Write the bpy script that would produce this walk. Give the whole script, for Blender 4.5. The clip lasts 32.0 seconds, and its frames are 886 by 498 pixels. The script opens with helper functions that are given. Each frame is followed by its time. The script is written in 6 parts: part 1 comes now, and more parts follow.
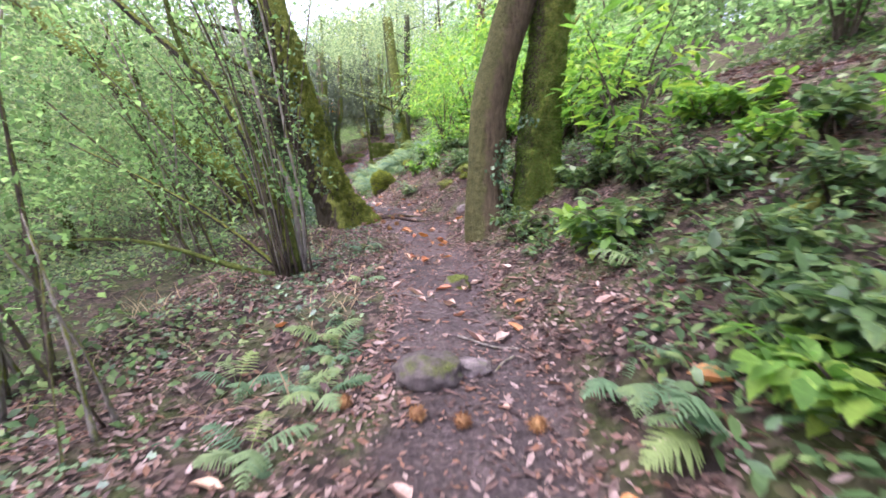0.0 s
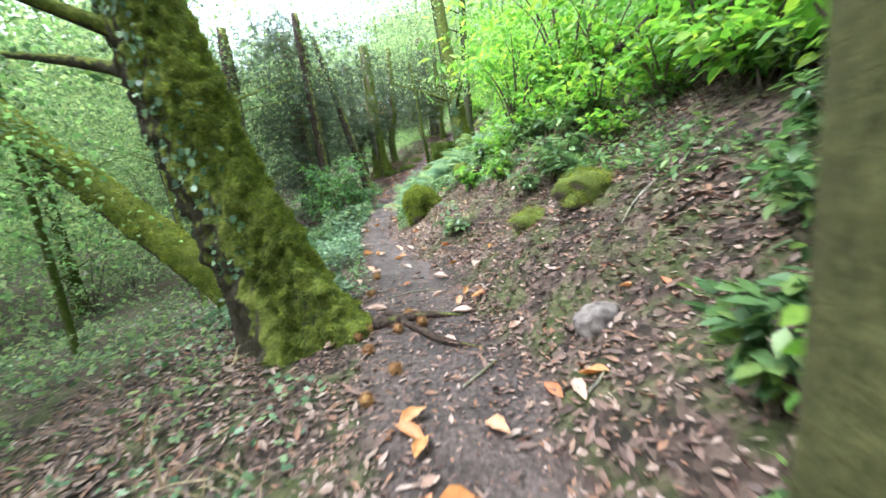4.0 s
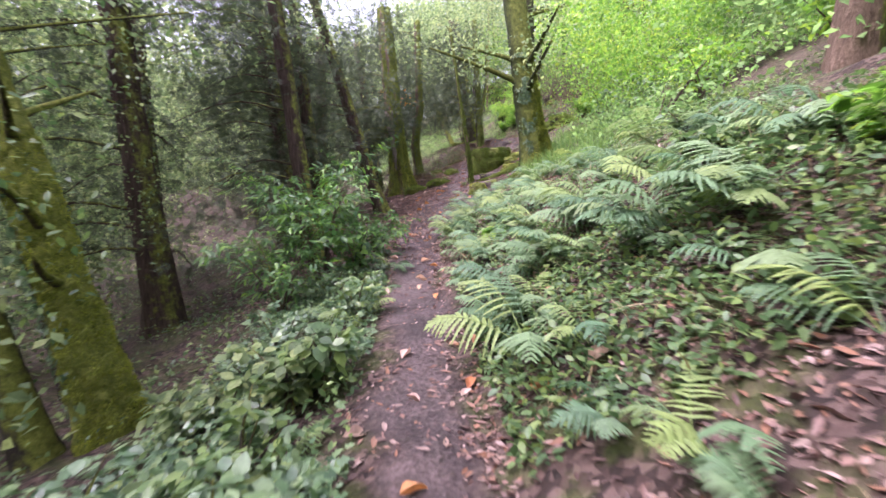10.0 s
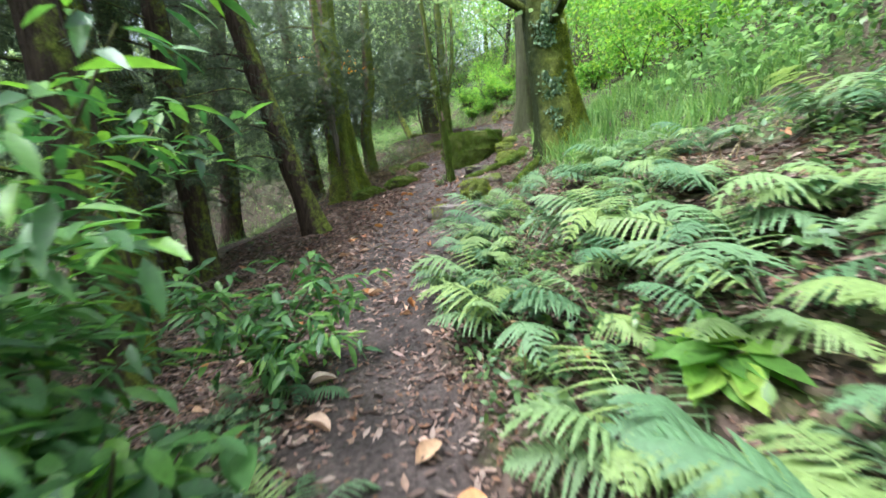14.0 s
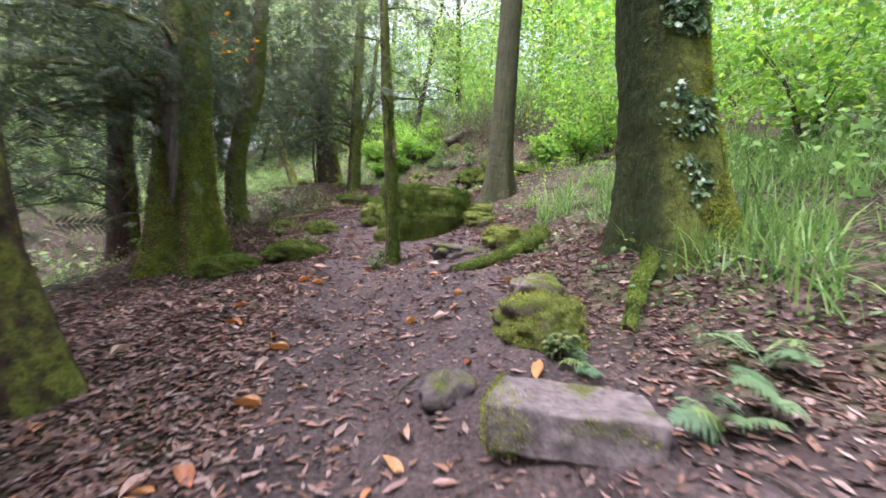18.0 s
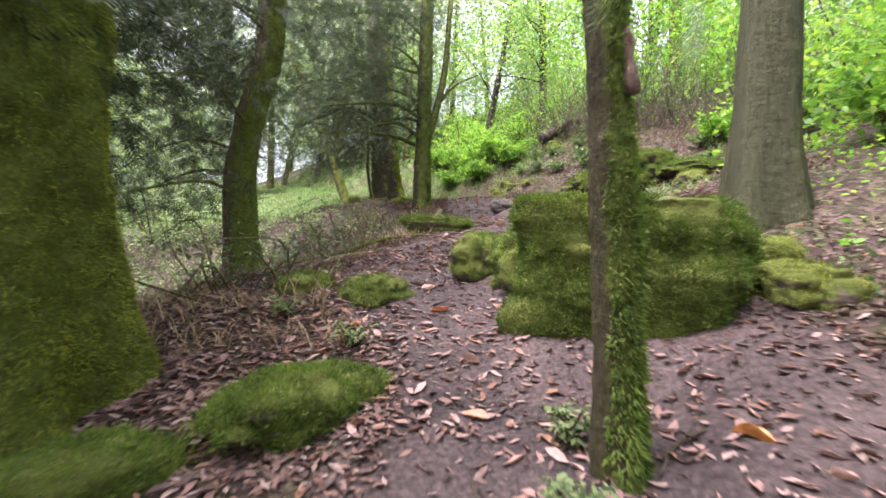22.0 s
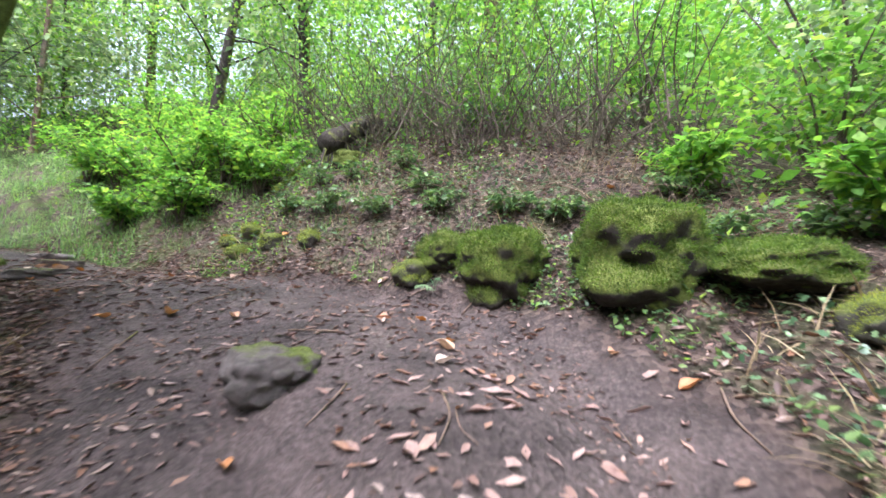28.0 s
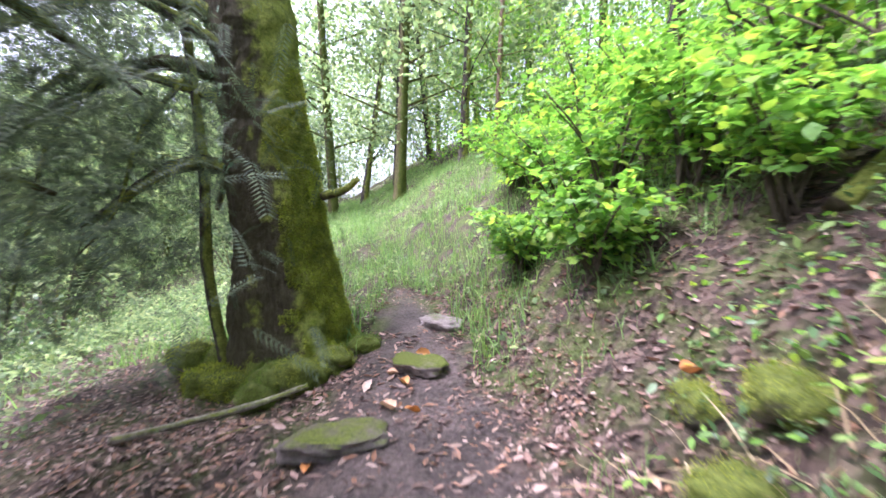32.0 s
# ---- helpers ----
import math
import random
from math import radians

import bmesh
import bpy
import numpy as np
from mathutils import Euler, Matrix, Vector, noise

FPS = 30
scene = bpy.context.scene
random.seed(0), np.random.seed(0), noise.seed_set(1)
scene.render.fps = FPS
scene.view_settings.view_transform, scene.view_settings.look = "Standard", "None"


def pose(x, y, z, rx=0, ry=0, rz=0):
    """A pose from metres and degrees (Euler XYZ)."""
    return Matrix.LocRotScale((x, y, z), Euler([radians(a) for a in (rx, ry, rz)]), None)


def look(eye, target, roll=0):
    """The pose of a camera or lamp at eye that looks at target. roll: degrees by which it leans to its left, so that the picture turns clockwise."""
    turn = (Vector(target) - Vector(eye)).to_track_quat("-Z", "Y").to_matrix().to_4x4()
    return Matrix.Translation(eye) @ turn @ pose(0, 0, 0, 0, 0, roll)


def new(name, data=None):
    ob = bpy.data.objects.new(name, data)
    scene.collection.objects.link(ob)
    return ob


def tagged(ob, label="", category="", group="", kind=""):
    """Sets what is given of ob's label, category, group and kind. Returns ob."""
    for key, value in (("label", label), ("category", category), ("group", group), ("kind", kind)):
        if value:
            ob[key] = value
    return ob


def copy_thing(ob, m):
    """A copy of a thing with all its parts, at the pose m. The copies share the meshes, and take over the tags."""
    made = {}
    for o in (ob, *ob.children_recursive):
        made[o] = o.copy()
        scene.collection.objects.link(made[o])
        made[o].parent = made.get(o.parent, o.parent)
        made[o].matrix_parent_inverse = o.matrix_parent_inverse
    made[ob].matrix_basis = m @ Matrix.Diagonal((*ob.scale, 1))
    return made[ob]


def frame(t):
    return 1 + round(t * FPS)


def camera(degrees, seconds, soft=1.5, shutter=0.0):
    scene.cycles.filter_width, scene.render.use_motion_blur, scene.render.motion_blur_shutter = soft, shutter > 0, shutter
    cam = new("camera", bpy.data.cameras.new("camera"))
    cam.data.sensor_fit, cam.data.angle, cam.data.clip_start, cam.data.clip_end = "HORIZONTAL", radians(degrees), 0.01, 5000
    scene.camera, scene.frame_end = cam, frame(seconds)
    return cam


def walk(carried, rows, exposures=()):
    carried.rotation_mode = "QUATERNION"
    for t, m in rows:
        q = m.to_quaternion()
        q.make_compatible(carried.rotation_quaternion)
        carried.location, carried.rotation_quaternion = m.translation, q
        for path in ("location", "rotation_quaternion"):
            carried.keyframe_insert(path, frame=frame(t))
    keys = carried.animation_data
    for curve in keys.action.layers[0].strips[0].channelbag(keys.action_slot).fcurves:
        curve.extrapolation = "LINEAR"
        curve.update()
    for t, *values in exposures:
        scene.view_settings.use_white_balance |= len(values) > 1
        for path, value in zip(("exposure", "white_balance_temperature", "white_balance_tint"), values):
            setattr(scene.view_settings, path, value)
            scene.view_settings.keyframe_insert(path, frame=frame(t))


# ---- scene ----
cam = camera(93.9, 32.0, soft=1.6, shutter=0.5)
PATH = [
    (0, (0.0, 0.0, 1.42), (0.0, 1.962, 1.033), 1.1),
    (0.5, (0.104, 0.578, 1.476), (-0.015, 2.532, 1.069), 0.8),
    (1, (0.135, 1.142, 1.55), (-0.095, 3.085, 1.138), 0.3),
    (1.5, (0.261, 1.854, 1.607), (-0.036, 3.787, 1.188), -0.3),
    (2, (0.166, 2.55, 1.672), (-0.205, 4.482, 1.315), -1.3),
    (2.5, (0.054, 3.271, 1.713), (-0.335, 5.2, 1.354), -2.8),
    (4.5, (-0.178, 6.204, 1.612), (-0.526, 8.127, 1.185), -5.1),
    (5, (-0.356, 6.928, 1.739), (-0.641, 8.85, 1.265), -4.4),
    (5.5, (-0.437, 7.653, 1.778), (-0.838, 9.555, 1.309), -3.7),
    (6, (-0.677, 8.369, 1.715), (-1.221, 10.23, 1.224), -3.7),
    (6.5, (-0.908, 8.977, 1.885), (-1.618, 10.771, 1.361), -4.0),
    (7, (-1.123, 9.59, 1.961), (-1.982, 11.309, 1.41), -5.4),
    (7.5, (-1.447, 10.211, 1.968), (-2.27, 11.936, 1.379), -5.2),
    (8, (-1.678, 10.821, 1.924), (-2.44, 12.589, 1.381), -4.0),
    (8.5, (-1.958, 11.479, 1.9), (-2.61, 13.307, 1.416), -2.6),
    (9, (-2.305, 12.152, 1.884), (-2.857, 14.032, 1.483), -2.2),
    (9.5, (-2.623, 12.868, 1.897), (-3.135, 14.768, 1.535), -2.1),
    (10, (-2.978, 13.531, 1.82), (-3.39, 15.46, 1.493), -2.2),
    (10.5, (-3.253, 14.211, 1.772), (-3.604, 16.156, 1.463), -2.4),
    (11, (-3.506, 14.92, 1.733), (-3.806, 16.876, 1.443), -2.3),
    (11.5, (-3.756, 15.577, 1.723), (-3.998, 17.531, 1.373), -2.4),
    (12, (-3.852, 16.51, 1.772), (-4.125, 18.465, 1.451), -2.6),
    (12.5, (-4.104, 17.136, 1.711), (-4.352, 19.083, 1.33), -2.7),
    (13, (-4.288, 17.656, 1.794), (-4.516, 19.609, 1.424), -3.3),
    (13.5, (-4.403, 18.331, 1.788), (-4.602, 20.284, 1.403), -3.4),
    (14, (-4.575, 19.008, 1.733), (-4.77, 20.971, 1.4), -3.7),
    (14.5, (-4.69, 19.609, 1.758), (-4.859, 21.58, 1.467), -3.8),
    (16.5, (-5.705, 22.467, 1.893), (-5.578, 24.453, 1.686), 0.4),
    (17, (-5.936, 23.246, 1.919), (-5.714, 25.231, 1.807), 2.2),
    (17.5, (-6.061, 23.912, 1.941), (-5.752, 25.888, 1.897), 3.6),
    (18, (-6.172, 24.578, 1.987), (-5.727, 26.528, 1.977), 4.3),
    (18.5, (-6.301, 25.142, 2.093), (-5.741, 27.062, 2.065), 4.4),
    (19, (-6.339, 25.686, 2.06), (-5.737, 27.593, 2.023), 3.9),
    (19.5, (-6.334, 26.253, 2.098), (-5.69, 28.147, 2.084), 3.3),
    (20, (-6.379, 26.953, 2.249), (-5.794, 28.865, 2.211), 3.0),
    (20.5, (-6.395, 27.608, 2.351), (-5.921, 29.551, 2.379), 3.1),
    (21, (-6.444, 28.263, 2.415), (-6.108, 30.234, 2.471), 3.4),
    (21.5, (-6.564, 28.935, 2.58), (-6.325, 30.92, 2.65), 3.4),
    (22, (-6.495, 29.606, 2.614), (-6.318, 31.598, 2.646), 3.4),
    (22.5, (-6.434, 30.277, 2.712), (-6.24, 32.267, 2.747), 2.9),
    (23, (-6.405, 30.971, 2.892), (-6.185, 32.958, 2.91), 2.1),
    (23.5, (-6.268, 31.52, 3.038), (-6.09, 33.512, 3.063), 1.1),
    (24, (-6.153, 32.082, 3.114), (-6.01, 34.076, 3.166), -0.1),
    (24.5, (-6.082, 32.589, 3.287), (-6.029, 34.586, 3.372), -1.2),
    (26.5, (-6.458, 34.904, 3.918), (-5.729, 36.766, 3.977), -0.0),
    (27, (-6.199, 35.47, 4.167), (-5.063, 37.114, 4.249), 0.7),
    (27.5, (-5.713, 35.986, 4.325), (-4.459, 37.542, 4.416), -0.3),
    (28, (-5.176, 36.427, 4.468), (-3.897, 37.959, 4.595), 0.4),
    (28.5, (-4.7, 36.783, 4.673), (-3.546, 38.414, 4.756), 1.6),
    (29, (-4.193, 37.232, 4.843), (-3.368, 39.054, 4.877), 1.0),
    (29.5, (-3.73, 37.667, 5.164), (-3.306, 39.622, 5.152), -0.3),
    (30, (-3.42, 38.205, 5.355), (-3.493, 40.203, 5.317), -1.9),
    (30.5, (-3.38, 39.017, 5.599), (-3.737, 40.985, 5.58), -2.3),
    (31, (-3.416, 39.837, 5.767), (-3.985, 41.754, 5.751), -1.6),
    (31.5, (-3.776, 40.555, 5.751), (-4.429, 42.445, 5.697), -0.4),
    (32, (-4.165, 41.239, 5.899), (-4.807, 43.129, 5.776), -0.4),
]
EXPOSURE = 2.35
walk(cam, [(t, look(eye, target, roll)) for t, eye, target, roll in PATH], exposures=[(t, EXPOSURE + more, warmth, tint) for t, more, tint, warmth in ((0, 0.15, 36, 5650), (1, 0.15, 26, 5500), (2, 0.3, 19, 5800), (5, 0.46, 2, 5500), (6, 0.48, 10, 5600), (7, 0.28, 10, 5500), (8, 0.12, 8, 5600), (9, 0.15, 36, 5500), (10, 0.12, 42, 5900), (11, 0.12, 66, 5600), (12, 0.2, 28, 5700), (13, 0.1, 6, 5600), (14, 0.12, 4, 5700), (17, 0.25, 48, 5600), (18, 0.05, 28, 5800), (20, 0.2, 18, 5800), (21, 0.25, 16, 5900), (22, 0.38, 28, 6100), (23, 0.48, 34, 6000), (24, 0.5, 60, 6000), (27, 0.30, 30, 5800), (28, 0.14, 16, 5600), (29, 0.14, 12, 5600), (30, 0.32, 22, 5600), (31, 0.42, 28, 5600), (32, 0.55, 28, 5600))])

# ---- world: an overcast sky, a wide weak sun from the open side ----
world = bpy.data.worlds.new("overcast_sky")
scene.world = world
world.use_nodes = True
wn, wl = world.node_tree.nodes, world.node_tree.links
sky = wn.new("ShaderNodeTexSky")
sky.sky_type, sky.sun_disc = "NISHITA", False
sky.sun_elevation, sky.sun_rotation = radians(62), radians(250)
sky.air_density, sky.dust_density, sky.ozone_density = 1.0, 6.0, 1.0
wn["Background"].inputs["Strength"].default_value = 0.15
grey = wn.new("ShaderNodeHueSaturation")
grey.inputs["Saturation"].default_value = 0.4
wl.new(sky.outputs["Color"], grey.inputs["Color"])
wl.new(grey.outputs["Color"], wn["Background"].inputs["Color"])
sun = new("sun", bpy.data.lights.new("sun", "SUN"))
sun.data.energy, sun.data.angle, sun.data.color = 1.5, radians(40), (1.0, 0.985, 0.96)
sun.matrix_world = look((0, 0, 0), (-math.sin(radians(250)) * math.cos(radians(62)), -math.cos(radians(250)) * math.cos(radians(62)), -math.sin(radians(62))))

# ---- small tools ----


def mesh_object(name, verts, tris, material, parent=None, smooth=True, attrs=None):
    """One mesh object from arrays of vertices and of triangles or quads."""
    verts, tris = np.asarray(verts, np.float32), np.asarray(tris, np.int32)
    me = bpy.data.meshes.new(name)
    k = tris.shape[1]
    me.vertices.add(len(verts))
    me.vertices.foreach_set("co", verts.ravel())
    me.loops.add(tris.size)
    me.loops.foreach_set("vertex_index", tris.ravel())
    me.polygons.add(len(tris))
    me.polygons.foreach_set("loop_start", np.arange(0, tris.size, k, dtype=np.int32))
    me.polygons.foreach_set("use_smooth", np.full(len(tris), smooth))
    for key, values in (attrs or {}).items():
        a = me.attributes.new(key, "FLOAT", "POINT")
        a.data.foreach_set("value", np.asarray(values, np.float32))
    me.update(calc_edges=True)
    me.materials.append(material)
    ob = new(name, me)
    ob.parent = parent
    return ob


def part(name, bm, material, parent, label=""):
    """A bmesh as one mesh object under a thing or a part."""
    me = bpy.data.meshes.new(name)
    bm.to_mesh(me)
    bm.free()
    me.polygons.foreach_set("use_smooth", np.full(len(me.polygons), True))
    me.materials.append(material)
    ob = new(name, me)
    ob.parent = parent
    return tagged(ob, label=label)


def empty(name, x=0.0, y=0.0, z=0.0, rz=0.0):
    ob = new(name)
    ob.matrix_basis = pose(x, y, z, 0, 0, rz)
    return ob


def lattice(ix, iy, iz, seed):
    """Values from 0 to 1 on whole-number places."""
    h = (ix * 374761393 + iy * 668265263 + iz * 1440662683 + seed * 974634777) & 0xFFFFFFFF
    h = ((h ^ (h >> 13)) * 1274126177) & 0xFFFFFFFF
    return ((h ^ (h >> 16)) & 0xFFFF) / 65535.0


def rough(p, scale, seed=0):
    """Smooth noise from -1 to 1 at places p (n, 3)."""
    q = np.asarray(p, float) / scale
    i = np.floor(q).astype(np.int64)
    f = q - i
    f = f * f * (3 - 2 * f)
    out = 0.0
    for a in (0, 1):
        for b in (0, 1):
            for c in (0, 1):
                w = (f[:, 0] if a else 1 - f[:, 0]) * (f[:, 1] if b else 1 - f[:, 1]) * (f[:, 2] if c else 1 - f[:, 2])
                out = out + w * lattice(i[:, 0] + a, i[:, 1] + b, i[:, 2] + c, seed)
    return 2 * out - 1


# ---- the lie of the land: a trail along a wooded hillside, high to the right and low to the left ----
TRAIL_Y = [-12, -4, 0, 2, 4, 6, 8, 9.5, 11.5, 13.5, 16.5, 19, 22.3, 24.6, 26.9, 28.9, 30.3, 31.5, 32.6, 34.9, 36.4, 37.2, 38.2, 39.5, 41.2, 43, 44.5, 46.3, 48.1, 55, 70]
TRAIL_X = [0.3, 0.1, 0.05, 0.15, 0.0, -0.25, -0.6, -1.15, -2.05, -2.95, -3.85, -4.55, -5.6, -6.15, -6.4, -6.5, -6.4, -6.25, -6.1, -6.3, -5.2, -4.2, -3.45, -3.35, -4.1, -4.9, -5.4, -6.3, -7.4, -12, -22]
TRAIL_Z = [-0.9, -0.4, -0.08, 0.1, 0.2, 0.22, 0.3, 0.42, 0.36, 0.27, 0.24, 0.26, 0.36, 0.5, 0.72, 1.08, 1.25, 1.56, 1.8, 2.43, 2.97, 3.34, 3.78, 4.08, 4.36, 4.43, 4.52, 4.8, 5.05, 6.0, 8.0]
BANK_Y = [-12, 3, 6, 8, 12, 16, 21, 24, 28, 31, 33, 36, 37.5, 39.5, 43, 45, 48, 60]
BANK_FOOT = [0.35, 0.35, 0.35, 0.45, 0.4, 0.4, 0.45, 0.35, 0.3, 0.3, 0.3, 0.6, 0.85, 0.9, 0.8, 0.6, 0.4, 0.4]
BANK_UP = [0.55, 0.58, 0.75, 0.68, 0.68, 0.66, 0.55, 0.42, 0.38, 0.38, 0.45, 0.38, 0.48, 0.76, 0.82, 0.78, 0.62, 0.5]
BANK_DOWN = [0.2, 0.2, 0.15, 0.18, 0.3, 0.3, 0.28, 0.16, 0.13, 0.13, 0.15, 0.2, 0.3, 0.3, 0.12, 0.1, 0.3, 0.3]
BANK_FALL = [0.15, 0.15, 0.15, 0.2, 0.25, 0.25, 0.2, 0.2, 0.25, 0.35, 0.5, 0.55, 0.55, 0.5, 0.25, 0.2, 0.25, 0.3]


def along(keys, values, y):
    return (np.interp(y - 0.5, keys, values) + 2 * np.interp(y, keys, values) + np.interp(y + 0.5, keys, values)) / 4


def beside(x, y):
    """How far a place lies to the right of the trail's middle."""
    return np.asarray(x, float) - along(TRAIL_Y, TRAIL_X, np.asarray(y, float))


def trail_half(y):
    return np.interp(y, [-5, 9, 12, 20, 22.5, 25, 32, 36, 39, 42, 46, 47.6], [0.42, 0.42, 0.3, 0.34, 0.6, 1.3, 1.2, 1.7, 1.8, 0.85, 0.42, -0.5])


def ground(x, y):
    x, y = np.atleast_1d(np.asarray(x, float)), np.atleast_1d(np.asarray(y, float))
    d, z = beside(x, y), along(TRAIL_Y, TRAIL_Z, y)
    foot, up, down, fall = (along(BANK_Y, v, y) for v in (BANK_FOOT, BANK_UP, BANK_DOWN, BANK_FALL))
    a, b = np.maximum(d - foot, 0), np.maximum(-d - 0.35, 0)
    z = z + np.maximum(up * (np.minimum(a, 3.5) - 0.12 * (1 - np.exp(-a / 0.25))), 0) + 0.42 * np.clip(a - 3.5, 0, 16) + 0.04 * np.maximum(a - 19.5, 0)
    z = z - down * np.minimum(b, 3.2) - fall * np.clip(b - 3.2, 0, 9) - 0.04 * np.clip(b - 12.2, 0, 40)
    p = np.stack([x, y, 0 * x], 1)
    off = np.clip((np.abs(d) - 0.3) / 0.9, 0.15, 1)
    near = np.clip(1.2 - np.abs(d) / 25, 0, 1)
    return z + near * off * (0.13 * rough(p, 1.3, 3) + 0.06 * rough(p, 0.45, 4) + 0.03 * rough(p, 0.27, 5)) + 0.012 * rough(p, 0.33, 6)


def gz(x, y):
    return float(ground(x, y)[0])


def trodden(x, y):
    """1 on the bare trodden trail, 0 away from it."""
    p = np.stack([x, y, 0 * x], 1)
    lean = np.interp(y, [22, 25, 32, 36, 39, 42], [0, 0.75, 0.85, 0.3, -0.45, -0.1])
    wander = 0.16 * rough(p, 0.7, 11) + 0.08 * rough(p, 0.22, 12)
    return np.clip((trail_half(y) - np.abs(beside(x, y) - lean) + wander) / np.interp(y, [21, 25, 46, 50], [0.22, 0.7, 0.4, 0.22]) + 0.5, 0, 1)


# ---- materials ----
def material(name, rough_value=0.8, metal=0.0, shine=0.35):
    m = bpy.data.materials.new(name)
    m.use_nodes = True
    n, l = m.node_tree.nodes, m.node_tree.links
    b = n["Principled BSDF"]
    b.inputs["Roughness"].default_value, b.inputs["Metallic"].default_value = rough_value, metal
    b.inputs["Specular IOR Level"].default_value = shine
    return m, n, l, b


def noise_node(n, l, scale, detail=6.0, rough_value=0.6, vector=None):
    t = n.new("ShaderNodeTexNoise")
    t.inputs["Scale"].default_value, t.inputs["Detail"].default_value, t.inputs["Roughness"].default_value = scale, detail, rough_value
    if vector is not None:
        l.new(vector, t.inputs["Vector"])
    return t


def ramp(n, l, source, stops):
    r = n.new("ShaderNodeValToRGB")
    e = r.color_ramp.elements
    while len(e) < len(stops):
        e.new(0.5)
    for k, (at, colour) in enumerate(stops):
        e[k].position, e[k].color = at, (*colour, 1)
    l.new(source, r.inputs["Fac"])
    return r


def blend(n, l, factor, a, b):
    m = n.new("ShaderNodeMix")
    m.data_type = "RGBA"
    for socket, value in ((m.inputs[0], factor), (m.inputs[6], a), (m.inputs[7], b)):
        if isinstance(value, (tuple, float, int)):
            socket.default_value = value if not isinstance(value, tuple) else (*value, 1)
        else:
            l.new(value, socket)
    return m.outputs[2]


def maths(n, l, op, a, b=0.0, clamp=False):
    m = n.new("ShaderNodeMath")
    m.operation, m.use_clamp = op, clamp
    for socket, value in zip(m.inputs, (a, b)):
        if isinstance(value, (float, int)):
            socket.default_value = value
        else:
            l.new(value, socket)
    return m.outputs[0]


def relief(n, l, b, height, strength=0.5, distance=0.02):
    u = n.new("ShaderNodeBump")
    u.inputs["Strength"].default_value, u.inputs["Distance"].default_value = strength, distance
    l.new(height, u.inputs["Height"])
    l.new(u.outputs["Normal"], b.inputs["Normal"])


def place(n):
    return n.new("ShaderNodeNewGeometry").outputs["Position"]


def facing(n, l, x, y, z):
    """The share of a surface that faces a way of the world."""
    g, d = n.new("ShaderNodeNewGeometry"), n.new("ShaderNodeVectorMath")
    d.operation = "DOT_PRODUCT"
    l.new(g.outputs["Normal"], d.inputs[0])
    d.inputs[1].default_value = (x, y, z)
    return d.outputs["Value"]


def soil_material():
    m, n, l, b = material("soil_and_leaf_litter", 0.85, 0.0, 0.25)
    p = place(n)
    trail = n.new("ShaderNodeAttribute")
    trail.attribute_name = "trail"
    mossy = n.new("ShaderNodeAttribute")
    mossy.attribute_name = "moss"
    fine, wide, leafy = noise_node(n, l, 28, 8, 0.7, p), noise_node(n, l, 1.7, 4, 0.6, p), noise_node(n, l, 9, 6, 0.65, p)
    dirt = ramp(n, l, fine.outputs["Fac"], [(0.25, (0.022, 0.016, 0.014)), (0.5, (0.072, 0.054, 0.05)), (0.75, (0.155, 0.118, 0.112))])
    damp = ramp(n, l, wide.outputs["Fac"], [(0.32, (0.45, 0.44, 0.43)), (0.5, (0.85, 0.83, 0.82)), (0.68, (1.2, 1.16, 1.13))])
    mul = n.new("ShaderNodeMix")
    mul.data_type, mul.blend_type = "RGBA", "MULTIPLY"
    mul.inputs[0].default_value = 1.0
    l.new(dirt.outputs["Color"], mul.inputs[6])
    l.new(damp.outputs["Color"], mul.inputs[7])
    flakes = n.new("ShaderNodeTexVoronoi")
    flakes.inputs["Scale"].default_value = 21
    l.new(p, flakes.inputs["Vector"])
    sep = n.new("ShaderNodeSeparateColor")
    l.new(flakes.outputs["Color"], sep.inputs["Color"])
    litter = ramp(n, l, sep.outputs["Red"], [(0.0, (0.012, 0.008, 0.006)), (0.35, (0.035, 0.022, 0.017)), (0.65, (0.075, 0.047, 0.037)), (0.9, (0.14, 0.095, 0.078))])
    dark = blend(n, l, maths(n, l, "MULTIPLY", leafy.outputs["Fac"], 0.6), litter.outputs["Color"], (0.022, 0.015, 0.011))
    base = blend(n, l, trail.outputs["Fac"], dark, mul.outputs[2])
    moss = ramp(n, l, fine.outputs["Fac"], [(0.3, (0.022, 0.038, 0.007)), (0.6, (0.075, 0.105, 0.018)), (0.8, (0.15, 0.18, 0.04))])
    patch = maths(n, l, "MULTIPLY", mossy.outputs["Fac"], ramp(n, l, noise_node(n, l, 3.2, 5, 0.6, p).outputs["Fac"], [(0.45, (0, 0, 0)), (0.6, (1, 1, 1))]).outputs["Color"])
    l.new(blend(n, l, patch, base, moss.outputs["Color"]), b.inputs["Base Color"])
    gloss = maths(n, l, "SUBTRACT", 0.92, maths(n, l, "MULTIPLY", trail.outputs["Fac"], maths(n, l, "MULTIPLY", wide.outputs["Fac"], 0.55)))
    l.new(gloss, b.inputs["Roughness"])
    relief(n, l, b, maths(n, l, "ADD", fine.outputs["Fac"], maths(n, l, "ADD", maths(n, l, "MULTIPLY", leafy.outputs["Fac"], 1.2), maths(n, l, "MULTIPLY", flakes.outputs["Distance"], 0.8))), 0.9, 0.03)
    return m


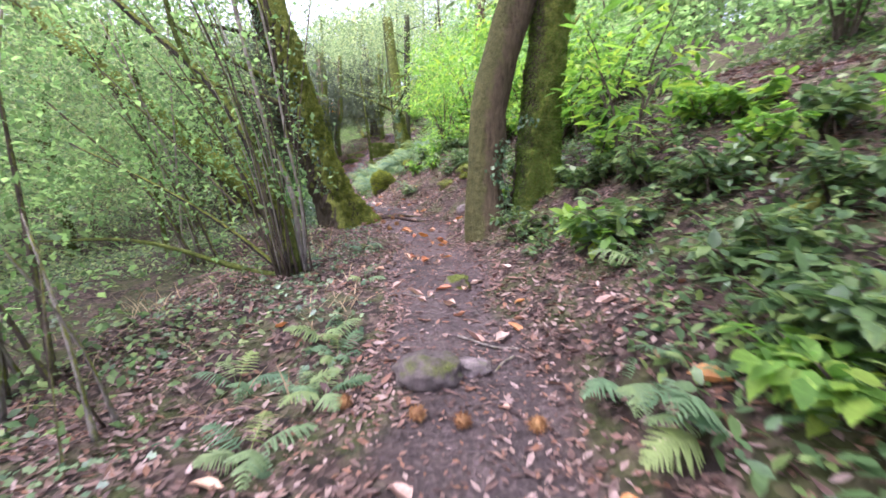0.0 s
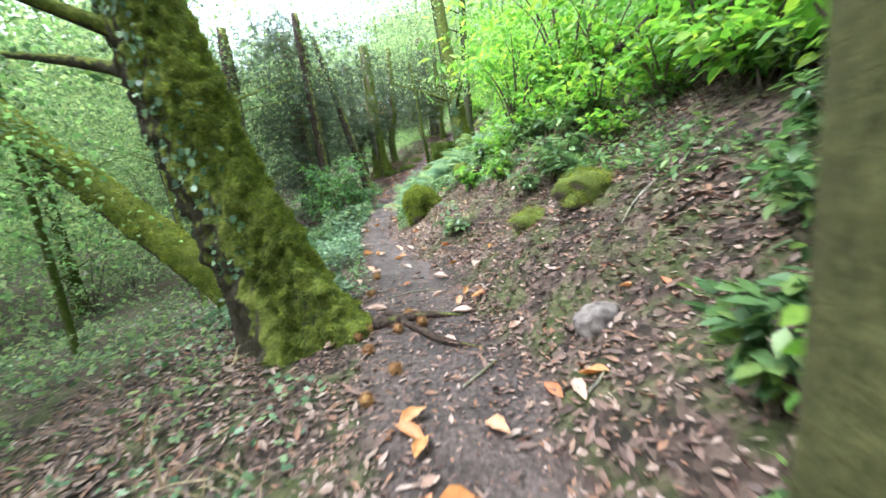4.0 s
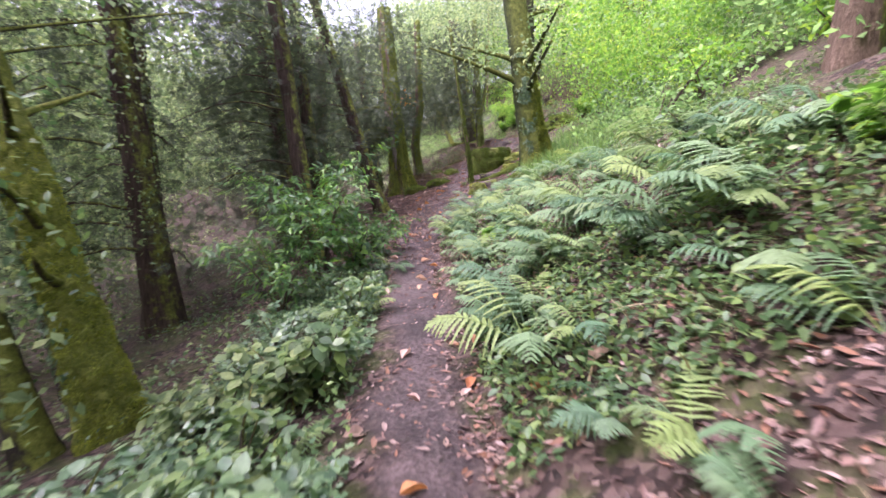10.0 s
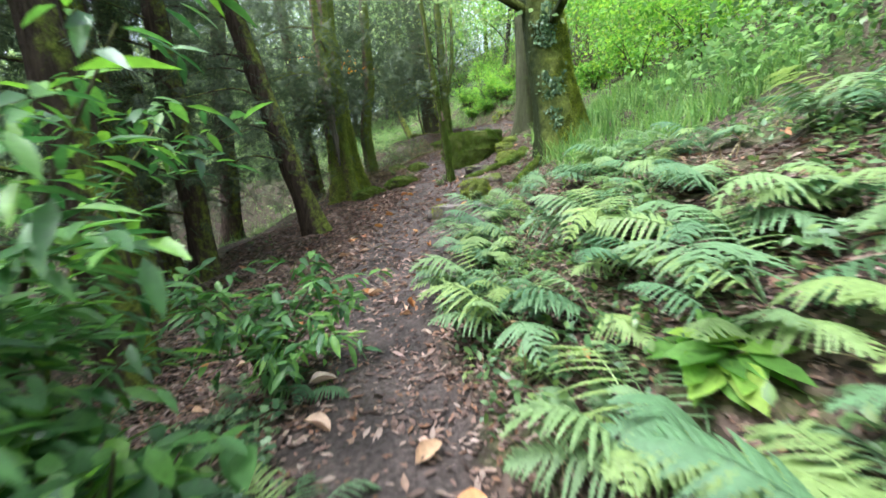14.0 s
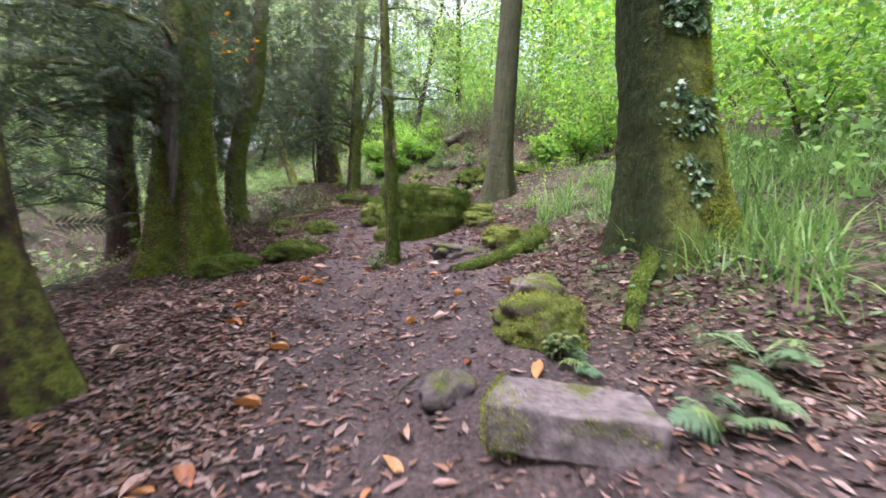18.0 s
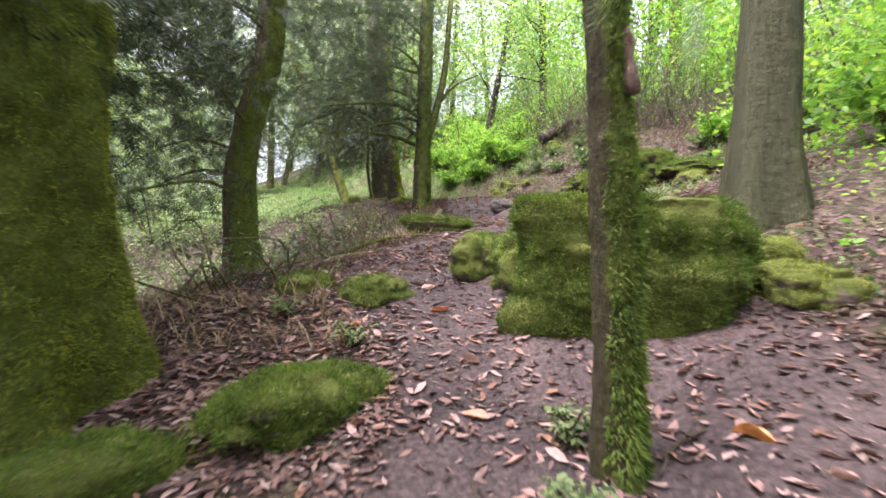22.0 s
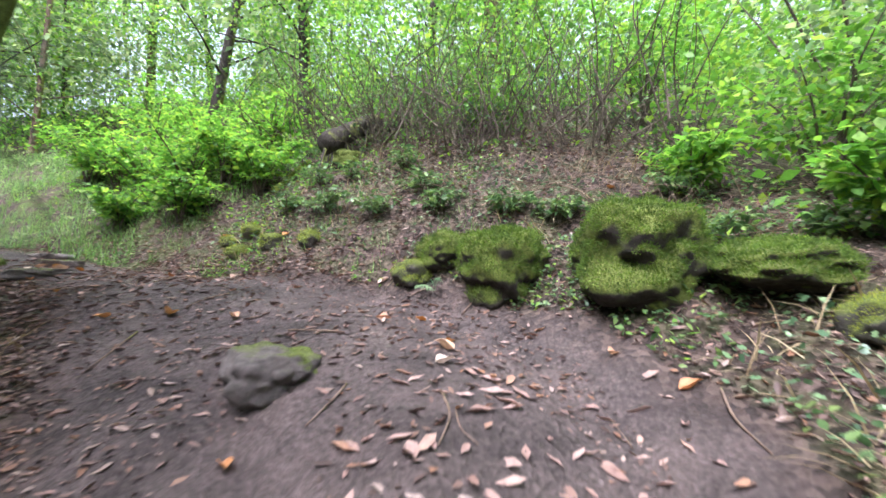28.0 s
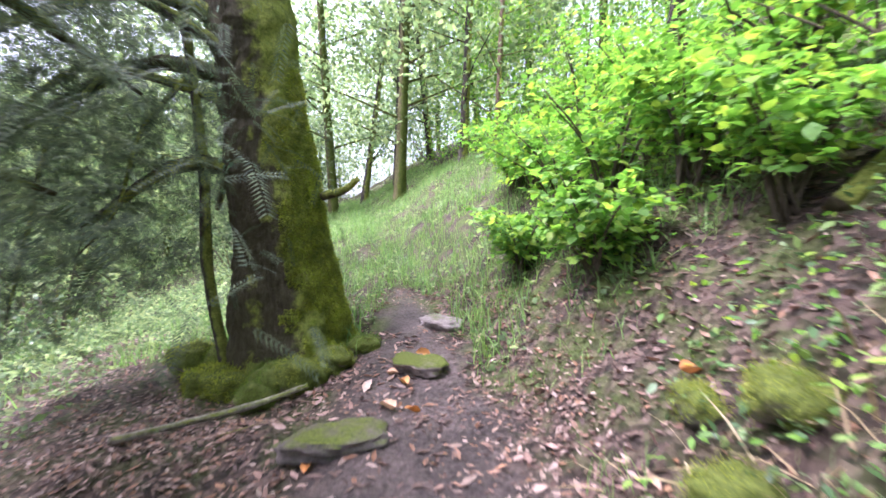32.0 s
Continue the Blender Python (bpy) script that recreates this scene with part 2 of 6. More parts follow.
def bark_material(name, dark, light, moss_share=0.4, way=(0.6, -0.2, 0.5), moss=((0.045, 0.06, 0.012), (0.27, 0.29, 0.06)), stretch=0.25, edge=0.16):
    m, n, l, b = material(name, 0.9, 0.0, 0.1)
    p = place(n)
    sc = n.new("ShaderNodeMapping")
    sc.inputs["Scale"].default_value = (1, 1, stretch)
    l.new(p, sc.inputs["Vector"])
    grain, wide = noise_node(n, l, 22, 8, 0.7, sc.outputs["Vector"]), noise_node(n, l, 2.4, 5, 0.65, p)
    wood = ramp(n, l, grain.outputs["Fac"], [(0.3, dark), (0.7, light)])
    tuft = noise_node(n, l, 45, 6, 0.7, p)
    mid = noise_node(n, l, 9, 5, 0.65, p)
    green = ramp(n, l, maths(n, l, "ADD", maths(n, l, "MULTIPLY", tuft.outputs["Fac"], 0.55), maths(n, l, "MULTIPLY", mid.outputs["Fac"], 0.5)), [(0.36, moss[0]), (0.68, moss[1])])
    lean = maths(n, l, "MULTIPLY", facing(n, l, *way), 0.55)
    cover = maths(n, l, "ADD", maths(n, l, "ADD", maths(n, l, "MULTIPLY", maths(n, l, "ADD", wide.outputs["Fac"], mid.outputs["Fac"]), 0.5), lean), moss_share - 0.75)
    sharp = ramp(n, l, cover, [(0.34 - edge / 2, (0, 0, 0)), (0.34 + edge / 2, (1, 1, 1))])
    l.new(blend(n, l, sharp.outputs["Color"], wood.outputs["Color"], green.outputs["Color"]), b.inputs["Base Color"])
    relief(n, l, b, maths(n, l, "ADD", grain.outputs["Fac"], maths(n, l, "MULTIPLY", mid.outputs["Fac"], 1.2)), 1.0, 0.05)
    return m


def moss_material(name="moss", low=(0.02, 0.034, 0.005), high=(0.17, 0.19, 0.03)):
    m, n, l, b = material(name, 0.95, 0.0, 0.1)
    p = place(n)
    a, w = noise_node(n, l, 60, 6, 0.75, p), noise_node(n, l, 6, 4, 0.6, p)
    c = ramp(n, l, maths(n, l, "ADD", maths(n, l, "MULTIPLY", a.outputs["Fac"], 0.6), maths(n, l, "MULTIPLY", w.outputs["Fac"], 0.45)), [(0.32, low), (0.72, high)])
    l.new(c.outputs["Color"], b.inputs["Base Color"])
    b.inputs["Sheen Weight"].default_value = 0.25
    relief(n, l, b, a.outputs["Fac"], 1.0, 0.03)
    return m


def stone_material(name, dark, light, moss_share=0.45, way=(0.2, 0, 0.9)):
    m, n, l, b = material(name, 0.85, 0.0, 0.2)
    p = place(n)
    a, w, t = noise_node(n, l, 14, 9, 0.7, p), noise_node(n, l, 3.0, 5, 0.6, p), noise_node(n, l, 55, 6, 0.75, p)
    stone = ramp(n, l, a.outputs["Fac"], [(0.3, dark), (0.7, light)])
    green = ramp(n, l, t.outputs["Fac"], [(0.3, (0.022, 0.036, 0.006)), (0.72, (0.15, 0.17, 0.03))])
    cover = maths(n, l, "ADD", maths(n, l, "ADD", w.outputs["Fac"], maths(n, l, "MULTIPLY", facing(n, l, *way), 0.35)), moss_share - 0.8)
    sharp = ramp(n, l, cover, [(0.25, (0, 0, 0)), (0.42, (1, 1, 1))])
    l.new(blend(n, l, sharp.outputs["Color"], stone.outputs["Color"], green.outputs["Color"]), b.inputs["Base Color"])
    relief(n, l, b, maths(n, l, "ADD", a.outputs["Fac"], maths(n, l, "MULTIPLY", t.outputs["Fac"], 0.5)), 0.9, 0.03)
    return m


def leaf_material(name, colours, gloss=0.5, through_share=0.45, vary="island", patch=0.0):
    """Leaves: each its own shade, with light passing through."""
    m, n, l, b = material(name, gloss)
    g = n.new("ShaderNodeNewGeometry") if vary == "island" else n.new("ShaderNodeObjectInfo")
    r = g.outputs["Random Per Island"] if vary == "island" else g.outputs["Random"]
    colours = [(c[0] * 1.28, c[1], c[2] * 1.05) if c[1] > c[0] and not patch else c for c in colours]
    k = len(colours)
    tone = ramp(n, l, r, [(i / max(k - 1, 1), c) for i, c in enumerate(colours)])
    blot = noise_node(n, l, 30, 4, 0.6, place(n))
    shade = ramp(n, l, blot.outputs["Fac"], [(0.3, (0.75, 0.75, 0.75)), (0.7, (1.15, 1.15, 1.15))])
    mul = n.new("ShaderNodeMix")
    mul.data_type, mul.blend_type = "RGBA", "MULTIPLY"
    mul.inputs[0].default_value = 1.0
    l.new(tone.outputs["Color"], mul.inputs[6])
    l.new(shade.outputs["Color"], mul.inputs[7])
    if patch:
        wide = ramp(n, l, noise_node(n, l, patch, 4, 0.65, place(n)).outputs["Fac"], [(0.34, (0.45, 0.5, 0.45)), (0.5, (1.0, 1.0, 0.9)), (0.66, (1.4, 1.4, 1.2))])
        both = n.new("ShaderNodeMix")
        both.data_type, both.blend_type = "RGBA", "MULTIPLY"
        both.inputs[0].default_value = 1.0
        l.new(mul.outputs[2], both.inputs[6])
        l.new(wide.outputs["Color"], both.inputs[7])
        mul = both
    l.new(mul.outputs[2], b.inputs["Base Color"])
    if through_share > 0:
        t, mix = n.new("ShaderNodeBsdfTranslucent"), n.new("ShaderNodeMixShader")
        gain = n.new("ShaderNodeHueSaturation")
        gain.inputs["Value"].default_value, gain.inputs["Saturation"].default_value = 1.5, 1.1
        l.new(mul.outputs[2], gain.inputs["Color"])
        l.new(gain.outputs["Color"], t.inputs["Color"])
        mix.inputs[0].default_value = through_share
        l.new(b.outputs[0], mix.inputs[1])
        l.new(t.outputs[0], mix.inputs[2])
        l.new(mix.outputs[0], n["Material Output"].inputs["Surface"])
    return m


SOIL = soil_material()
BARK_DARK = bark_material("dark_mossy_bark", (0.018, 0.014, 0.012), (0.085, 0.07, 0.06), 0.36)
BARK_BROWN = bark_material("brown_bark", (0.06, 0.04, 0.028), (0.19, 0.135, 0.095), 0.30)
BARK_MOSS = bark_material("moss_covered_bark", (0.035, 0.028, 0.02), (0.12, 0.095, 0.06), 0.62)
BARK_GREEN = bark_material("green_algae_bark", (0.045, 0.04, 0.02), (0.14, 0.12, 0.055), 0.45, moss=((0.03, 0.045, 0.008), (0.11, 0.13, 0.025)))
BARK_PALE = bark_material("pale_grey_bark", (0.14, 0.12, 0.10), (0.36, 0.32, 0.27), 0.2)
BARK_YEW = bark_material("flaking_dark_yew_bark", (0.02, 0.014, 0.012), (0.11, 0.075, 0.06), 0.22, stretch=0.12)
BARK_YEW_MOSS = bark_material("green_yew_bark", (0.04, 0.03, 0.022), (0.17, 0.125, 0.08), 0.52, stretch=0.15, moss=((0.035, 0.05, 0.01), (0.17, 0.20, 0.04)))
DEAD_WOOD = bark_material("dead_wood", (0.09, 0.06, 0.045), (0.30, 0.21, 0.16), 0.18)
TWIG = bark_material("twig_bark", (0.04, 0.03, 0.022), (0.15, 0.12, 0.09), 0.2)
STONE = stone_material("mossy_stone", (0.07, 0.055, 0.05), (0.24, 0.19, 0.175), 0.5)
STONE_MOSSY = stone_material("stone_clad_in_moss", (0.07, 0.055, 0.05), (0.22, 0.17, 0.16), 0.82)
STONE_BARE = stone_material("purple_grey_stone", (0.075, 0.062, 0.058), (0.27, 0.222, 0.208), 0.22)
STONE_DARK = stone_material("damp_dark_stone", (0.045, 0.038, 0.034), (0.16, 0.13, 0.12), 0.35)
MOSS_SHOOT = leaf_material("moss_shoots", [(0.13, 0.16, 0.026), (0.18, 0.21, 0.033), (0.23, 0.255, 0.04), (0.30, 0.315, 0.06)], 0.8, 0.4, patch=5.0)
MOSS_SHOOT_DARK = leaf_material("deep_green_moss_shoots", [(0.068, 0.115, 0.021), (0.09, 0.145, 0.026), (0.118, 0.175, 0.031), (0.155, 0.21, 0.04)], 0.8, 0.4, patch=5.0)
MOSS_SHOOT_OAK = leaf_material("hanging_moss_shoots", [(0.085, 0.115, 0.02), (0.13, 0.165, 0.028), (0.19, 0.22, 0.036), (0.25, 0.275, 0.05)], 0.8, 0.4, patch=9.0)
# Darker copy of the green shoots; the shade on the stones is in its colour.
MOSS_SHOOT_SHADE = leaf_material("moss_shoots_darkened_for_shade", [(0.045, 0.08, 0.014), (0.065, 0.105, 0.018), (0.09, 0.135, 0.023), (0.125, 0.17, 0.03)], 0.85, 0.4, patch=6.0)
SPRING = [(0.06, 0.16, 0.03), (0.09, 0.235, 0.04), (0.13, 0.31, 0.05), (0.22, 0.38, 0.06)]
LEAF_BRIGHT = leaf_material("bright_green_leaf", SPRING, 0.5, 0.54)
LEAF_MID = leaf_material("green_leaf", [(0.035, 0.085, 0.03), (0.055, 0.13, 0.045), (0.085, 0.175, 0.055), (0.13, 0.23, 0.06)], 0.36, 0.35)
LEAF_LAUREL = leaf_material("glossy_laurel_leaf", [(0.025, 0.085, 0.025), (0.045, 0.13, 0.035), (0.07, 0.19, 0.045), (0.12, 0.28, 0.04)], 0.4, 0.35)
LEAF_IVY = leaf_material("ivy_leaf", [(0.03, 0.075, 0.034), (0.055, 0.13, 0.058), (0.09, 0.185, 0.08), (0.14, 0.25, 0.11)], 0.32, 0.25)
LEAF_YEW = leaf_material("dark_yew_needles", [(0.026, 0.048, 0.027), (0.045, 0.078, 0.038), (0.075, 0.12, 0.055)], 0.75, 0.25)
# Lightened leaf green: the haze of the distance is mixed into the colour.
LEAF_FAR = leaf_material("haze_pale_woodland_leaf", [(0.06, 0.115, 0.05), (0.10, 0.185, 0.075), (0.15, 0.26, 0.10), (0.22, 0.33, 0.13)], 0.7, 0.5)
FERN_LEAF = leaf_material("fern_frond_green", [(0.055, 0.14, 0.065), (0.085, 0.19, 0.085), (0.125, 0.24, 0.105), (0.165, 0.28, 0.08), (0.10, 0.20, 0.10)], 0.5, 0.35, "object")
GRASS_LEAF = leaf_material("grass_blade", [(0.06, 0.15, 0.04), (0.105, 0.235, 0.06), (0.165, 0.305, 0.085)], 0.5, 0.45)
DRY_GRASS = leaf_material("dry_grass", [(0.16, 0.11, 0.06), (0.27, 0.20, 0.11), (0.36, 0.29, 0.18)], 0.7, 0.25)
LITTER = leaf_material("dead_leaf_litter", [(0.05, 0.029, 0.023), (0.085, 0.05, 0.04), (0.12, 0.072, 0.057), (0.165, 0.10, 0.08), (0.18, 0.085, 0.045), (0.22, 0.15, 0.12), (0.30, 0.22, 0.19)], 0.6, 0.1)
LEAF_FALLEN = leaf_material("fallen_chestnut_leaf", [(0.40, 0.16, 0.05), (0.48, 0.24, 0.09), (0.36, 0.13, 0.06), (0.50, 0.32, 0.20), (0.46, 0.31, 0.25), (0.40, 0.25, 0.19), (0.52, 0.40, 0.33)], 0.5, 0.15, "object")
BARK_DEEP = bark_material("dark_green_bark", (0.022, 0.02, 0.012), (0.085, 0.075, 0.038), 0.5, (0.5, -0.5, 0.1), ((0.03, 0.042, 0.01), (0.14, 0.165, 0.034)), 0.2)
BARK_OAK = bark_material("dark_oak_bark_mossy_on_one_side", (0.024, 0.019, 0.014), (0.085, 0.068, 0.045), 0.5, (1.0, -0.15, 0.15))
STONE_BLOCK = stone_material("moss_draped_block_stone", (0.09, 0.066, 0.062), (0.24, 0.185, 0.175), 0.78, (-0.4, -0.5, -0.5))
# Near-black where the moss stops: the undercut's shade is put into the colour.
STONE_UNDERCUT_SHADE = stone_material("stone_with_undercut_shade", (0.012, 0.01, 0.008), (0.05, 0.04, 0.032), 0.74, (0, 0, 1.3))
STONE_WET = stone_material("wet_dark_stone", (0.02, 0.018, 0.014), (0.075, 0.064, 0.052), 0.62)
BARK_PALE_TORN = bark_material("torn_grey_wood", (0.07, 0.055, 0.045), (0.22, 0.185, 0.155), 0.12, stretch=0.08)
LEAF_HAZEL = leaf_material("light_hazel_leaf", [(0.07, 0.16, 0.055), (0.105, 0.23, 0.075), (0.145, 0.3, 0.10), (0.19, 0.36, 0.125)], 0.65, 0.6)
LEAF_AUTUMN = leaf_material("orange_beech_leaf", [(0.40, 0.17, 0.03), (0.5, 0.27, 0.05), (0.34, 0.12, 0.03)], 0.5, 0.45)
BURR = leaf_material("chestnut_burr_brown", [(0.16, 0.07, 0.03), (0.28, 0.15, 0.05)], 0.7, 0.0, "object")

# ---- the ground: one sheet to the horizon ----
def axis_steps(knots):
    out = []
    for (a, b, step) in knots:
        out.append(np.arange(a, b, step))
    return np.concatenate(out)


def build_ground():
    side = axis_steps([(-400, -60, 40), (-60, -20, 4), (-20, -8, 0.8), (-8, -3.2, 0.2), (-3.2, 4.2, 0.07), (4.2, 8, 0.2), (8, 20, 0.8), (20, 60, 4), (60, 401, 40)])
    ahead = axis_steps([(-400, -60, 40), (-60, -12, 4), (-12, -1, 0.5), (-1, 50, 0.09), (50, 62, 0.5), (62, 100, 4), (100, 401, 40)])
    dd, yy = np.meshgrid(side, ahead)
    mid = along(TRAIL_Y, TRAIL_X, yy)
    x, y = (dd + mid).ravel(), yy.ravel()
    z = ground(x, y)
    r, c = dd.shape
    i = np.arange(r * c).reshape(r, c)
    quads = np.stack([i[:-1, :-1], i[:-1, 1:], i[1:, 1:], i[1:, :-1]], -1).reshape(-1, 4)
    trail = trodden(x, y)
    moss = np.clip(np.interp(y, [0, 20, 26, 36, 43, 46], [0.45, 0.45, 0.35, 0.25, 0.25, 0.9]) - 0.9 * trail, 0, 1)
    ob = mesh_object("ground", np.stack([x, y, z], 1), quads, SOIL, attrs={"trail": trail, "moss": moss})
    return tagged(ob, label="woodland hillside of soil and leaf litter with a trodden dirt trail", category="ground", kind="structure")


build_ground()


# ---- builders ----
def sweep(points, radii, sides=14, lump=0.0, lump_scale=0.3, seed=0, flare=0.0, closed=True, flute=0.0, shag=0.0):
    """A bent tapering tube as vertices and quads; flare spreads its foot into root lobes."""
    pts, radii = np.asarray(points, float), np.asarray(radii, float)
    tang = np.gradient(pts, axis=0)
    tang /= np.linalg.norm(tang, axis=1)[:, None]
    side = np.cross(tang, (0.0, 1.0, 0.08))
    weak = np.linalg.norm(side, axis=1) < 1e-3
    side[weak] = (1, 0, 0)
    side /= np.linalg.norm(side, axis=1)[:, None]
    other = np.cross(tang, side)
    a = np.linspace(0, 2 * np.pi, sides, endpoint=False)
    r = radii[:, None] * np.ones(sides)
    if flute:
        high = pts[:, 2:3] - pts[0, 2]
        r = r * (1 + flute * np.cos(5 * a[None] + 1.1 * high + seed) + 0.5 * flute * np.cos(9 * a[None] - 0.7 * high))
    if flare > 0:
        drop = np.linalg.norm(pts - pts[0], axis=1)
        lobes = 1 + 0.55 * np.cos(a * 5 + seed) + 0.3 * np.cos(a * 3 + 2.1 * seed)
        r = r + radii[0] * flare * np.exp(-drop / (1.5 * radii[0] + 0.12))[:, None] * np.maximum(lobes, 0.1)[None]
    v = pts[:, None] + r[..., None] * (np.cos(a)[None, :, None] * side[:, None] + np.sin(a)[None, :, None] * other[:, None])
    v = v.reshape(-1, 3)
    if lump:
        out = v - np.repeat(pts, sides, 0)
        out /= np.linalg.norm(out, axis=1)[:, None] + 1e-9
        v = v + out * (lump * (rough(v, lump_scale, seed) + 0.5 * rough(v, lump_scale * 0.35, seed + 1)))[:, None]
    if shag:
        out = v - np.repeat(pts, sides, 0)
        out /= np.linalg.norm(out, axis=1)[:, None] + 1e-9
        v = v + out * (shag * (np.abs(rough(v * (1, 1, 0.7), 0.11, seed + 2)) + 0.6 * rough(v, 0.045, seed + 3)))[:, None]
    k = np.arange(len(pts) * sides).reshape(len(pts), sides)
    q = np.stack([k[:-1], np.roll(k[:-1], -1, 1), np.roll(k[1:], -1, 1), k[1:]], -1).reshape(-1, 4)
    if closed:
        v = np.concatenate([v, pts[:1], pts[-1:]])
        n0, n1 = len(v) - 2, len(v) - 1
        lo, hi = k[0], k[-1]
        cap0 = np.stack([lo, np.full(sides, n0), np.full(sides, n0), np.roll(lo, -1)], -1)
        cap1 = np.stack([hi, np.roll(hi, -1), np.full(sides, n1), np.full(sides, n1)], -1)
        cap0 = np.stack([np.roll(lo, -1), lo, np.full(sides, n0), np.full(sides, n0)], -1)
        tri = np.concatenate([cap0, cap1])
        return v, q, tri[:, :3]
    return v, q, np.zeros((0, 3), int)


def tube(name, points, radii, mat, parent, sides=14, lump=0.0, lump_scale=0.3, seed=0, flare=0.0, label="", flute=0.0, shag=0.0):
    v, q, t = sweep(points, radii, sides, lump, lump_scale, seed, flare, True, flute, shag)
    tris = np.concatenate([q[:, [0, 1, 2]], q[:, [0, 2, 3]], t])
    ob = mesh_object(name, v, tris, mat, parent)
    return tagged(ob, label=label)


def bend(points, n):
    """n places on a smooth line through some points."""
    p = np.asarray(points, float)
    t, u = np.linspace(0, 1, len(p)), np.linspace(0, 1, n)
    if len(p) < 3:
        return np.stack([np.interp(u, t, p[:, i]) for i in range(3)], 1)
    m = np.gradient(p, t, axis=0)
    j = np.clip(np.searchsorted(t, u, side="right") - 1, 0, len(p) - 2)
    h = (t[j + 1] - t[j])[:, None]
    s = ((u - t[j])[:, None]) / h
    return (2 * s**3 - 3 * s**2 + 1) * p[j] + (s**3 - 2 * s**2 + s) * h * m[j] + (-2 * s**3 + 3 * s**2) * p[j + 1] + (s**3 - s**2) * h * m[j + 1]


def turns(yaw, pitch, roll):
    """Rotation matrices: roll about the leaf's length (y), pitch its tip up, then yaw."""
    cy, sy, cp, sp, cr, sr = np.cos(yaw), np.sin(yaw), np.cos(pitch), np.sin(pitch), np.cos(roll), np.sin(roll)
    o, z = np.ones_like(cy), np.zeros_like(cy)
    ry = np.stack([np.stack([cr, z, sr], -1), np.stack([z, o, z], -1), np.stack([-sr, z, cr], -1)], -2)
    rx = np.stack([np.stack([o, z, z], -1), np.stack([z, cp, -sp], -1), np.stack([z, sp, cp], -1)], -2)
    rz = np.stack([np.stack([cy, -sy, z], -1), np.stack([sy, cy, z], -1), np.stack([z, z, o], -1)], -2)
    return rz @ rx @ ry


# Leaf shapes, one unit long, base at the origin, tip along y.
def oval_leaf(width=0.42, fold=0.10, droop=0.12, rows=4):
    v, f = [(0, 0, 0)], []
    for k in range(1, rows):
        t = k / rows
        w = width * 0.5 * math.sin(math.pi * t**0.8) ** 0.8
        z = -droop * t * t
        v += [(-w, t, z + fold * w / width), (0, t, z), (w, t, z + fold * w / width)]
    v.append((0, 1, -droop))
    last = len(v) - 1
    f += [(0, 2, 1), (0, 3, 2)]
    for k in range(rows - 2):
        a = 1 + 3 * k
        f += [(a, a + 1, a + 4), (a, a + 4, a + 3), (a + 1, a + 2, a + 5), (a + 1, a + 5, a + 4)]
    a = 1 + 3 * (rows - 2)
    f += [(a, a + 1, last), (a + 1, a + 2, last)]
    return np.array(v, float), np.array(f)


def ivy_shape():
    v = [(0, 0, 0), (-0.42, 0.12, 0.04), (-0.22, 0.42, 0.0), (-0.40, 0.62, 0.03), (0, 1.0, -0.08), (0.40, 0.62, 0.03), (0.22, 0.42, 0.0), (0.42, 0.12, 0.04), (0, 0.45, -0.03)]
    f = [(8, k, k + 1) for k in range(1, 7)] + [(8, 0, 1), (8, 7, 0)]
    return np.array(v, float), np.array([(a, c, b) for a, b, c in f])


def diamond(width=0.5):
    v = [(0, 0, 0), (-width / 2, 0.45, 0.06), (width / 2, 0.45, 0.06), (0, 1, -0.08)]
    return np.array(v, float), np.array([(0, 2, 1), (1, 2, 3)])


def curled(width, curl, seed):
    """A dry fallen leaf, wavy and curled up at its rims."""
    v, f = oval_leaf(width, 0.25 + curl, -0.05, 7)
    v[:, 2] += curl * 0.5 * (v[:, 1] - 0.5) ** 2 + 0.04 * np.sin(7 * v[:, 1] + seed) * np.sign(v[:, 0] + 1e-6)
    v[:, 0] *= 1 + 0.12 * np.sin(21 * v[:, 1] + seed)
    v[:, 1] -= 0.5
    v[:, 2] -= v[:, 2].min() - 0.01
    return v, f


def scatter(shape, places, rot, sizes):
    """Many copies of a shape as one pair of arrays."""
    v, f = shape
    m = len(places)
    out = np.einsum("mij,nj->mni", rot, v) * np.asarray(sizes)[:, None, None] + np.asarray(places)[:, None]
    faces = f[None] + (np.arange(m) * len(v))[:, None, None]
    return out.reshape(-1, 3), faces.reshape(-1, f.shape[1])


def joined(pieces):
    vs, fs, n = [], [], 0
    for v, f in pieces:
        vs.append(v)
        fs.append(f + n)
        n += len(v)
    return np.concatenate(vs), np.concatenate(fs)


LEAF_OVAL, LEAF_WIDE, LEAF_LONG, LEAF_IVY_SHAPE, LEAF_SIMPLE = oval_leaf(0.5, rows=3), oval_leaf(0.75, 0.08, rows=3), oval_leaf(0.3, 0.12, 0.18, 3), ivy_shape(), diamond(0.62)


def clumps(count, per, centre, spread, clump, size, shape, seed, tilt=0.5):
    """Leaves gathered into clumps, so that gaps are left between."""
    g = np.random.default_rng(seed)
    c = np.asarray(centre) + (g.random((count, 3)) * 2 - 1) * np.asarray(spread)
    return clumps_at(c, per, clump, size, shape, seed + 1, tilt)


def clumps_at(centres, per, clump, size, shape, seed, tilt=0.5):
    g = np.random.default_rng(seed)
    c = np.repeat(np.asarray(centres), per, 0)
    p = c + g.normal(size=c.shape) * np.asarray(clump) * 0.5
    n = len(p)
    rot = turns(g.random(n) * 2 * np.pi, g.normal(-0.2, tilt, n), g.normal(0, tilt, n))
    return scatter(shape, p, rot, size * g.uniform(0.6, 1.25, n))


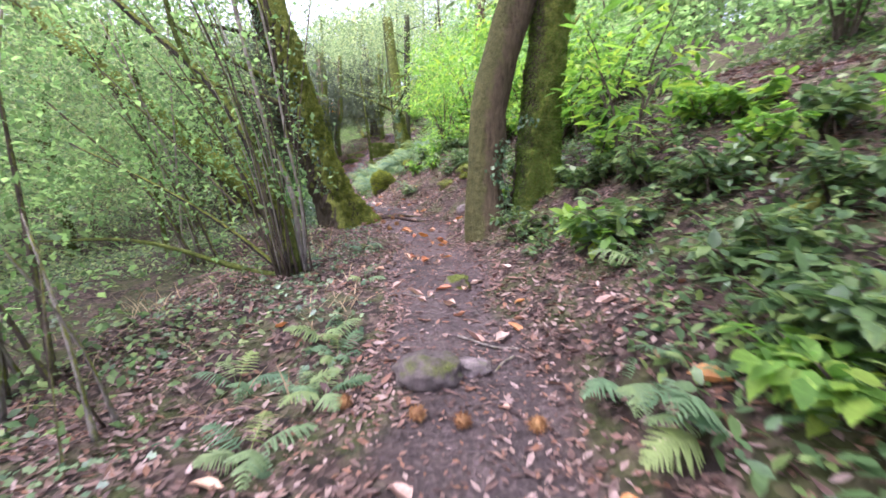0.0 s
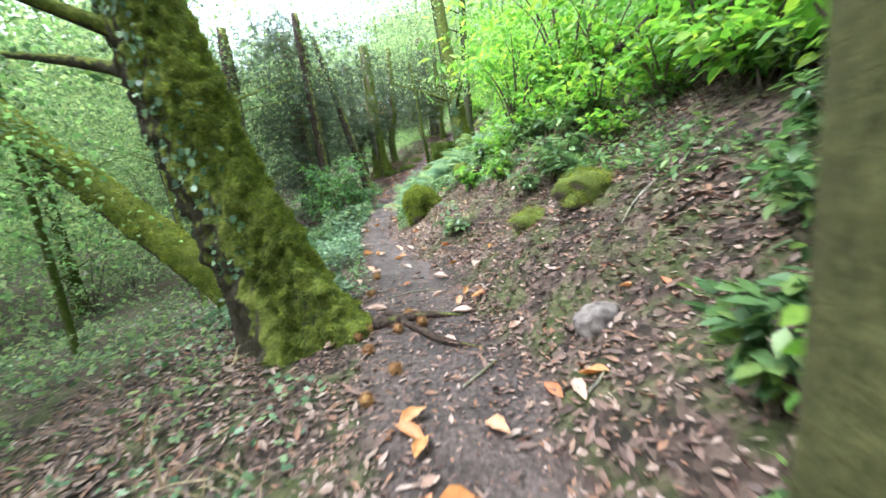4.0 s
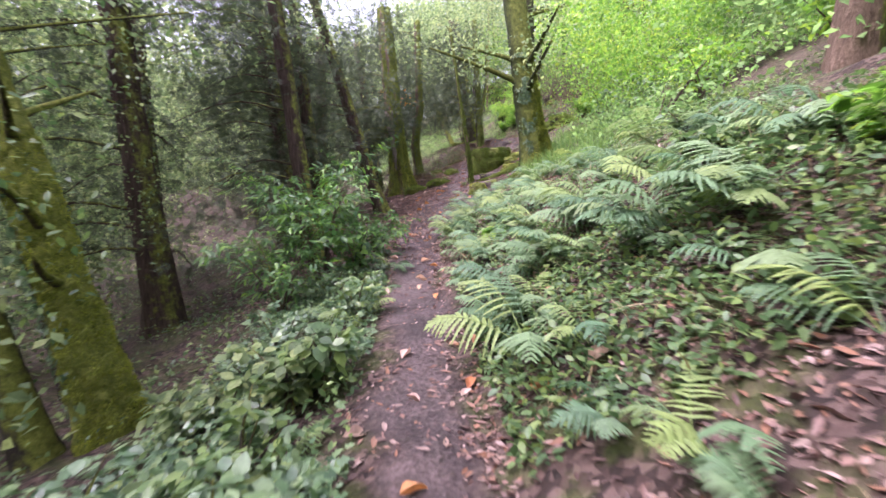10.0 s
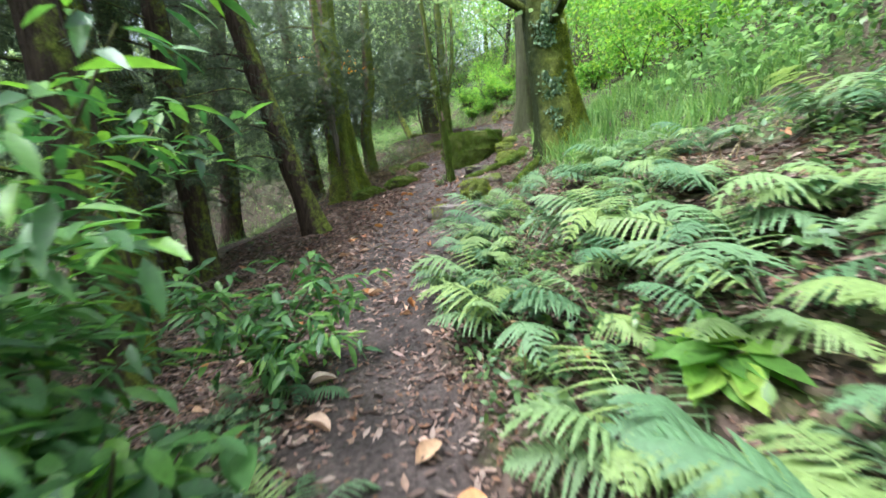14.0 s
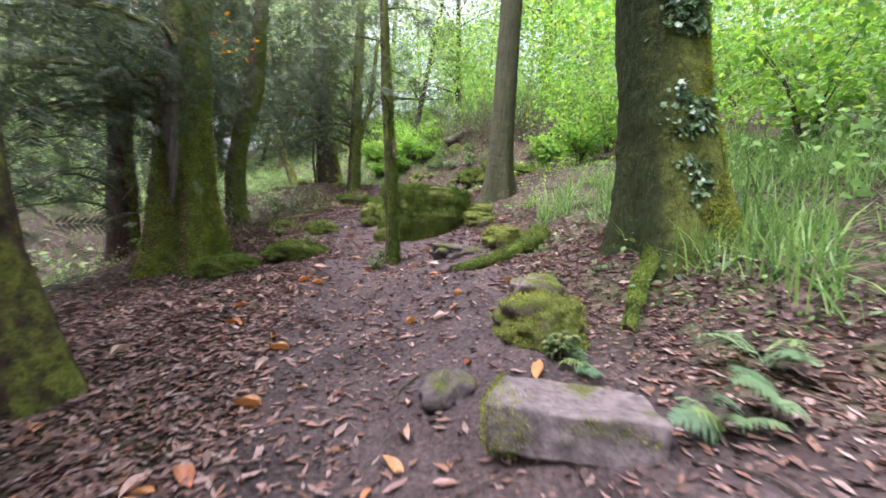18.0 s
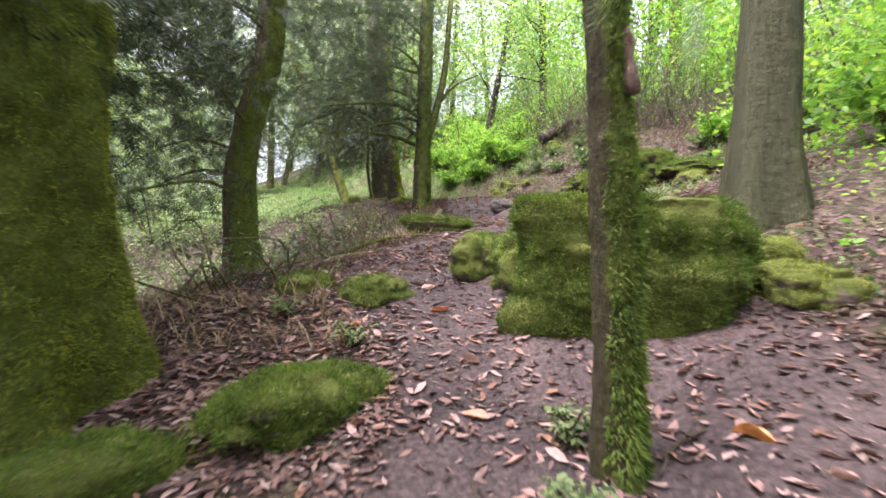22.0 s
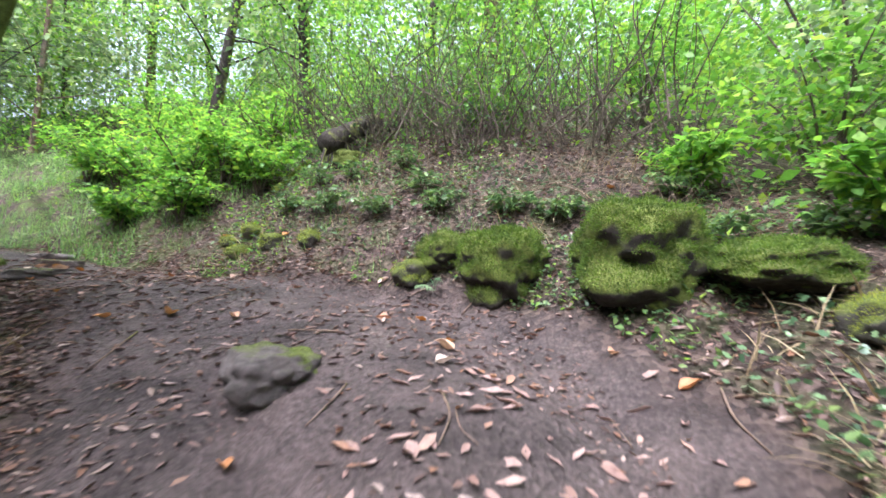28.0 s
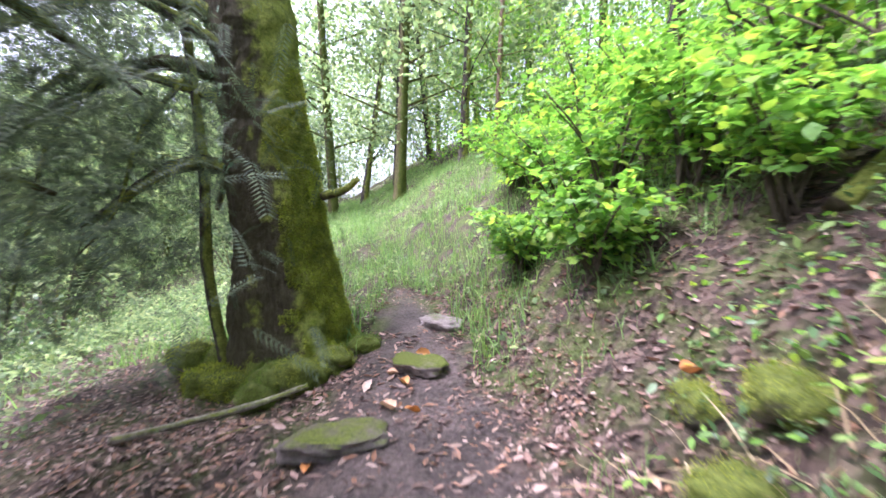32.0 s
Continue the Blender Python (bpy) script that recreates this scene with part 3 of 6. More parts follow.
# ---- trees ----
def limb_set(thing, trunk_line, radii, count, low, high, length, bark, seed, rise=0.35, droop=0.0, arc=(0.0, 6.283), thin=0.28):
    """Side limbs on a trunk; returns the places along them where leaves may hang."""
    g = np.random.default_rng(seed)
    tips = []
    for k in range(count):
        t = low + (high - low) * (k + 0.5 * g.random()) / max(count, 1)
        j = t * (len(trunk_line) - 1)
        i = int(min(j, len(trunk_line) - 2))
        p = trunk_line[i] + (trunk_line[i + 1] - trunk_line[i]) * (j - i)
        r = max(0.012, thin * radii[i])
        a = g.uniform(*arc)
        ln = length * g.uniform(0.6, 1.2)
        d = np.array([math.cos(a), math.sin(a), 0.0])
        line = bend([p, p + d * ln * 0.45 + (0, 0, rise * ln * 0.5), p + d * ln + (g.normal() * 0.12 * ln, g.normal() * 0.12 * ln, (rise - droop) * ln)], 8)
        tube("limb", line, np.linspace(r, r * 0.25, 8), bark, thing, 6, 0.1 * r, 0.2, seed + k)
        tips.append(line[3:])
    return np.concatenate(tips) if tips else np.zeros((0, 3))


def moss_fuzz(thing, v, q, out, count, seed, way, least, reach=3.6, mat=None, hang=0.0):
    """Short moss shoots over the quads of a trunk that face a way."""
    g = np.random.default_rng(seed)
    mid = v[q].mean(1)
    area = np.linalg.norm(np.cross(v[q[:, 1]] - v[q[:, 0]], v[q[:, 3]] - v[q[:, 0]]), axis=1)
    w = area * ((out[q[:, 0]] @ np.asarray(way) + 0.45 * rough(mid, 0.22, seed)) > least) * (mid[:, 2] < reach) * (1.2 - mid[:, 2] / reach)
    i = g.choice(len(q), count, p=w / w.sum())
    a, b = g.random((2, count, 1))
    pos = v[q[i, 0]] * (1 - a) * (1 - b) + v[q[i, 1]] * a * (1 - b) + v[q[i, 2]] * a * b + v[q[i, 3]] * (1 - a) * b
    nn = out[q[i, 0]] + g.normal(size=(count, 3)) * 0.55 - (0, 0, hang)
    nn /= np.linalg.norm(nn, axis=1)[:, None]
    t = np.cross(nn, g.normal(size=(count, 3)))
    t /= np.linalg.norm(t, axis=1)[:, None]
    tri = np.stack([pos - t * 0.005, pos + t * 0.005, pos + nn * g.uniform(0.014, 0.036 + 0.03 * hang, (count, 1))], 1).reshape(-1, 3)
    mesh_object("moss", tri, np.arange(3 * count).reshape(-1, 3), mat or MOSS_SHOOT, thing)


def ivy_leaves(thing, line, radii, seed, count, low, high, angle, spread):
    """Ivy leaves on the side of a trunk that faces an angle, between two heights."""
    g = np.random.default_rng(seed)
    z = g.uniform(low, high, count)
    a = angle + spread * g.normal(size=count)
    keep = rough(np.stack([a * 0.5, z, 0 * z], 1), 0.3, seed) > -0.1
    z, a = z[keep], a[keep]
    n = len(z)
    r = np.interp(z, line[:, 2], radii) + g.uniform(0.015, 0.09, n)
    pos = np.stack([np.interp(z, line[:, 2], line[:, 0]) + r * np.cos(a), np.interp(z, line[:, 2], line[:, 1]) + r * np.sin(a), z], 1)
    v, f = scatter(LEAF_IVY_SHAPE, pos, turns(a - np.pi / 2 + g.normal(0, 0.5, n), g.normal(-1.1, 0.45, n), g.normal(0, 0.4, n)), g.uniform(0.035, 0.075, n))
    mesh_object("ivy", v, f, LEAF_IVY, thing)


def branch(thing, points, radius, bark, seed, crown=None, end=0.3):
    """One limb of a tree, given from its foot, with leaves along its outer half."""
    line = bend(points, 14)
    limb = tube("limb", line, np.linspace(radius, radius * end, 14), bark, thing, 9, 0.12 * radius, 0.2, seed)
    if crown:
        mat, shape, size, per, clump = crown
        v, f = clumps_at(line[5:], per, clump, size, shape, seed + 9)
        mesh_object("foliage", v, f, mat, limb)


def tree(x, y, label, bark, height=8.0, radius=0.3, top=(0, 0), bow=(0, 0), flare=0.6, limbs=6, limb_low=0.45, limb_length=2.0, crown=None, seed=1, name="tree", taper=0.55, sides=18, sink=0.32, lump=0.12, rise=0.35, droop=0.0, group="", arc=(0.0, 6.283), fuzz=0, fuzz_way=(0.6, -0.3, 0.3), fuzz_least=0.0, flute=0.0, ivy=None, shag=0.0, fuzz_mat=None):
    """A tree at x, y. top: how far its tip stands off; bow: how far its middle does. crown: (leaf material, shape, leaf size, leaves per clump, clump size)."""
    z = gz(x, y) - sink
    thing = empty(name, x, y, z)
    h = np.concatenate([[0, 0.06, 0.13, 0.22, 0.33], np.linspace(0.5, height, 21)]) if not shag else np.concatenate([np.arange(0, 4.2, 0.045), np.linspace(4.3, height, 12)])
    t = h / height
    line = np.stack([top[0] * t + bow[0] * np.sin(np.pi * np.minimum(t * 2.2, 1)), top[1] * t + bow[1] * np.sin(np.pi * np.minimum(t * 2.2, 1)), h], 1)
    radii = radius * (1 - (1 - taper) * t)
    trunk = tube("trunk", line, radii, bark, thing, sides, lump * radius, 0.5, seed, flare, "", flute, shag)
    if fuzz:
        v, q, _ = sweep(line, radii, sides, lump * radius, 0.5, seed, flare, False, flute, shag)
        out = v - np.repeat(line, sides, 0)
        out /= np.linalg.norm(out, axis=1)[:, None]
        moss_fuzz(trunk, v, q, out, fuzz, seed, fuzz_way, fuzz_least, mat=fuzz_mat, hang=0.5 if shag else 0.0)
    if ivy:
        ivy_leaves(trunk, line, radii, seed + 5, *ivy)
    tips = limb_set(thing, line, radii, limbs, limb_low, 0.97, limb_length, bark, seed + 3, rise, droop, arc, 0.14 if name == "yew" else 0.28)
    if crown and len(tips):
        mat, shape, size, per, clump = crown
        v, f = clumps_at(tips, per, clump, size, shape, seed + 9)
        tagged(mesh_object("crown", v, f, mat, thing), kind="")
    return tagged(thing, label=label, category="tree", group=group)


BROAD = (LEAF_FAR, LEAF_SIMPLE, 0.16, 26, (0.9, 0.9, 0.6))
NEARLEAF = (LEAF_MID, LEAF_OVAL, 0.10, 14, (0.7, 0.7, 0.45))
NEEDLE = (np.array([(-0.09, 0.1, 0.0), (0.09, 0.1, 0.0), (0, 1, -0.05)]), np.array([(0, 1, 2)]))
YEW_SPRAY = joined([(NEEDLE[0] * 0.3 @ turns(np.array([k * 0.95]), np.array([-0.15]), np.array([0.0]))[0].T + np.array([0, 0.1 * j, -0.15 * (0.1 * j) ** 2]), NEEDLE[1]) for j in range(8) for k in (-1, 1)])
YEW_FINE = joined([(NEEDLE[0] * 0.17 @ turns(np.array([k * 0.95]), np.array([-0.15]), np.array([0.0]))[0].T + np.array([0, 0.062 * j, -0.15 * (0.062 * j) ** 2]), NEEDLE[1]) for j in range(14) for k in (-1, 1)])
YEW = (LEAF_YEW, YEW_SPRAY, 0.38, 21, (1.0, 1.0, 0.7))
YEW_NEAR = (LEAF_YEW, YEW_FINE, 0.36, 45, (1.1, 1.1, 0.9))

# At the start: a leaning mossy trunk on the low edge, two trunks above the trail.
tree(-1.95, 8.85, "leaning oak trunk thick with yellow-green moss at the trail's edge", BARK_OAK, 8, 0.345, (-2.75, 0.0), (-0.12, 0), 0.85, 5, 0.5, 2.2, NEARLEAF, 11, taper=0.7, sides=72, arc=(2.2, 4.4), shag=0.085, fuzz=46000, fuzz_way=(0.98, -0.12, 0.15), fuzz_least=0.3, fuzz_mat=MOSS_SHOOT_OAK, ivy=(800, 1.0, 4.5, 4.4, 0.5))
tree(-3.7, 10.8, "slanting dark mossy trunk behind the leaning oak", BARK_MOSS, 8, 0.25, (-9.0, -0.6), (0, 0), 0.9, 5, 0.45, 2.0, NEARLEAF, 12, taper=0.6, sides=40, shag=0.04, fuzz=16000, fuzz_way=(0.5, -0.5, 0.6), fuzz_least=0.1)
tree(0.68, 6.0, "bowed brown tree trunk on the bank above the trail", bark_material("brown_green_bark", (0.05, 0.036, 0.022), (0.15, 0.115, 0.07), 0.34, (-0.8, -0.4, 0.2), ((0.03, 0.032, 0.012), (0.12, 0.115, 0.045))), 8, 0.27, (0.75, 0.2), (-0.26, 0), 0.35, 5, 0.5, 2.2, NEARLEAF, 13, taper=0.75, sides=26, lump=0.16, ivy=(260, 0.3, 1.6, 5.6, 0.4))
tree(1.36, 6.15, "mossy tree trunk on the bank beside the bowed one", BARK_MOSS, 8, 0.29, (0.35, 0.1), (-0.08, 0), 0.55, 5, 0.5, 2.2, NEARLEAF, 14, taper=0.75, sides=40, shag=0.025, fuzz=26000, fuzz_mat=MOSS_SHOOT_DARK, fuzz_way=(-0.2, -0.9, 0.2), fuzz_least=0.1, ivy=(200, 0.3, 1.5, 3.7, 0.4))


def hazel(x, y, stems, label, seed, height=4.2, spread=2.4, bias=(-0.7, 0.1), radius=0.035, bark=TWIG, leaf=LEAF_HAZEL, leaves=18, size=0.085):
    """A many-stemmed bush with thin leaning poles."""
    g = np.random.default_rng(seed)
    z = gz(x, y) - 0.05
    thing = empty("hazel", x, y, z)
    tips = []
    for k in range(stems):
        a = g.random() * 2 * math.pi
        reach = np.array([math.cos(a) * g.random() + bias[0] * g.uniform(0.3, 1.4), math.sin(a) * g.random() + bias[1], 0]) * spread * 0.6
        hh = height * g.uniform(0.6, 1.1)
        foot = np.array([g.normal() * 0.14, g.normal() * 0.14, 0])
        line = bend([foot, foot + reach * 0.35 + (0, 0, hh * 0.5), foot + reach + (0, 0, hh)], 12)
        r = radius * g.uniform(0.5, 1.3)
        tube("stem", line, np.linspace(r, r * 0.35, 12), bark if k % 3 else BARK_PALE, thing, 7, 0.006, 0.15, seed + k, 0.3)
        tips.append(line[3:])
    v, f = clumps_at(np.concatenate(tips), leaves, (0.55, 0.55, 0.4), size, LEAF_SIMPLE, seed + 5)
    mesh_object("foliage", v, f, leaf, thing)
    return tagged(thing, label=label, category="bush")


BIG_HAZEL = hazel(-2.02, 5.42, 20, "many-stemmed hazel with mossy limbs, thin pale poles and green leaves", 21, 4.2, 2.8, radius=0.015, leaves=6)
HAZEL_TIP = (LEAF_HAZEL, LEAF_OVAL, 0.095, 10, (0.6, 0.6, 0.4))
branch(BIG_HAZEL, [(0, 0, 0), (-0.65, -0.05, 0.12), (-2.05, 0, 0.46), (-3.5, 0, 0.42)], 0.05, BARK_DEEP, 211, HAZEL_TIP)
branch(BIG_HAZEL, [(-0.1, 0, 0.05), (-0.8, 0.05, 0.6), (-1.65, 0.1, 1.12), (-2.95, 0.2, 1.72)], 0.036, BARK_DARK, 212, HAZEL_TIP)
branch(BIG_HAZEL, [(0, 0, 0), (-0.25, 0.1, 1.0), (-1.05, 0.4, 2.44), (-2.4, 0.6, 3.6), (-3.0, 0.7, 4.4)], 0.07, BARK_DARK, 213, HAZEL_TIP, 0.5)
branch(BIG_HAZEL, [(0.08, 0, 0), (-0.12, 0.1, 0.95), (-0.6, 0.3, 1.9), (-1.45, 0.45, 2.85), (-1.8, 0.55, 4.2)], 0.055, BARK_DEEP, 214, HAZEL_TIP, 0.5)
branch(BIG_HAZEL, [(0.1, 0.1, 0.05), (0.0, 0.12, 1.1), (-0.3, 0.26, 1.8), (-0.62, 0.46, 2.84), (-0.9, 0.6, 4.0)], 0.042, BARK_PALE, 215, None, 0.6)
branch(BIG_HAZEL, [(0.14, 0.1, 0.05), (0.1, 0.15, 1.0), (-0.1, 0.26, 1.9), (-0.3, 0.4, 3.0), (-0.6, 0.5, 4.2)], 0.024, BARK_PALE, 216, None, 0.6)
branch(BIG_HAZEL, [(-0.05, -0.05, 0.02), (-0.5, -0.1, 0.8), (-1.3, 0.0, 1.6), (-2.3, 0.1, 2.6)], 0.028, TWIG, 217, HAZEL_TIP)
hazel(-3.4, 3.0, 7, "straggling hazel with thin mossy stems", 22, 3.2, 2.4, radius=0.028)
hazel(-4.4, 7.2, 7, "many-stemmed hazel on the low side of the trail", 23, 4.5, 2.6)
hazel(-2.1, 2.2, 4, "spindly bare hazel shoots growing from leaf litter", 24, 1.6, 1.2, radius=0.02, leaves=2)

def brushwood(x, y, label, seed, stems=60, height=2.2, spread=1.8, bark=TWIG, leaves=5, thin=1.0):
    """A tangle of thin bare twigs with a few leaves."""
    g = np.random.default_rng(seed)
    thing = empty("brushwood", x, y, gz(x, y) - 0.05)
    pieces, ends = [], []
    for k in range(stems):
        a, w, h = g.random() * 6.283, spread * g.random(), height * g.uniform(0.35, 1.1)
        foot = np.array([g.normal() * spread * 0.35, g.normal() * spread * 0.35, -0.1])
        tip = foot + (math.cos(a) * w, math.sin(a) * w, h)
        line = bend([foot, (foot + tip) / 2 + g.normal(size=3) * 0.25, tip], 8)
        v, q, t = sweep(line, np.linspace(0.013, 0.004, 8) * thin * g.uniform(0.6, 1.4), 4, closed=False)
        pieces.append((v, q))
        ends.append(line[3:])
    v, q = joined(pieces)
    tagged(mesh_object("brush", v, q, bark, thing), kind="stuff")
    if leaves:
        v, f = clumps_at(np.concatenate(ends)[::2], leaves, (0.35, 0.35, 0.25), 0.075, LEAF_OVAL, seed + 1)
        mesh_object("foliage", v, f, LEAF_MID, thing)
    return tagged(thing, label=label, category="bush")


for k, (bx, by) in enumerate([(-0.4, 42.6), (0.4, 43.6), (-0.6, 44.6), (0.6, 41.4), (1.2, 45.0), (-1.4, 45.6), (0.1, 40.4), (0.9, 39.4), (-0.9, 43.4), (-0.2, 41.5)]):
    brushwood(bx, by, "tangle of grey twigs and sparse leaves on the bank", 960 + k)
for k, (bx, by) in enumerate([(-7.9, 37.6), (-8.4, 34.9), (-7.3, 39.2), (-8.9, 38.6)]):
    brushwood(bx, by, "dry tangle of stalks and twigs beside the yews", 970 + k, 40, 0.9, 1.4)
for k, (bx, by) in enumerate([(-1.5, 41.8), (-0.9, 40.8), (-0.4, 39.8), (-0.2, 38.6), (-0.8, 42.4), (0.3, 37.6), (0.1, 40.8)]):
    brushwood(bx, by, "low litter of dead stalks and fallen twigs on the bank", 980 + k, 44, 0.4, 1.0, DEAD_WOOD, 0, 0.4)

# Middle stretch: mossy trunks on the low side, the dark yews ahead, the big mossy beech above.
tree(-7.35, 16.85, "moss-covered leaning trunk with ivy on the low side", BARK_MOSS, 8, 0.25, (-2.6, 0.6), (0, 0), 0.5, 6, 0.4, 2.0, NEARLEAF, 31, sides=36, shag=0.035, sink=0.3, fuzz=16000, fuzz_way=(1, -0.3, 0.2), fuzz_least=0.1, ivy=(700, 0.4, 4.5, 4.0, 0.6))
tree(-7.95, 16.5, "dark ivy-clad trunk leaning beside the mossy one", BARK_DARK, 8, 0.18, (-2.2, 0.2), (0, 0), 0.4, 6, 0.4, 2.0, NEARLEAF, 32, sink=0.3)
tree(-9.6, 18.0, "slim dark mossy trunk on the low side", BARK_DARK, 8, 0.15, (-1.2, 0.2), (0, 0), 0.4, 6, 0.4, 2.0, NEARLEAF, 33)
tree(-6.4, 12.6, "slim dark sapling trunk on the low side", BARK_DARK, 7, 0.06, (-1.2, 0.2), (0, 0), 0.3, 7, 0.3, 1.6, NEARLEAF, 34, sides=8)
tree(-7.2, 10.6, "slim mossy sapling trunk on the low side", BARK_GREEN, 7, 0.07, (-0.8, 0.4), (0, 0), 0.3, 7, 0.3, 1.6, NEARLEAF, 35, sides=8)
YEWS = [
    (-8.2, 28.0, 0.24, (-2.2, -0.3), "leaning dark yew at the edge of the leaf-strewn trail", BARK_YEW),
    (-8.9, 32.5, 0.46, (-0.5, 0.2), "stout fluted yew with a torn strip of bark", BARK_YEW_MOSS),
    (-11.2, 35.6, 0.3, (-0.8, 0.2), "dark yew standing back from the trail", BARK_YEW),
    (-8.95, 36.5, 0.26, (0.1, 0.1), "bent greenish yew trunk beside dry grass", BARK_YEW_MOSS),
    (-9.6, 24.6, 0.3, (-1.0, 0.3), "dark yew with low drooping boughs", BARK_YEW),
    (-8.1, 22.6, 0.22, (-0.6, 0.0), "dark slender yew in the shade", BARK_YEW),
    (-11.8, 27.5, 0.34, (-0.5, 0.4), "dark yew with dense drooping boughs", BARK_YEW),
    (-12.6, 31.5, 0.3, (0.5, 0.3), "dark yew with dense drooping boughs", BARK_YEW),
    (-10.2, 20.2, 0.32, (-0.4, 0.3), "dark yew with dense drooping boughs", BARK_YEW),
    (-9.9, 26.4, 0.24, (-0.5, 0.2), "dark slender yew in the shade", BARK_YEW),
    (-13.8, 23.5, 0.3, (0.3, 0.3), "dark yew with dense drooping boughs", BARK_YEW),
]
for k, (x, y, r, top, label, bark) in enumerate(YEWS):
    yew = tree(x, y, label, bark, 8.5, r, top, (-0.3, 0) if y == 36.5 else (0, 0), 0.55 if r < 0.4 else 0.7, 18, 0.3 if r < 0.4 else 0.55, 2.6, YEW, 40 + 5 * k, name="yew", taper=0.6, sides=16 if r < 0.4 else 60, rise=0.15, droop=0.3, group="yews beside the trail", arc=(1.9, 4.9), flute=0.06 if r < 0.4 else 0.12, shag=0 if r < 0.4 else 0.03, fuzz=0 if bark != BARK_YEW_MOSS else (5000 if r < 0.4 else 26000), fuzz_way=(0.6, -0.7, 0.1), fuzz_least=0.0, fuzz_mat=MOSS_SHOOT_DARK if r < 0.4 else MOSS_SHOOT)
    if r > 0.4:
        tube("torn_bark", bend([(-0.05, -0.47, 1.35), (-0.11, -0.46, 2.1), (-0.21, -0.43, 2.9), (-0.33, -0.38, 4.0)], 16), np.linspace(0.03, 0.17, 16), BARK_PALE_TORN, yew, 16, 0.03, 0.12, 5, label="pale grey strip of torn bark", flute=0.12)
tree(-2.66, 28.34, "great beech trunk, mossy on one side and hung with ivy", bark_material("beech_bark_mossy_side", (0.013, 0.019, 0.006), (0.036, 0.046, 0.014), 0.46, (0.66, -0.6, 0.1), ((0.03, 0.04, 0.01), (0.17, 0.19, 0.04)), edge=0.5), 9, 0.45, (-1.2, 0.3), (-0.06, 0), 0.8, 5, 0.6, 2.6, BROAD, 91, taper=0.7, sides=64, lump=0.07, shag=0.015, fuzz=40000, fuzz_way=(0.82, -0.57, 0), fuzz_least=0.55, ivy=(2600, 0.9, 4.2, 4.6, 0.25), sink=0.75)
tree(-3.0, 33.42, "straight grey-green beech trunk with spreading root feet", bark_material("smooth_beech_bark", (0.026, 0.027, 0.014), (0.062, 0.064, 0.033), 0.36, (0.3, -0.3, 0.2), ((0.03, 0.036, 0.013), (0.075, 0.08, 0.032)), 0.12), 9.5, 0.27, (0.0, 0.0), (0, 0), 0.85, 5, 0.6, 2.4, BROAD, 92, taper=0.75, sides=26, lump=0.05)
POST = tree(-5.42, 31.5, "thin mossy young trunk with a broken bark patch in the trail", BARK_DEEP, 6.5, 0.105, (-0.7, -0.25), (0.03, 0), 0.8, 5, 0.5, 1.3, (LEAF_YEW, YEW_SPRAY, 0.36, 6, (0.6, 0.6, 0.4)), 93, taper=0.6, sides=28, lump=0.16, shag=0.012, rise=0.25, fuzz=7000, fuzz_mat=MOSS_SHOOT_DARK, fuzz_way=(0.5, -0.6, 0.1), fuzz_least=0.0)
tube("broken_bark", bend([(-0.13, -0.155, 2.0), (-0.15, -0.165, 2.14), (-0.17, -0.155, 2.28)], 8), np.linspace(0.035, 0.028, 8), DEAD_WOOD, POST, 9, 0.012, 0.06, 3, label="pale patch of broken bark")
FORK = tree(-6.13, 41.25, "forked dark green tree trunk beside the upper path", BARK_DEEP, 8, 0.235, (-0.25, 0.1), (0, 0), 0.4, 8, 0.4, 2.8, YEW_NEAR, 94, taper=0.6, sides=22, rise=0.25, droop=0.2, arc=(1.9, 4.6), shag=0.02, fuzz=9000, fuzz_mat=MOSS_SHOOT_DARK, fuzz_way=(0.9, -0.2, 0.1), fuzz_least=0.6)
branch(FORK, [(0.02, 0, 2.2), (0.22, 0.0, 3.0), (0.42, 0.1, 4.2), (0.5, 0.2, 6.5)], 0.125, BARK_DEEP, 941, None, 0.55)
branch(FORK, [(-0.05, 0, 2.75), (-0.9, -0.1, 3.1), (-2.0, -0.2, 3.0), (-3.3, -0.3, 2.7)], 0.055, BARK_DEEP, 942, (LEAF_YEW, YEW_SPRAY, 0.3, 7, (0.7, 0.7, 0.5)))
branch(FORK, [(-0.05, -0.05, 2.1), (-0.7, -0.5, 2.45), (-1.6, -0.8, 2.2), (-2.4, -1.0, 1.7)], 0.05, BARK_DEEP, 943, (LEAF_YEW, YEW_SPRAY, 0.3, 8, (0.7, 0.7, 0.6)))
branch(FORK, [(0.15, 0, 3.0), (0.7, 0, 3.8), (1.5, 0.1, 4.3)], 0.045, BARK_DEEP, 944)
branch(FORK, [(0.1, 0, 2.7), (0.5, -0.1, 3.6), (1.0, -0.2, 4.4)], 0.04, BARK_DEEP, 945)
END = tree(-7.22, 45.15, "big mossy tree with a thick ivy stem climbing it", bark_material("dark_trunk_mossy_side", (0.026, 0.022, 0.013), (0.075, 0.064, 0.038), 0.38, (0.95, 0.15, 0.1)), 9, 0.49, (-1.1, -0.1), (0, 0), 0.55, 7, 0.45, 3.0, YEW_NEAR, 95, taper=0.72, sides=56, lump=0.09, shag=0.03, rise=0.2, droop=0.45, arc=(2.2, 4.2), fuzz=50000, fuzz_way=(0.98, 0.2, 0), fuzz_least=0.5, ivy=(350, 0.4, 4.5, 3.5, 0.5))
branch(END, [(-0.5, -0.2, 3.1), (-1.1, -0.5, 3.35), (-1.9, -0.9, 3.5), (-2.6, -1.2, 3.0)], 0.075, BARK_MOSS, 951, (LEAF_YEW, YEW_FINE, 0.34, 110, (1.0, 1.0, 1.1)))
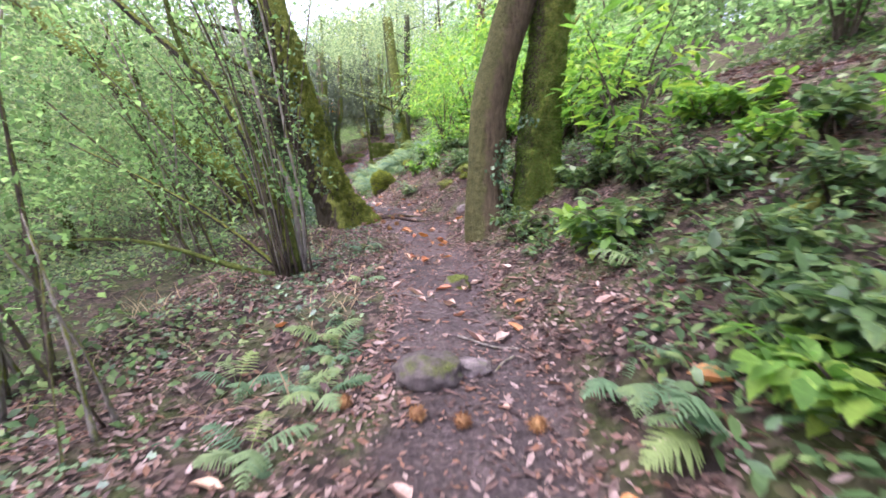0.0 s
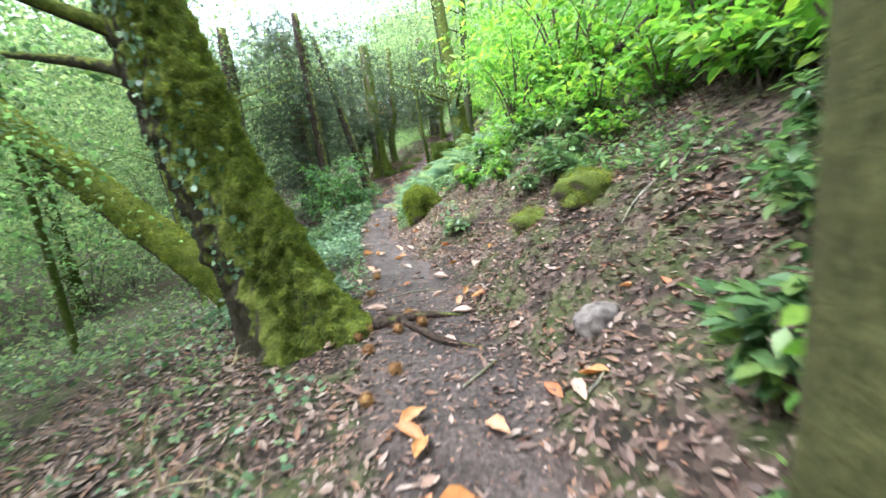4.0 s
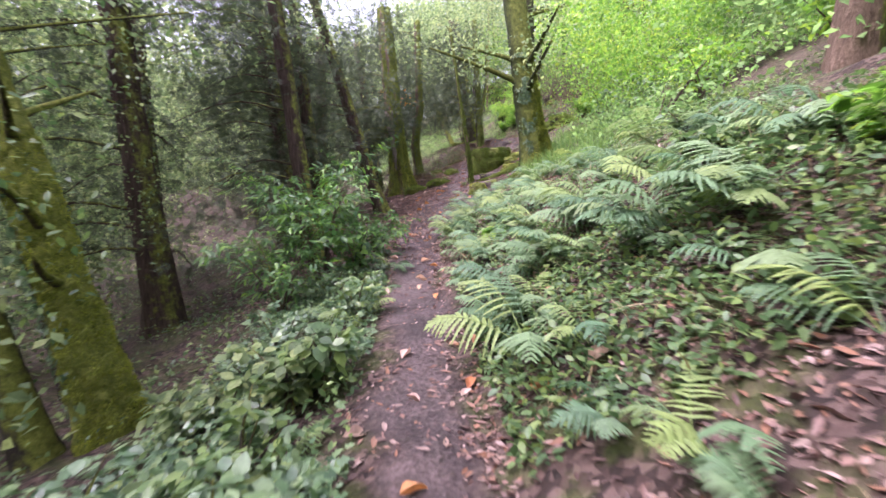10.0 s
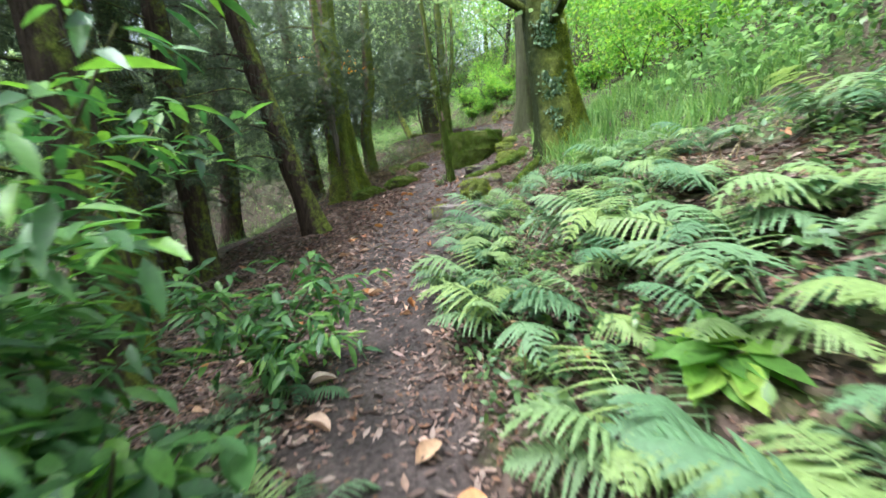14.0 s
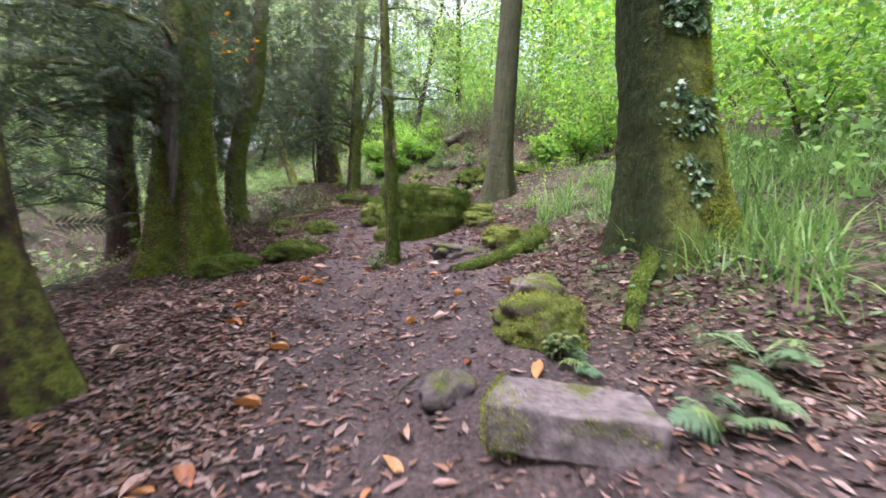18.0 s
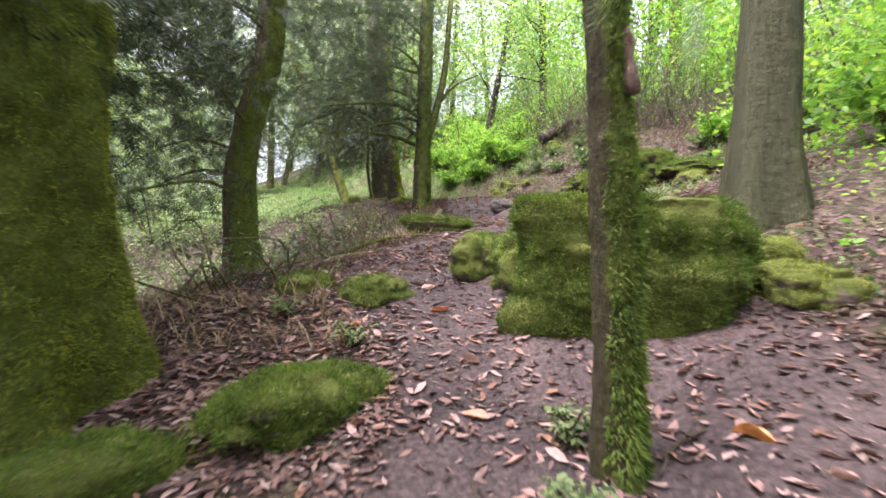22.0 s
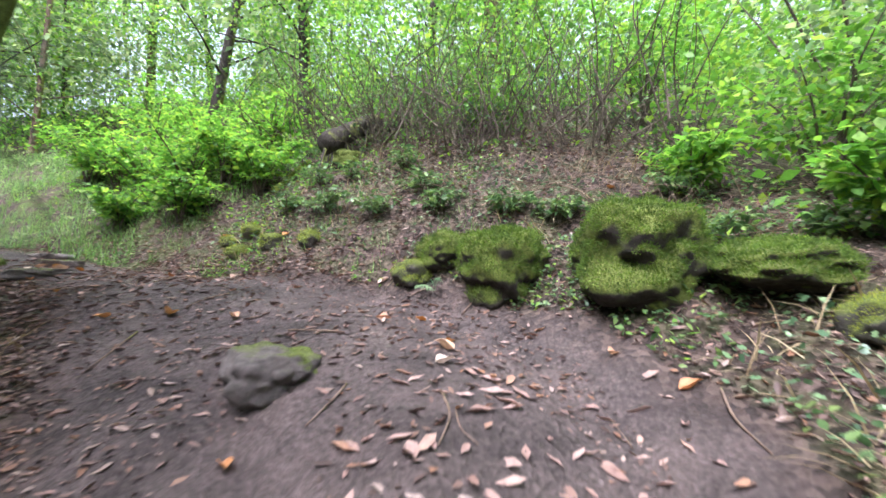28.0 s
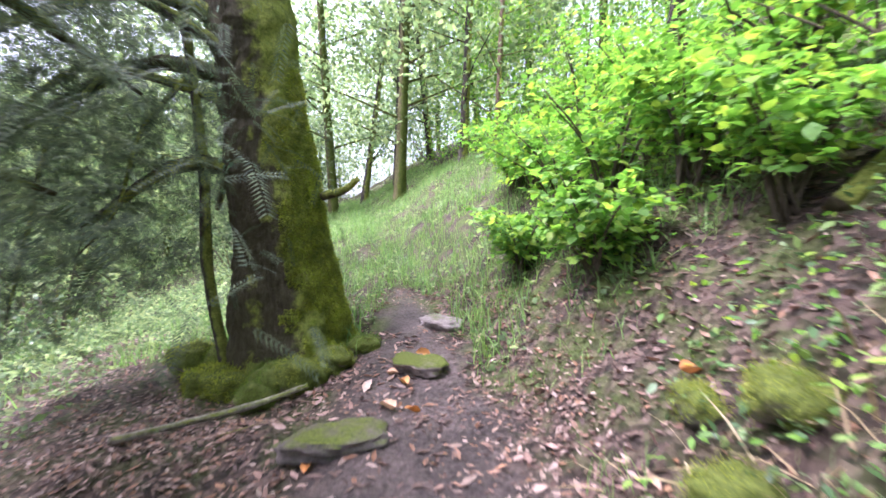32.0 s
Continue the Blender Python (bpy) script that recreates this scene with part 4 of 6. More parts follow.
branch(END, [(-1.0, -0.5, 3.4), (-1.3, -0.8, 2.8), (-1.25, -1.1, 2.0), (-1.6, -1.3, 1.5)], 0.03, BARK_DARK, 952, (LEAF_YEW, YEW_FINE, 0.34, 50, (0.5, 0.5, 0.7)))
branch(END, [(-1.7, -0.8, 3.5), (-2.0, -1.2, 2.7), (-2.2, -1.3, 1.9), (-2.3, -1.5, 0.9)], 0.035, BARK_DARK, 953, (LEAF_YEW, YEW_FINE, 0.34, 50, (0.6, 0.6, 0.7)))
branch(END, [(-0.4, -0.3, 3.6), (-1.4, -1.0, 4.2), (-2.6, -1.6, 4.1), (-3.6, -2.0, 3.2)], 0.07, BARK_DARK, 955, (LEAF_YEW, YEW_FINE, 0.34, 110, (1.2, 1.2, 1.0)))
branch(END, [(-2.4, -1.4, 4.0), (-2.9, -1.8, 3.0), (-3.1, -2.0, 2.0), (-3.3, -2.2, 1.2)], 0.03, BARK_DARK, 956, (LEAF_YEW, YEW_FINE, 0.34, 70, (0.9, 0.9, 0.8)))
branch(END, [(0.3, 0.05, 2.15), (0.6, 0, 2.2), (0.78, 0.0, 2.32)], 0.05, BARK_MOSS, 954, None, 0.7)
tree(-9.0, 47.8, "slanting mossy trunk beyond the big tree", BARK_MOSS, 7, 0.2, (-3.0, 0.5), (0, 0), 0.5, 5, 0.4, 2.0, BROAD, 96)
tree(2.2, 19.0, "ivy-clad dark trunk up on the bank", BARK_DARK, 8, 0.2, (0.2, 0.1), (0, 0), 0.4, 4, 0.6, 2.0, BROAD, 97)
tree(1.3, 20.5, "brown trunk up on the bank", BARK_BROWN, 8, 0.26, (0.3, 0.1), (0, 0), 0.4, 4, 0.6, 2.0, BROAD, 98)


# ---- the wood behind: far trees and bushes, a few kinds copied ----
def far_kind(label, bark, height, radius, lean, crown_low, leaf_size, seed, leaf=LEAF_FAR, per=22):
    return tree(0, -40, label, bark, height, radius, lean, (0, 0), 0.4, 14, crown_low, 3.4, (leaf, LEAF_SIMPLE, leaf_size, per, (1.5, 1.5, 1.0)), seed, name="woodland_tree", sides=10, group="trees of the wood")


def far_bush(label, leaf, height, width, seed, size=0.13, count=34, per=26):
    thing = empty("undergrowth_bush", 0, -40, gz(0, -40))
    g = np.random.default_rng(seed)
    for k in range(5):
        a = g.random() * 6.28
        tube("stem", bend([(0, 0, -0.1), (math.cos(a) * width * 0.25, math.sin(a) * width * 0.25, height * 0.5), (math.cos(a) * width * 0.5, math.sin(a) * width * 0.5, height * 0.95)], 7), np.linspace(0.03, 0.008, 7), TWIG, thing, 6)
    v, f = clumps(count, per, (0, 0, height * 0.52), (width * 0.55, width * 0.55, height * 0.48), (0.5, 0.5, 0.35), size, LEAF_SIMPLE, seed)
    mesh_object("foliage", v, f, leaf, thing)
    return tagged(thing, label=label, category="bush", group="undergrowth of the wood")


FAR_TREES = [
    far_kind("slim woodland tree with a light green crown", BARK_DARK, 13, 0.16, (0.6, 0.2), 0.3, 0.26, 201),
    far_kind("leaning woodland tree with a light green crown", BARK_DARK, 12, 0.2, (-1.8, 0.3), 0.3, 0.26, 202),
    far_kind("mossy woodland tree with an open crown", BARK_GREEN, 14, 0.24, (0.4, -0.5), 0.35, 0.28, 203),
    far_kind("thin pale woodland tree", BARK_BROWN, 11, 0.1, (1.0, 0.5), 0.25, 0.24, 204),
]
FAR_BUSHES = [
    far_bush("green bush of the woodland floor", LEAF_FAR, 2.0, 2.6, 211),
    far_bush("tall leafy bush at the wood's edge", LEAF_FAR, 3.4, 3.0, 212, 0.15, 46),
    far_bush("low dark green bush", LEAF_MID, 1.3, 2.2, 213, 0.11),
]
g = np.random.default_rng(99)
spots = []
while len(spots) < 105:
    x, y = g.uniform(-48, 30), g.uniform(-6, 92)
    d = float(beside(x, y)[()]) if np.ndim(beside(x, y)) == 0 else float(beside(x, y))
    if (-9.5 < d < 7.0 and y < 53) or (d < 0 and y > 26 and d > -11) or any((x - a) ** 2 + (y - b) ** 2 < 5 for a, b in spots):
        continue
    spots.append((x, y))
for k, (x, y) in enumerate(spots):
    src = FAR_TREES[k % 4]
    m = pose(x, y, gz(x, y) - 0.15, 0, 0, 57 * k % 360)
    if k < 4:
        src.matrix_basis = m
    else:
        copy_thing(src, m)
for k, (x, y) in enumerate([(-8.4, 56.0), (-11.4, 57.0), (-13.4, 61.0), (-6.6, 62.0), (-16.2, 59.5), (-10.2, 66.0)]):
    copy_thing(FAR_TREES[(0, 2, 1)[k % 3]], pose(x, y, gz(x, y) - 0.15, 0, 0, 71 * k % 360))
bush_spots = []
while len(bush_spots) < 120:
    x, y = g.uniform(-34, 22), g.uniform(0, 80)
    d = float(beside(x, y))
    if -5.2 < d < 5.5 or (y > 22 and -8.5 < d < 0 and y < 44) or (27 < y < 52 and -24 < d < 0 and len(bush_spots) % 4) or any((x - a) ** 2 + (y - b) ** 2 < 1.6 for a, b in bush_spots):
        continue
    bush_spots.append((x, y))
for k, (x, y) in enumerate(bush_spots):
    src = FAR_BUSHES[k % 3]
    m = pose(x, y, gz(x, y) - 0.05, 0, 0, 83 * k % 360)
    if k < 3:
        src.matrix_basis = m
    else:
        copy_thing(src, m)


def leaf_veil(name, count, per, y0, y1, d0, d1, h0, h1, size, clump, mat, seed, label, gap=0.0, low=1.0, glade_share=0.1, shape=None):
    """Foliage of the wood behind, in clumps with gaps between; what nobody could count."""
    g = np.random.default_rng(seed)
    n = count * 3
    y, d = g.uniform(y0, y1, n), g.uniform(d0, d1, n)
    x = d + along(TRAIL_Y, TRAIL_X, np.clip(y, -12, 70))
    z = ground(x, y) + h0 + (h1 - h0) * g.random(n) ** low
    c = np.stack([x, y, z], 1)
    glade = (y > 27) & (y < 52) & (d < -9.5) & (d > -60)
    c = c[(rough(c, 2.6, seed + 1) > gap) & ~(glade & (g.random(n) > glade_share))][:count]
    v, f = clumps_at(c, per if shape else int(per * 1.7), clump, size if shape else size * 0.72, shape or LEAF_SIMPLE, seed + 2, 0.6)
    return tagged(mesh_object(name, v, f, mat), label=label, category="foliage", kind="stuff")


leaf_veil("wood_foliage", 1900, 32, -8, 34, -32, -10, 0.2, 12, 0.34, (1.5, 1.5, 0.8), LEAF_FAR, 901, "light green foliage of the wood below the trail", 0.05)
leaf_veil("wood_foliage", 2000, 28, 26, 84, -36, -10, 0.0, 14, 0.38, (1.7, 1.7, 0.9), LEAF_FAR, 902, "light green foliage of the open wood", -0.05, glade_share=0.35)
leaf_veil("wood_foliage", 2000, 30, 56, 92, -18, 16, 2.5, 17, 0.4, (1.7, 1.7, 0.9), LEAF_FAR, 903, "light green foliage beyond the end of the path", -0.1)
leaf_veil("bank_foliage", 500, 40, -4, 9, 5.5, 20, 0.1, 6, 0.2, (1.2, 1.2, 0.7), LEAF_HAZEL, 919, "light green foliage over the upper bank", 0.1, 1.4)
leaf_veil("bank_foliage", 1500, 44, 9, 30, 5.5, 20, 0.1, 6, 0.2, (1.2, 1.2, 0.7), LEAF_HAZEL, 904, "green foliage over the upper bank", 0.05, 1.4)
leaf_veil("bank_foliage", 2200, 44, 26, 62, 4.6, 20, 0.1, 7, 0.2, (1.2, 1.2, 0.7), LEAF_BRIGHT, 905, "bright green foliage over the upper bank", -0.2, 1.4)
leaf_veil("hazel_foliage", 300, 30, 10, 22, -9.5, -4.5, 1.8, 7, 0.12, (0.9, 0.9, 0.5), LEAF_FAR, 910, "shaded leaves hanging over the low side of the trail", 0.0)
leaf_veil("hazel_foliage", 460, 36, 0.5, 11, -9.5, -3.4, 1.3, 6, 0.115, (0.9, 0.9, 0.5), LEAF_HAZEL, 906, "hazel leaves hanging over the low side of the trail", 0.0)
leaf_veil("yew_boughs", 95, 40, 23, 34, -6.5, -1.8, 4.6, 8.5, 0.36, (1.3, 1.3, 0.6), LEAF_YEW, 911, "dark yew boughs meeting high over the trail", -0.1, shape=YEW_SPRAY)
leaf_veil("yew_boughs", 60, 40, 33.5, 41, -6, -2.2, 3.1, 5.5, 0.36, (1.0, 1.0, 0.5), LEAF_YEW, 915, "dark yew boughs hanging over the trail", -0.1, shape=YEW_SPRAY)
leaf_veil("yew_boughs", 90, 40, 36.5, 43, -8, -3, 3.8, 7.5, 0.36, (1.2, 1.2, 0.6), LEAF_YEW, 912, "dark yew boughs hanging beside the upper path", -0.1, shape=YEW_SPRAY)
leaf_veil("wood_foliage", 800, 26, 52, 78, -30, -3.0, 0.2, 9, 0.3, (1.3, 1.3, 0.8), LEAF_FAR, 914, "light green bushes of the wood beyond the glade", -0.2, glade_share=1.0)
leaf_veil("far_foliage", 5200, 16, -20, 100, -80, -34, 0.0, 18, 1.1, (2.6, 2.6, 1.4), LEAF_FAR, 913, "green foliage of the wood far below, haze in its pale colour", -0.4, glade_share=1.0)
leaf_veil("chestnut_foliage", 80, 26, 9.3, 15.5, 2.0, 5.5, 1.7, 3.2, 0.22, (0.9, 0.9, 0.4), LEAF_BRIGHT, 917, "bright chestnut leaves hanging over the bank", -0.2, shape=LEAF_LONG)
# Added out of view, above and behind the start, to shade the ground.
leaf_veil("high_foliage", 150, 40, -10, 2.5, -7, 3.5, 5.5, 9, 0.22, (1.4, 1.4, 0.6), LEAF_FAR, 918, "high leaves of the woodland canopy, partly added to shade the ground", -0.2)
leaf_veil("high_foliage", 450, 40, 12, 28, -13, -1.5, 5.2, 12, 0.2, (1.4, 1.4, 0.7), LEAF_FAR, 916, "high leaves of the trees below the trail", -0.1)
# Canopy patch added to shade the upper path and the big tree.
leaf_veil("high_foliage", 180, 40, 34, 50, -11, 1.5, 6.0, 11, 0.22, (1.4, 1.4, 0.6), LEAF_FAR, 909, "high leaves of the woodland canopy, partly added to shade the ground", -0.1)
# Canopy over the start, put there to darken the ground below.
leaf_veil("high_foliage", 420, 40, -9, 10, -9, 1.5, 5.0, 9.5, 0.2, (1.4, 1.4, 0.6), LEAF_FAR, 908, "high leaves of the woodland canopy, partly added to shade the ground", -0.1)
leaf_veil("high_foliage", 250, 40, -4, 52, -10, 9, 6.5, 11, 0.2, (1.4, 1.4, 0.6), LEAF_FAR, 907, "high leaves of the woodland canopy, partly added to shade the ground", 0.0)


# ---- rocks ----
def rock(x, y, size, label, mat=STONE, seed=1, sink=0.3, flat=0.0, turn=0.0, name="rock", fuzz=0, fuzz_mat=None, lump=0.28, category="rock", square=0.55, power=4, ledge=0.0, keep=None, tuft=1.0, fine_steps=0, bald=-0.35):
    """A boulder: a lumpy, partly squared ball. fuzz: moss shoots standing on it, where keep allows them; ledge: how far it breaks in steps."""
    bm = bmesh.new()
    if mat in (STONE_WET, STONE_UNDERCUT_SHADE):
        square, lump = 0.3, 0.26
    bmesh.ops.create_icosphere(bm, subdivisions=fine_steps or (5 if max(size) > 0.5 else 4), radius=1.0)
    v = np.array([p.co for p in bm.verts])
    v = v / (np.abs(v) ** power).sum(1)[:, None] ** (1 / power) * square + v * (1 - square)
    fine = min(lump / 0.28, 1.0)
    ridge = np.abs(rough(v + 3 * seed, 0.55, seed + 4))
    v = v * (1 + lump * rough(v + seed, 0.9, seed) + 0.9 * lump * (ridge - 0.3) + fine * (0.12 * rough(v + seed, 0.3, seed + 1) + 0.04 * rough(v + seed, 0.1, seed + 2)))[:, None]
    if ledge:
        step = 0.42
        tilt = v[:, 2] + 0.12 * v[:, 0] + 0.1 * rough(v + seed, 0.7, seed + 6)
        out = (tilt / step - np.floor(tilt / step)) ** 3
        v = v * np.stack([1 - ledge * out, 1 - ledge * out, np.ones(len(v))], 1)
    if flat:
        v[:, 2] = np.where(v[:, 2] > 1 - flat, 1 - flat + 0.15 * (v[:, 2] - 1 + flat), v[:, 2])
    v = v * np.asarray(size) / 2
    tuft = tuft * min(1.0, max(0.5, max(size) / 0.8))
    if fuzz:
        out = v / np.linalg.norm(v, axis=1)[:, None]
        v = v + out * (0.035 * tuft * np.abs(rough(v + seed, 0.13, seed + 8)) + 0.02 * tuft * rough(v + seed, 0.05, seed + 9))[:, None]
    for p, q in zip(bm.verts, v):
        p.co = q
    bm.normal_update()
    normals = np.array([p.normal for p in bm.verts])
    z = gz(x, y) + size[2] / 2 * (1 - 2 * sink)
    thing = empty(name, x, y, z, turn)
    stone = part("stone", bm, mat, thing)
    if fuzz:
        g = np.random.default_rng(seed)
        ok = np.where((normals[:, 2] > (0.05 if mat in (STONE_WET, STONE_UNDERCUT_SHADE) else -0.35)) & (rough(v * 1.0 + seed, 0.25, seed + 7) > (-0.85 if mat == STONE_UNDERCUT_SHADE else bald)) & (True if keep is None else keep(v)))[0]
        i = g.choice(ok, fuzz)
        pos = v[i] + g.normal(size=(fuzz, 3)) * 0.02
        nn = normals[i] + g.normal(size=(fuzz, 3)) * 0.5 + (0, 0, 0.25)
        nn /= np.linalg.norm(nn, axis=1)[:, None]
        a = np.cross(nn, g.normal(size=(fuzz, 3)))
        a /= np.linalg.norm(a, axis=1)[:, None]
        ln = tuft * g.uniform(0.014, 0.038, fuzz)[:, None]
        tri = np.stack([pos - a * 0.0048 * tuft, pos + a * 0.0048 * tuft, pos + nn * ln], 1).reshape(-1, 3)
        mesh_object("moss", tri, np.arange(3 * fuzz).reshape(-1, 3), fuzz_mat or MOSS_SHOOT, stone)
    return tagged(thing, label=label, category=category)


def slab(x, y, size, turn, label, seed):
    """A split block of stone with a flat top, straight worn edges and moss at one end."""
    bm = bmesh.new()
    bmesh.ops.create_cube(bm, size=1.0)
    bmesh.ops.subdivide_edges(bm, edges=bm.edges[:], cuts=23, use_grid_fill=True)
    v = np.array([p.co for p in bm.verts]) * 2
    v = v / ((np.abs(v) ** 26).sum(1) ** (1 / 26))[:, None]
    v = v * np.asarray(size) / 2
    v[:, 0] *= 1 - 0.1 * np.sign(v[:, 1]) * (np.abs(v[:, 1]) / size[1]) + 0.05 * v[:, 2] / size[2]
    v += 0.012 * np.stack([rough(v, 0.16, seed + k) for k in range(3)], 1) + 0.005 * np.stack([rough(v, 0.04, seed + 5 + k) for k in range(3)], 1)
    v[:, 2] += 0.02 * v[:, 0] + 0.018 * rough(v * (1, 1, 0), 0.3, seed + 9)
    for p, q in zip(bm.verts, v):
        p.co = q
    bm.normal_update()
    normals = np.array([p.normal for p in bm.verts])
    thing = empty("stone_slab", x, y, gz(x, y) + size[2] * 0.06, turn)
    stone = part("stone", bm, STONE_BARE, thing)
    g = np.random.default_rng(seed)
    ok = np.where((v[:, 0] + 0.35 * v[:, 1] + 0.12 * rough(v, 0.12, seed) < -0.27) | ((normals[:, 1] < -0.5) & (v[:, 2] > 0.03) & (rough(v, 0.15, seed + 3) > 0.0)))[0]
    i = g.choice(ok, 5000)
    nn = normals[i] + g.normal(size=(5000, 3)) * 0.5
    nn /= np.linalg.norm(nn, axis=1)[:, None]
    a = np.cross(nn, g.normal(size=(5000, 3)))
    a /= np.linalg.norm(a, axis=1)[:, None]
    pos = v[i] + g.normal(size=(5000, 3)) * 0.012
    tri = np.stack([pos - a * 0.003, pos + a * 0.003, pos + nn * g.uniform(0.008, 0.02, 5000)[:, None]], 1).reshape(-1, 3)
    mesh_object("moss", tri, np.arange(15000).reshape(-1, 3), MOSS_SHOOT, stone)
    return tagged(thing, label=label, category="rock")


rock(-0.05, 2.42, (0.40, 0.34, 0.24), "low brown stone bedded in the trail", STONE_DARK, 301, 0.45)
rock(0.17, 4.2, (0.26, 0.22, 0.2), "small dark mossy stone beside the trail", STONE, 302, 0.4)
rock(0.22, 2.5, (0.2, 0.18, 0.1), "flat grey stone in the trail", STONE_BARE, 303, 0.4)
rock(0.06, 9.82, (0.34, 0.3, 0.26), "small stone under bright moss", STONE_MOSSY, 304, 0.35, fuzz=2 * 2500)
rock(0.53, 9.42, (0.46, 0.38, 0.32), "stone on the bank covered with yellow-green moss", STONE_MOSSY, 305, 0.4, fuzz=2 * 3500)
rock(0.40, 8.0, (0.26, 0.2, 0.2), "pale grey angular stone among fallen leaves", STONE_BARE, 306, 0.35)
rock(-2.04, 14.02, (0.76, 0.74, 0.8), "rounded boulder under thick yellow-green moss beside the trail", STONE_MOSSY, 307, 0.3, 0, 20, fuzz=40000, fuzz_mat=MOSS_SHOOT_OAK, lump=0.2, square=0.12, fine_steps=6)
rock(-1.15, 15.35, (0.62, 0.46, 0.36), "mossy stone up on the fern bank", STONE_MOSSY, 308, 0.4, fuzz=2 * 2500)
slab(-4.98, 26.52, (0.8, 0.5, 0.24), -27, "flat-topped purple-grey stone slab with a mossy end forming a step", 311)
rock(-4.7, 27.55, (0.62, 0.5, 0.42), "mossy stone with a grey ledge in the trail", STONE_MOSSY, 312, 0.35, fuzz=2 * 3000, turn=-20)
rock(-5.45, 27.25, (0.4, 0.36, 0.3), "low mossy stone beside the slab", STONE_DARK, 313, 0.55)
rock(-4.35, 28.35, (0.42, 0.34, 0.26), "small stone with moss in the trail", STONE, 314, 0.4)
rock(-4.72, 32.92, (1.68, 0.94, 1.36), "great block of stone clad in deep green moss, bare on top", STONE_BLOCK, 315, 0.3, 0.22, -38, "boulder", fuzz=110000, fuzz_mat=MOSS_SHOOT_SHADE, lump=0.15, category="boulder", square=0.9, power=6, ledge=0.03, tuft=1.0, fine_steps=6, bald=-0.8, keep=lambda v: ~((v[:, 2] > 0.40) & (rough(v, 0.45, 5) > 0.3)))
rock(-3.6, 32.75, (0.5, 0.36, 0.28), "small rounded mossy stone near the beech roots", STONE_MOSSY, 317, 0.35, fuzz=2 * 1500)
rock(-3.75, 32.2, (0.55, 0.42, 0.36), "rounded mossy stone in the trail", STONE_MOSSY, 318, 0.4, fuzz=2 * 1500)
rock(-4.49, 30.68, (0.95, 0.5, 0.34), "dark flat stone bedded in the trail", STONE_DARK, 319, 0.5, 0.3, 15)
rock(-3.75, 30.85, (0.62, 0.42, 0.34), "grey stone with a mossy crown", STONE_MOSSY, 320, 0.4, fuzz=2 * 1500)
rock(-7.05, 32.2, (1.05, 0.7, 0.46), "low hummock of bright green moss beside the trail", STONE_MOSSY, 321, 0.5, 0, 40, fuzz=2 * 9000, tuft=1.0, lump=0.28, square=0.15, fuzz_mat=MOSS_SHOOT_DARK)
rock(-7.95, 31.75, (0.95, 0.55, 0.42), "low mossy stone at the yew's feet", STONE_MOSSY, 322, 0.5, 0, 35, fuzz=2 * 6000, tuft=1.0, lump=0.28, square=0.15, fuzz_mat=MOSS_SHOOT_DARK)
rock(-6.8, 34.05, (0.62, 0.5, 0.42), "mossy hummock at the trail's edge", STONE_MOSSY, 323, 0.5, fuzz=2 * 4000, tuft=1.0, lump=0.28, square=0.15, fuzz_mat=MOSS_SHOOT_DARK)
rock(-7.6, 34.4, (0.6, 0.45, 0.34), "mossy stone half sunk in leaves", STONE_MOSSY, 324, 0.45, fuzz=2 * 3000, tuft=1.0, lump=0.28, square=0.15, fuzz_mat=MOSS_SHOOT_DARK)
rock(-5.58, 34.56, (0.58, 0.55, 0.66), "upright mossy stump beside the trail", STONE_MOSSY, 325, 0.25, fuzz=2 * 5000, tuft=1.0, lump=0.28, square=0.15, fuzz_mat=MOSS_SHOOT_DARK, name="mossy_stump", category="stump")
rock(-5.05, 33.9, (1.1, 0.8, 0.75), "mossy end of the stone bank", STONE_MOSSY, 326, 0.3, fuzz=2 * 6000, fuzz_mat=MOSS_SHOOT_DARK)
rock(-5.93, 37.74, (1.35, 0.42, 0.4), "rotting log overgrown with bright moss", STONE_MOSSY, 327, 0.3, 0, -12, "mossy_log", fuzz=2 * 8000, fuzz_mat=MOSS_SHOOT_DARK, category="log")
rock(-4.28, 39.15, (0.52, 0.42, 0.34), "dark mossy stone standing in the upper path", STONE_DARK, 328, 0.35)
rock(-4.1, 36.06, (0.5, 0.36, 0.28), "grey stone with a mossy top in the path", STONE, 329, 0.4, fuzz=1500)
# Foot of the bank: the black below the moss caps is painted shade.
rock(-1.75, 39.45, (0.85, 0.8, 0.85), "mossy stone at the foot of the bank", STONE_UNDERCUT_SHADE, 331, 0.36, fuzz=24000, fuzz_mat=MOSS_SHOOT_SHADE, lump=0.4)
rock(-1.2, 38.3, (1.5, 1.1, 0.95), "mossy stone overhanging the path's edge", STONE_UNDERCUT_SHADE, 332, 0.38, 0, 35, fuzz=36000, fuzz_mat=MOSS_SHOOT_SHADE, lump=0.4)
rock(-2.0, 40.2, (0.6, 0.5, 0.4), "low mossy stone at the foot of the bank", STONE_UNDERCUT_SHADE, 333, 0.35, fuzz=10000, fuzz_mat=MOSS_SHOOT_SHADE)
rock(-0.9, 37.2, (1.3, 0.8, 0.36), "mossy ledge under the bank with shade in its stone colour", STONE_UNDERCUT_SHADE, 334, 0.35, fuzz=14000, fuzz_mat=MOSS_SHOOT_SHADE)
rock(-5.6, 44.75, (0.5, 0.42, 0.16), "flat mossy stepping stone in the path", STONE, 335, 0.35, 0.3)
rock(-5.75, 45.8, (0.5, 0.4, 0.16), "flat grey stepping stone in the path", STONE_BARE, 336, 0.35, 0.3)
rock(-5.72, 43.55, (0.66, 0.42, 0.18), "flat dark stone step crossing the path", STONE_DARK, 337, 0.35, 0.3, 20)
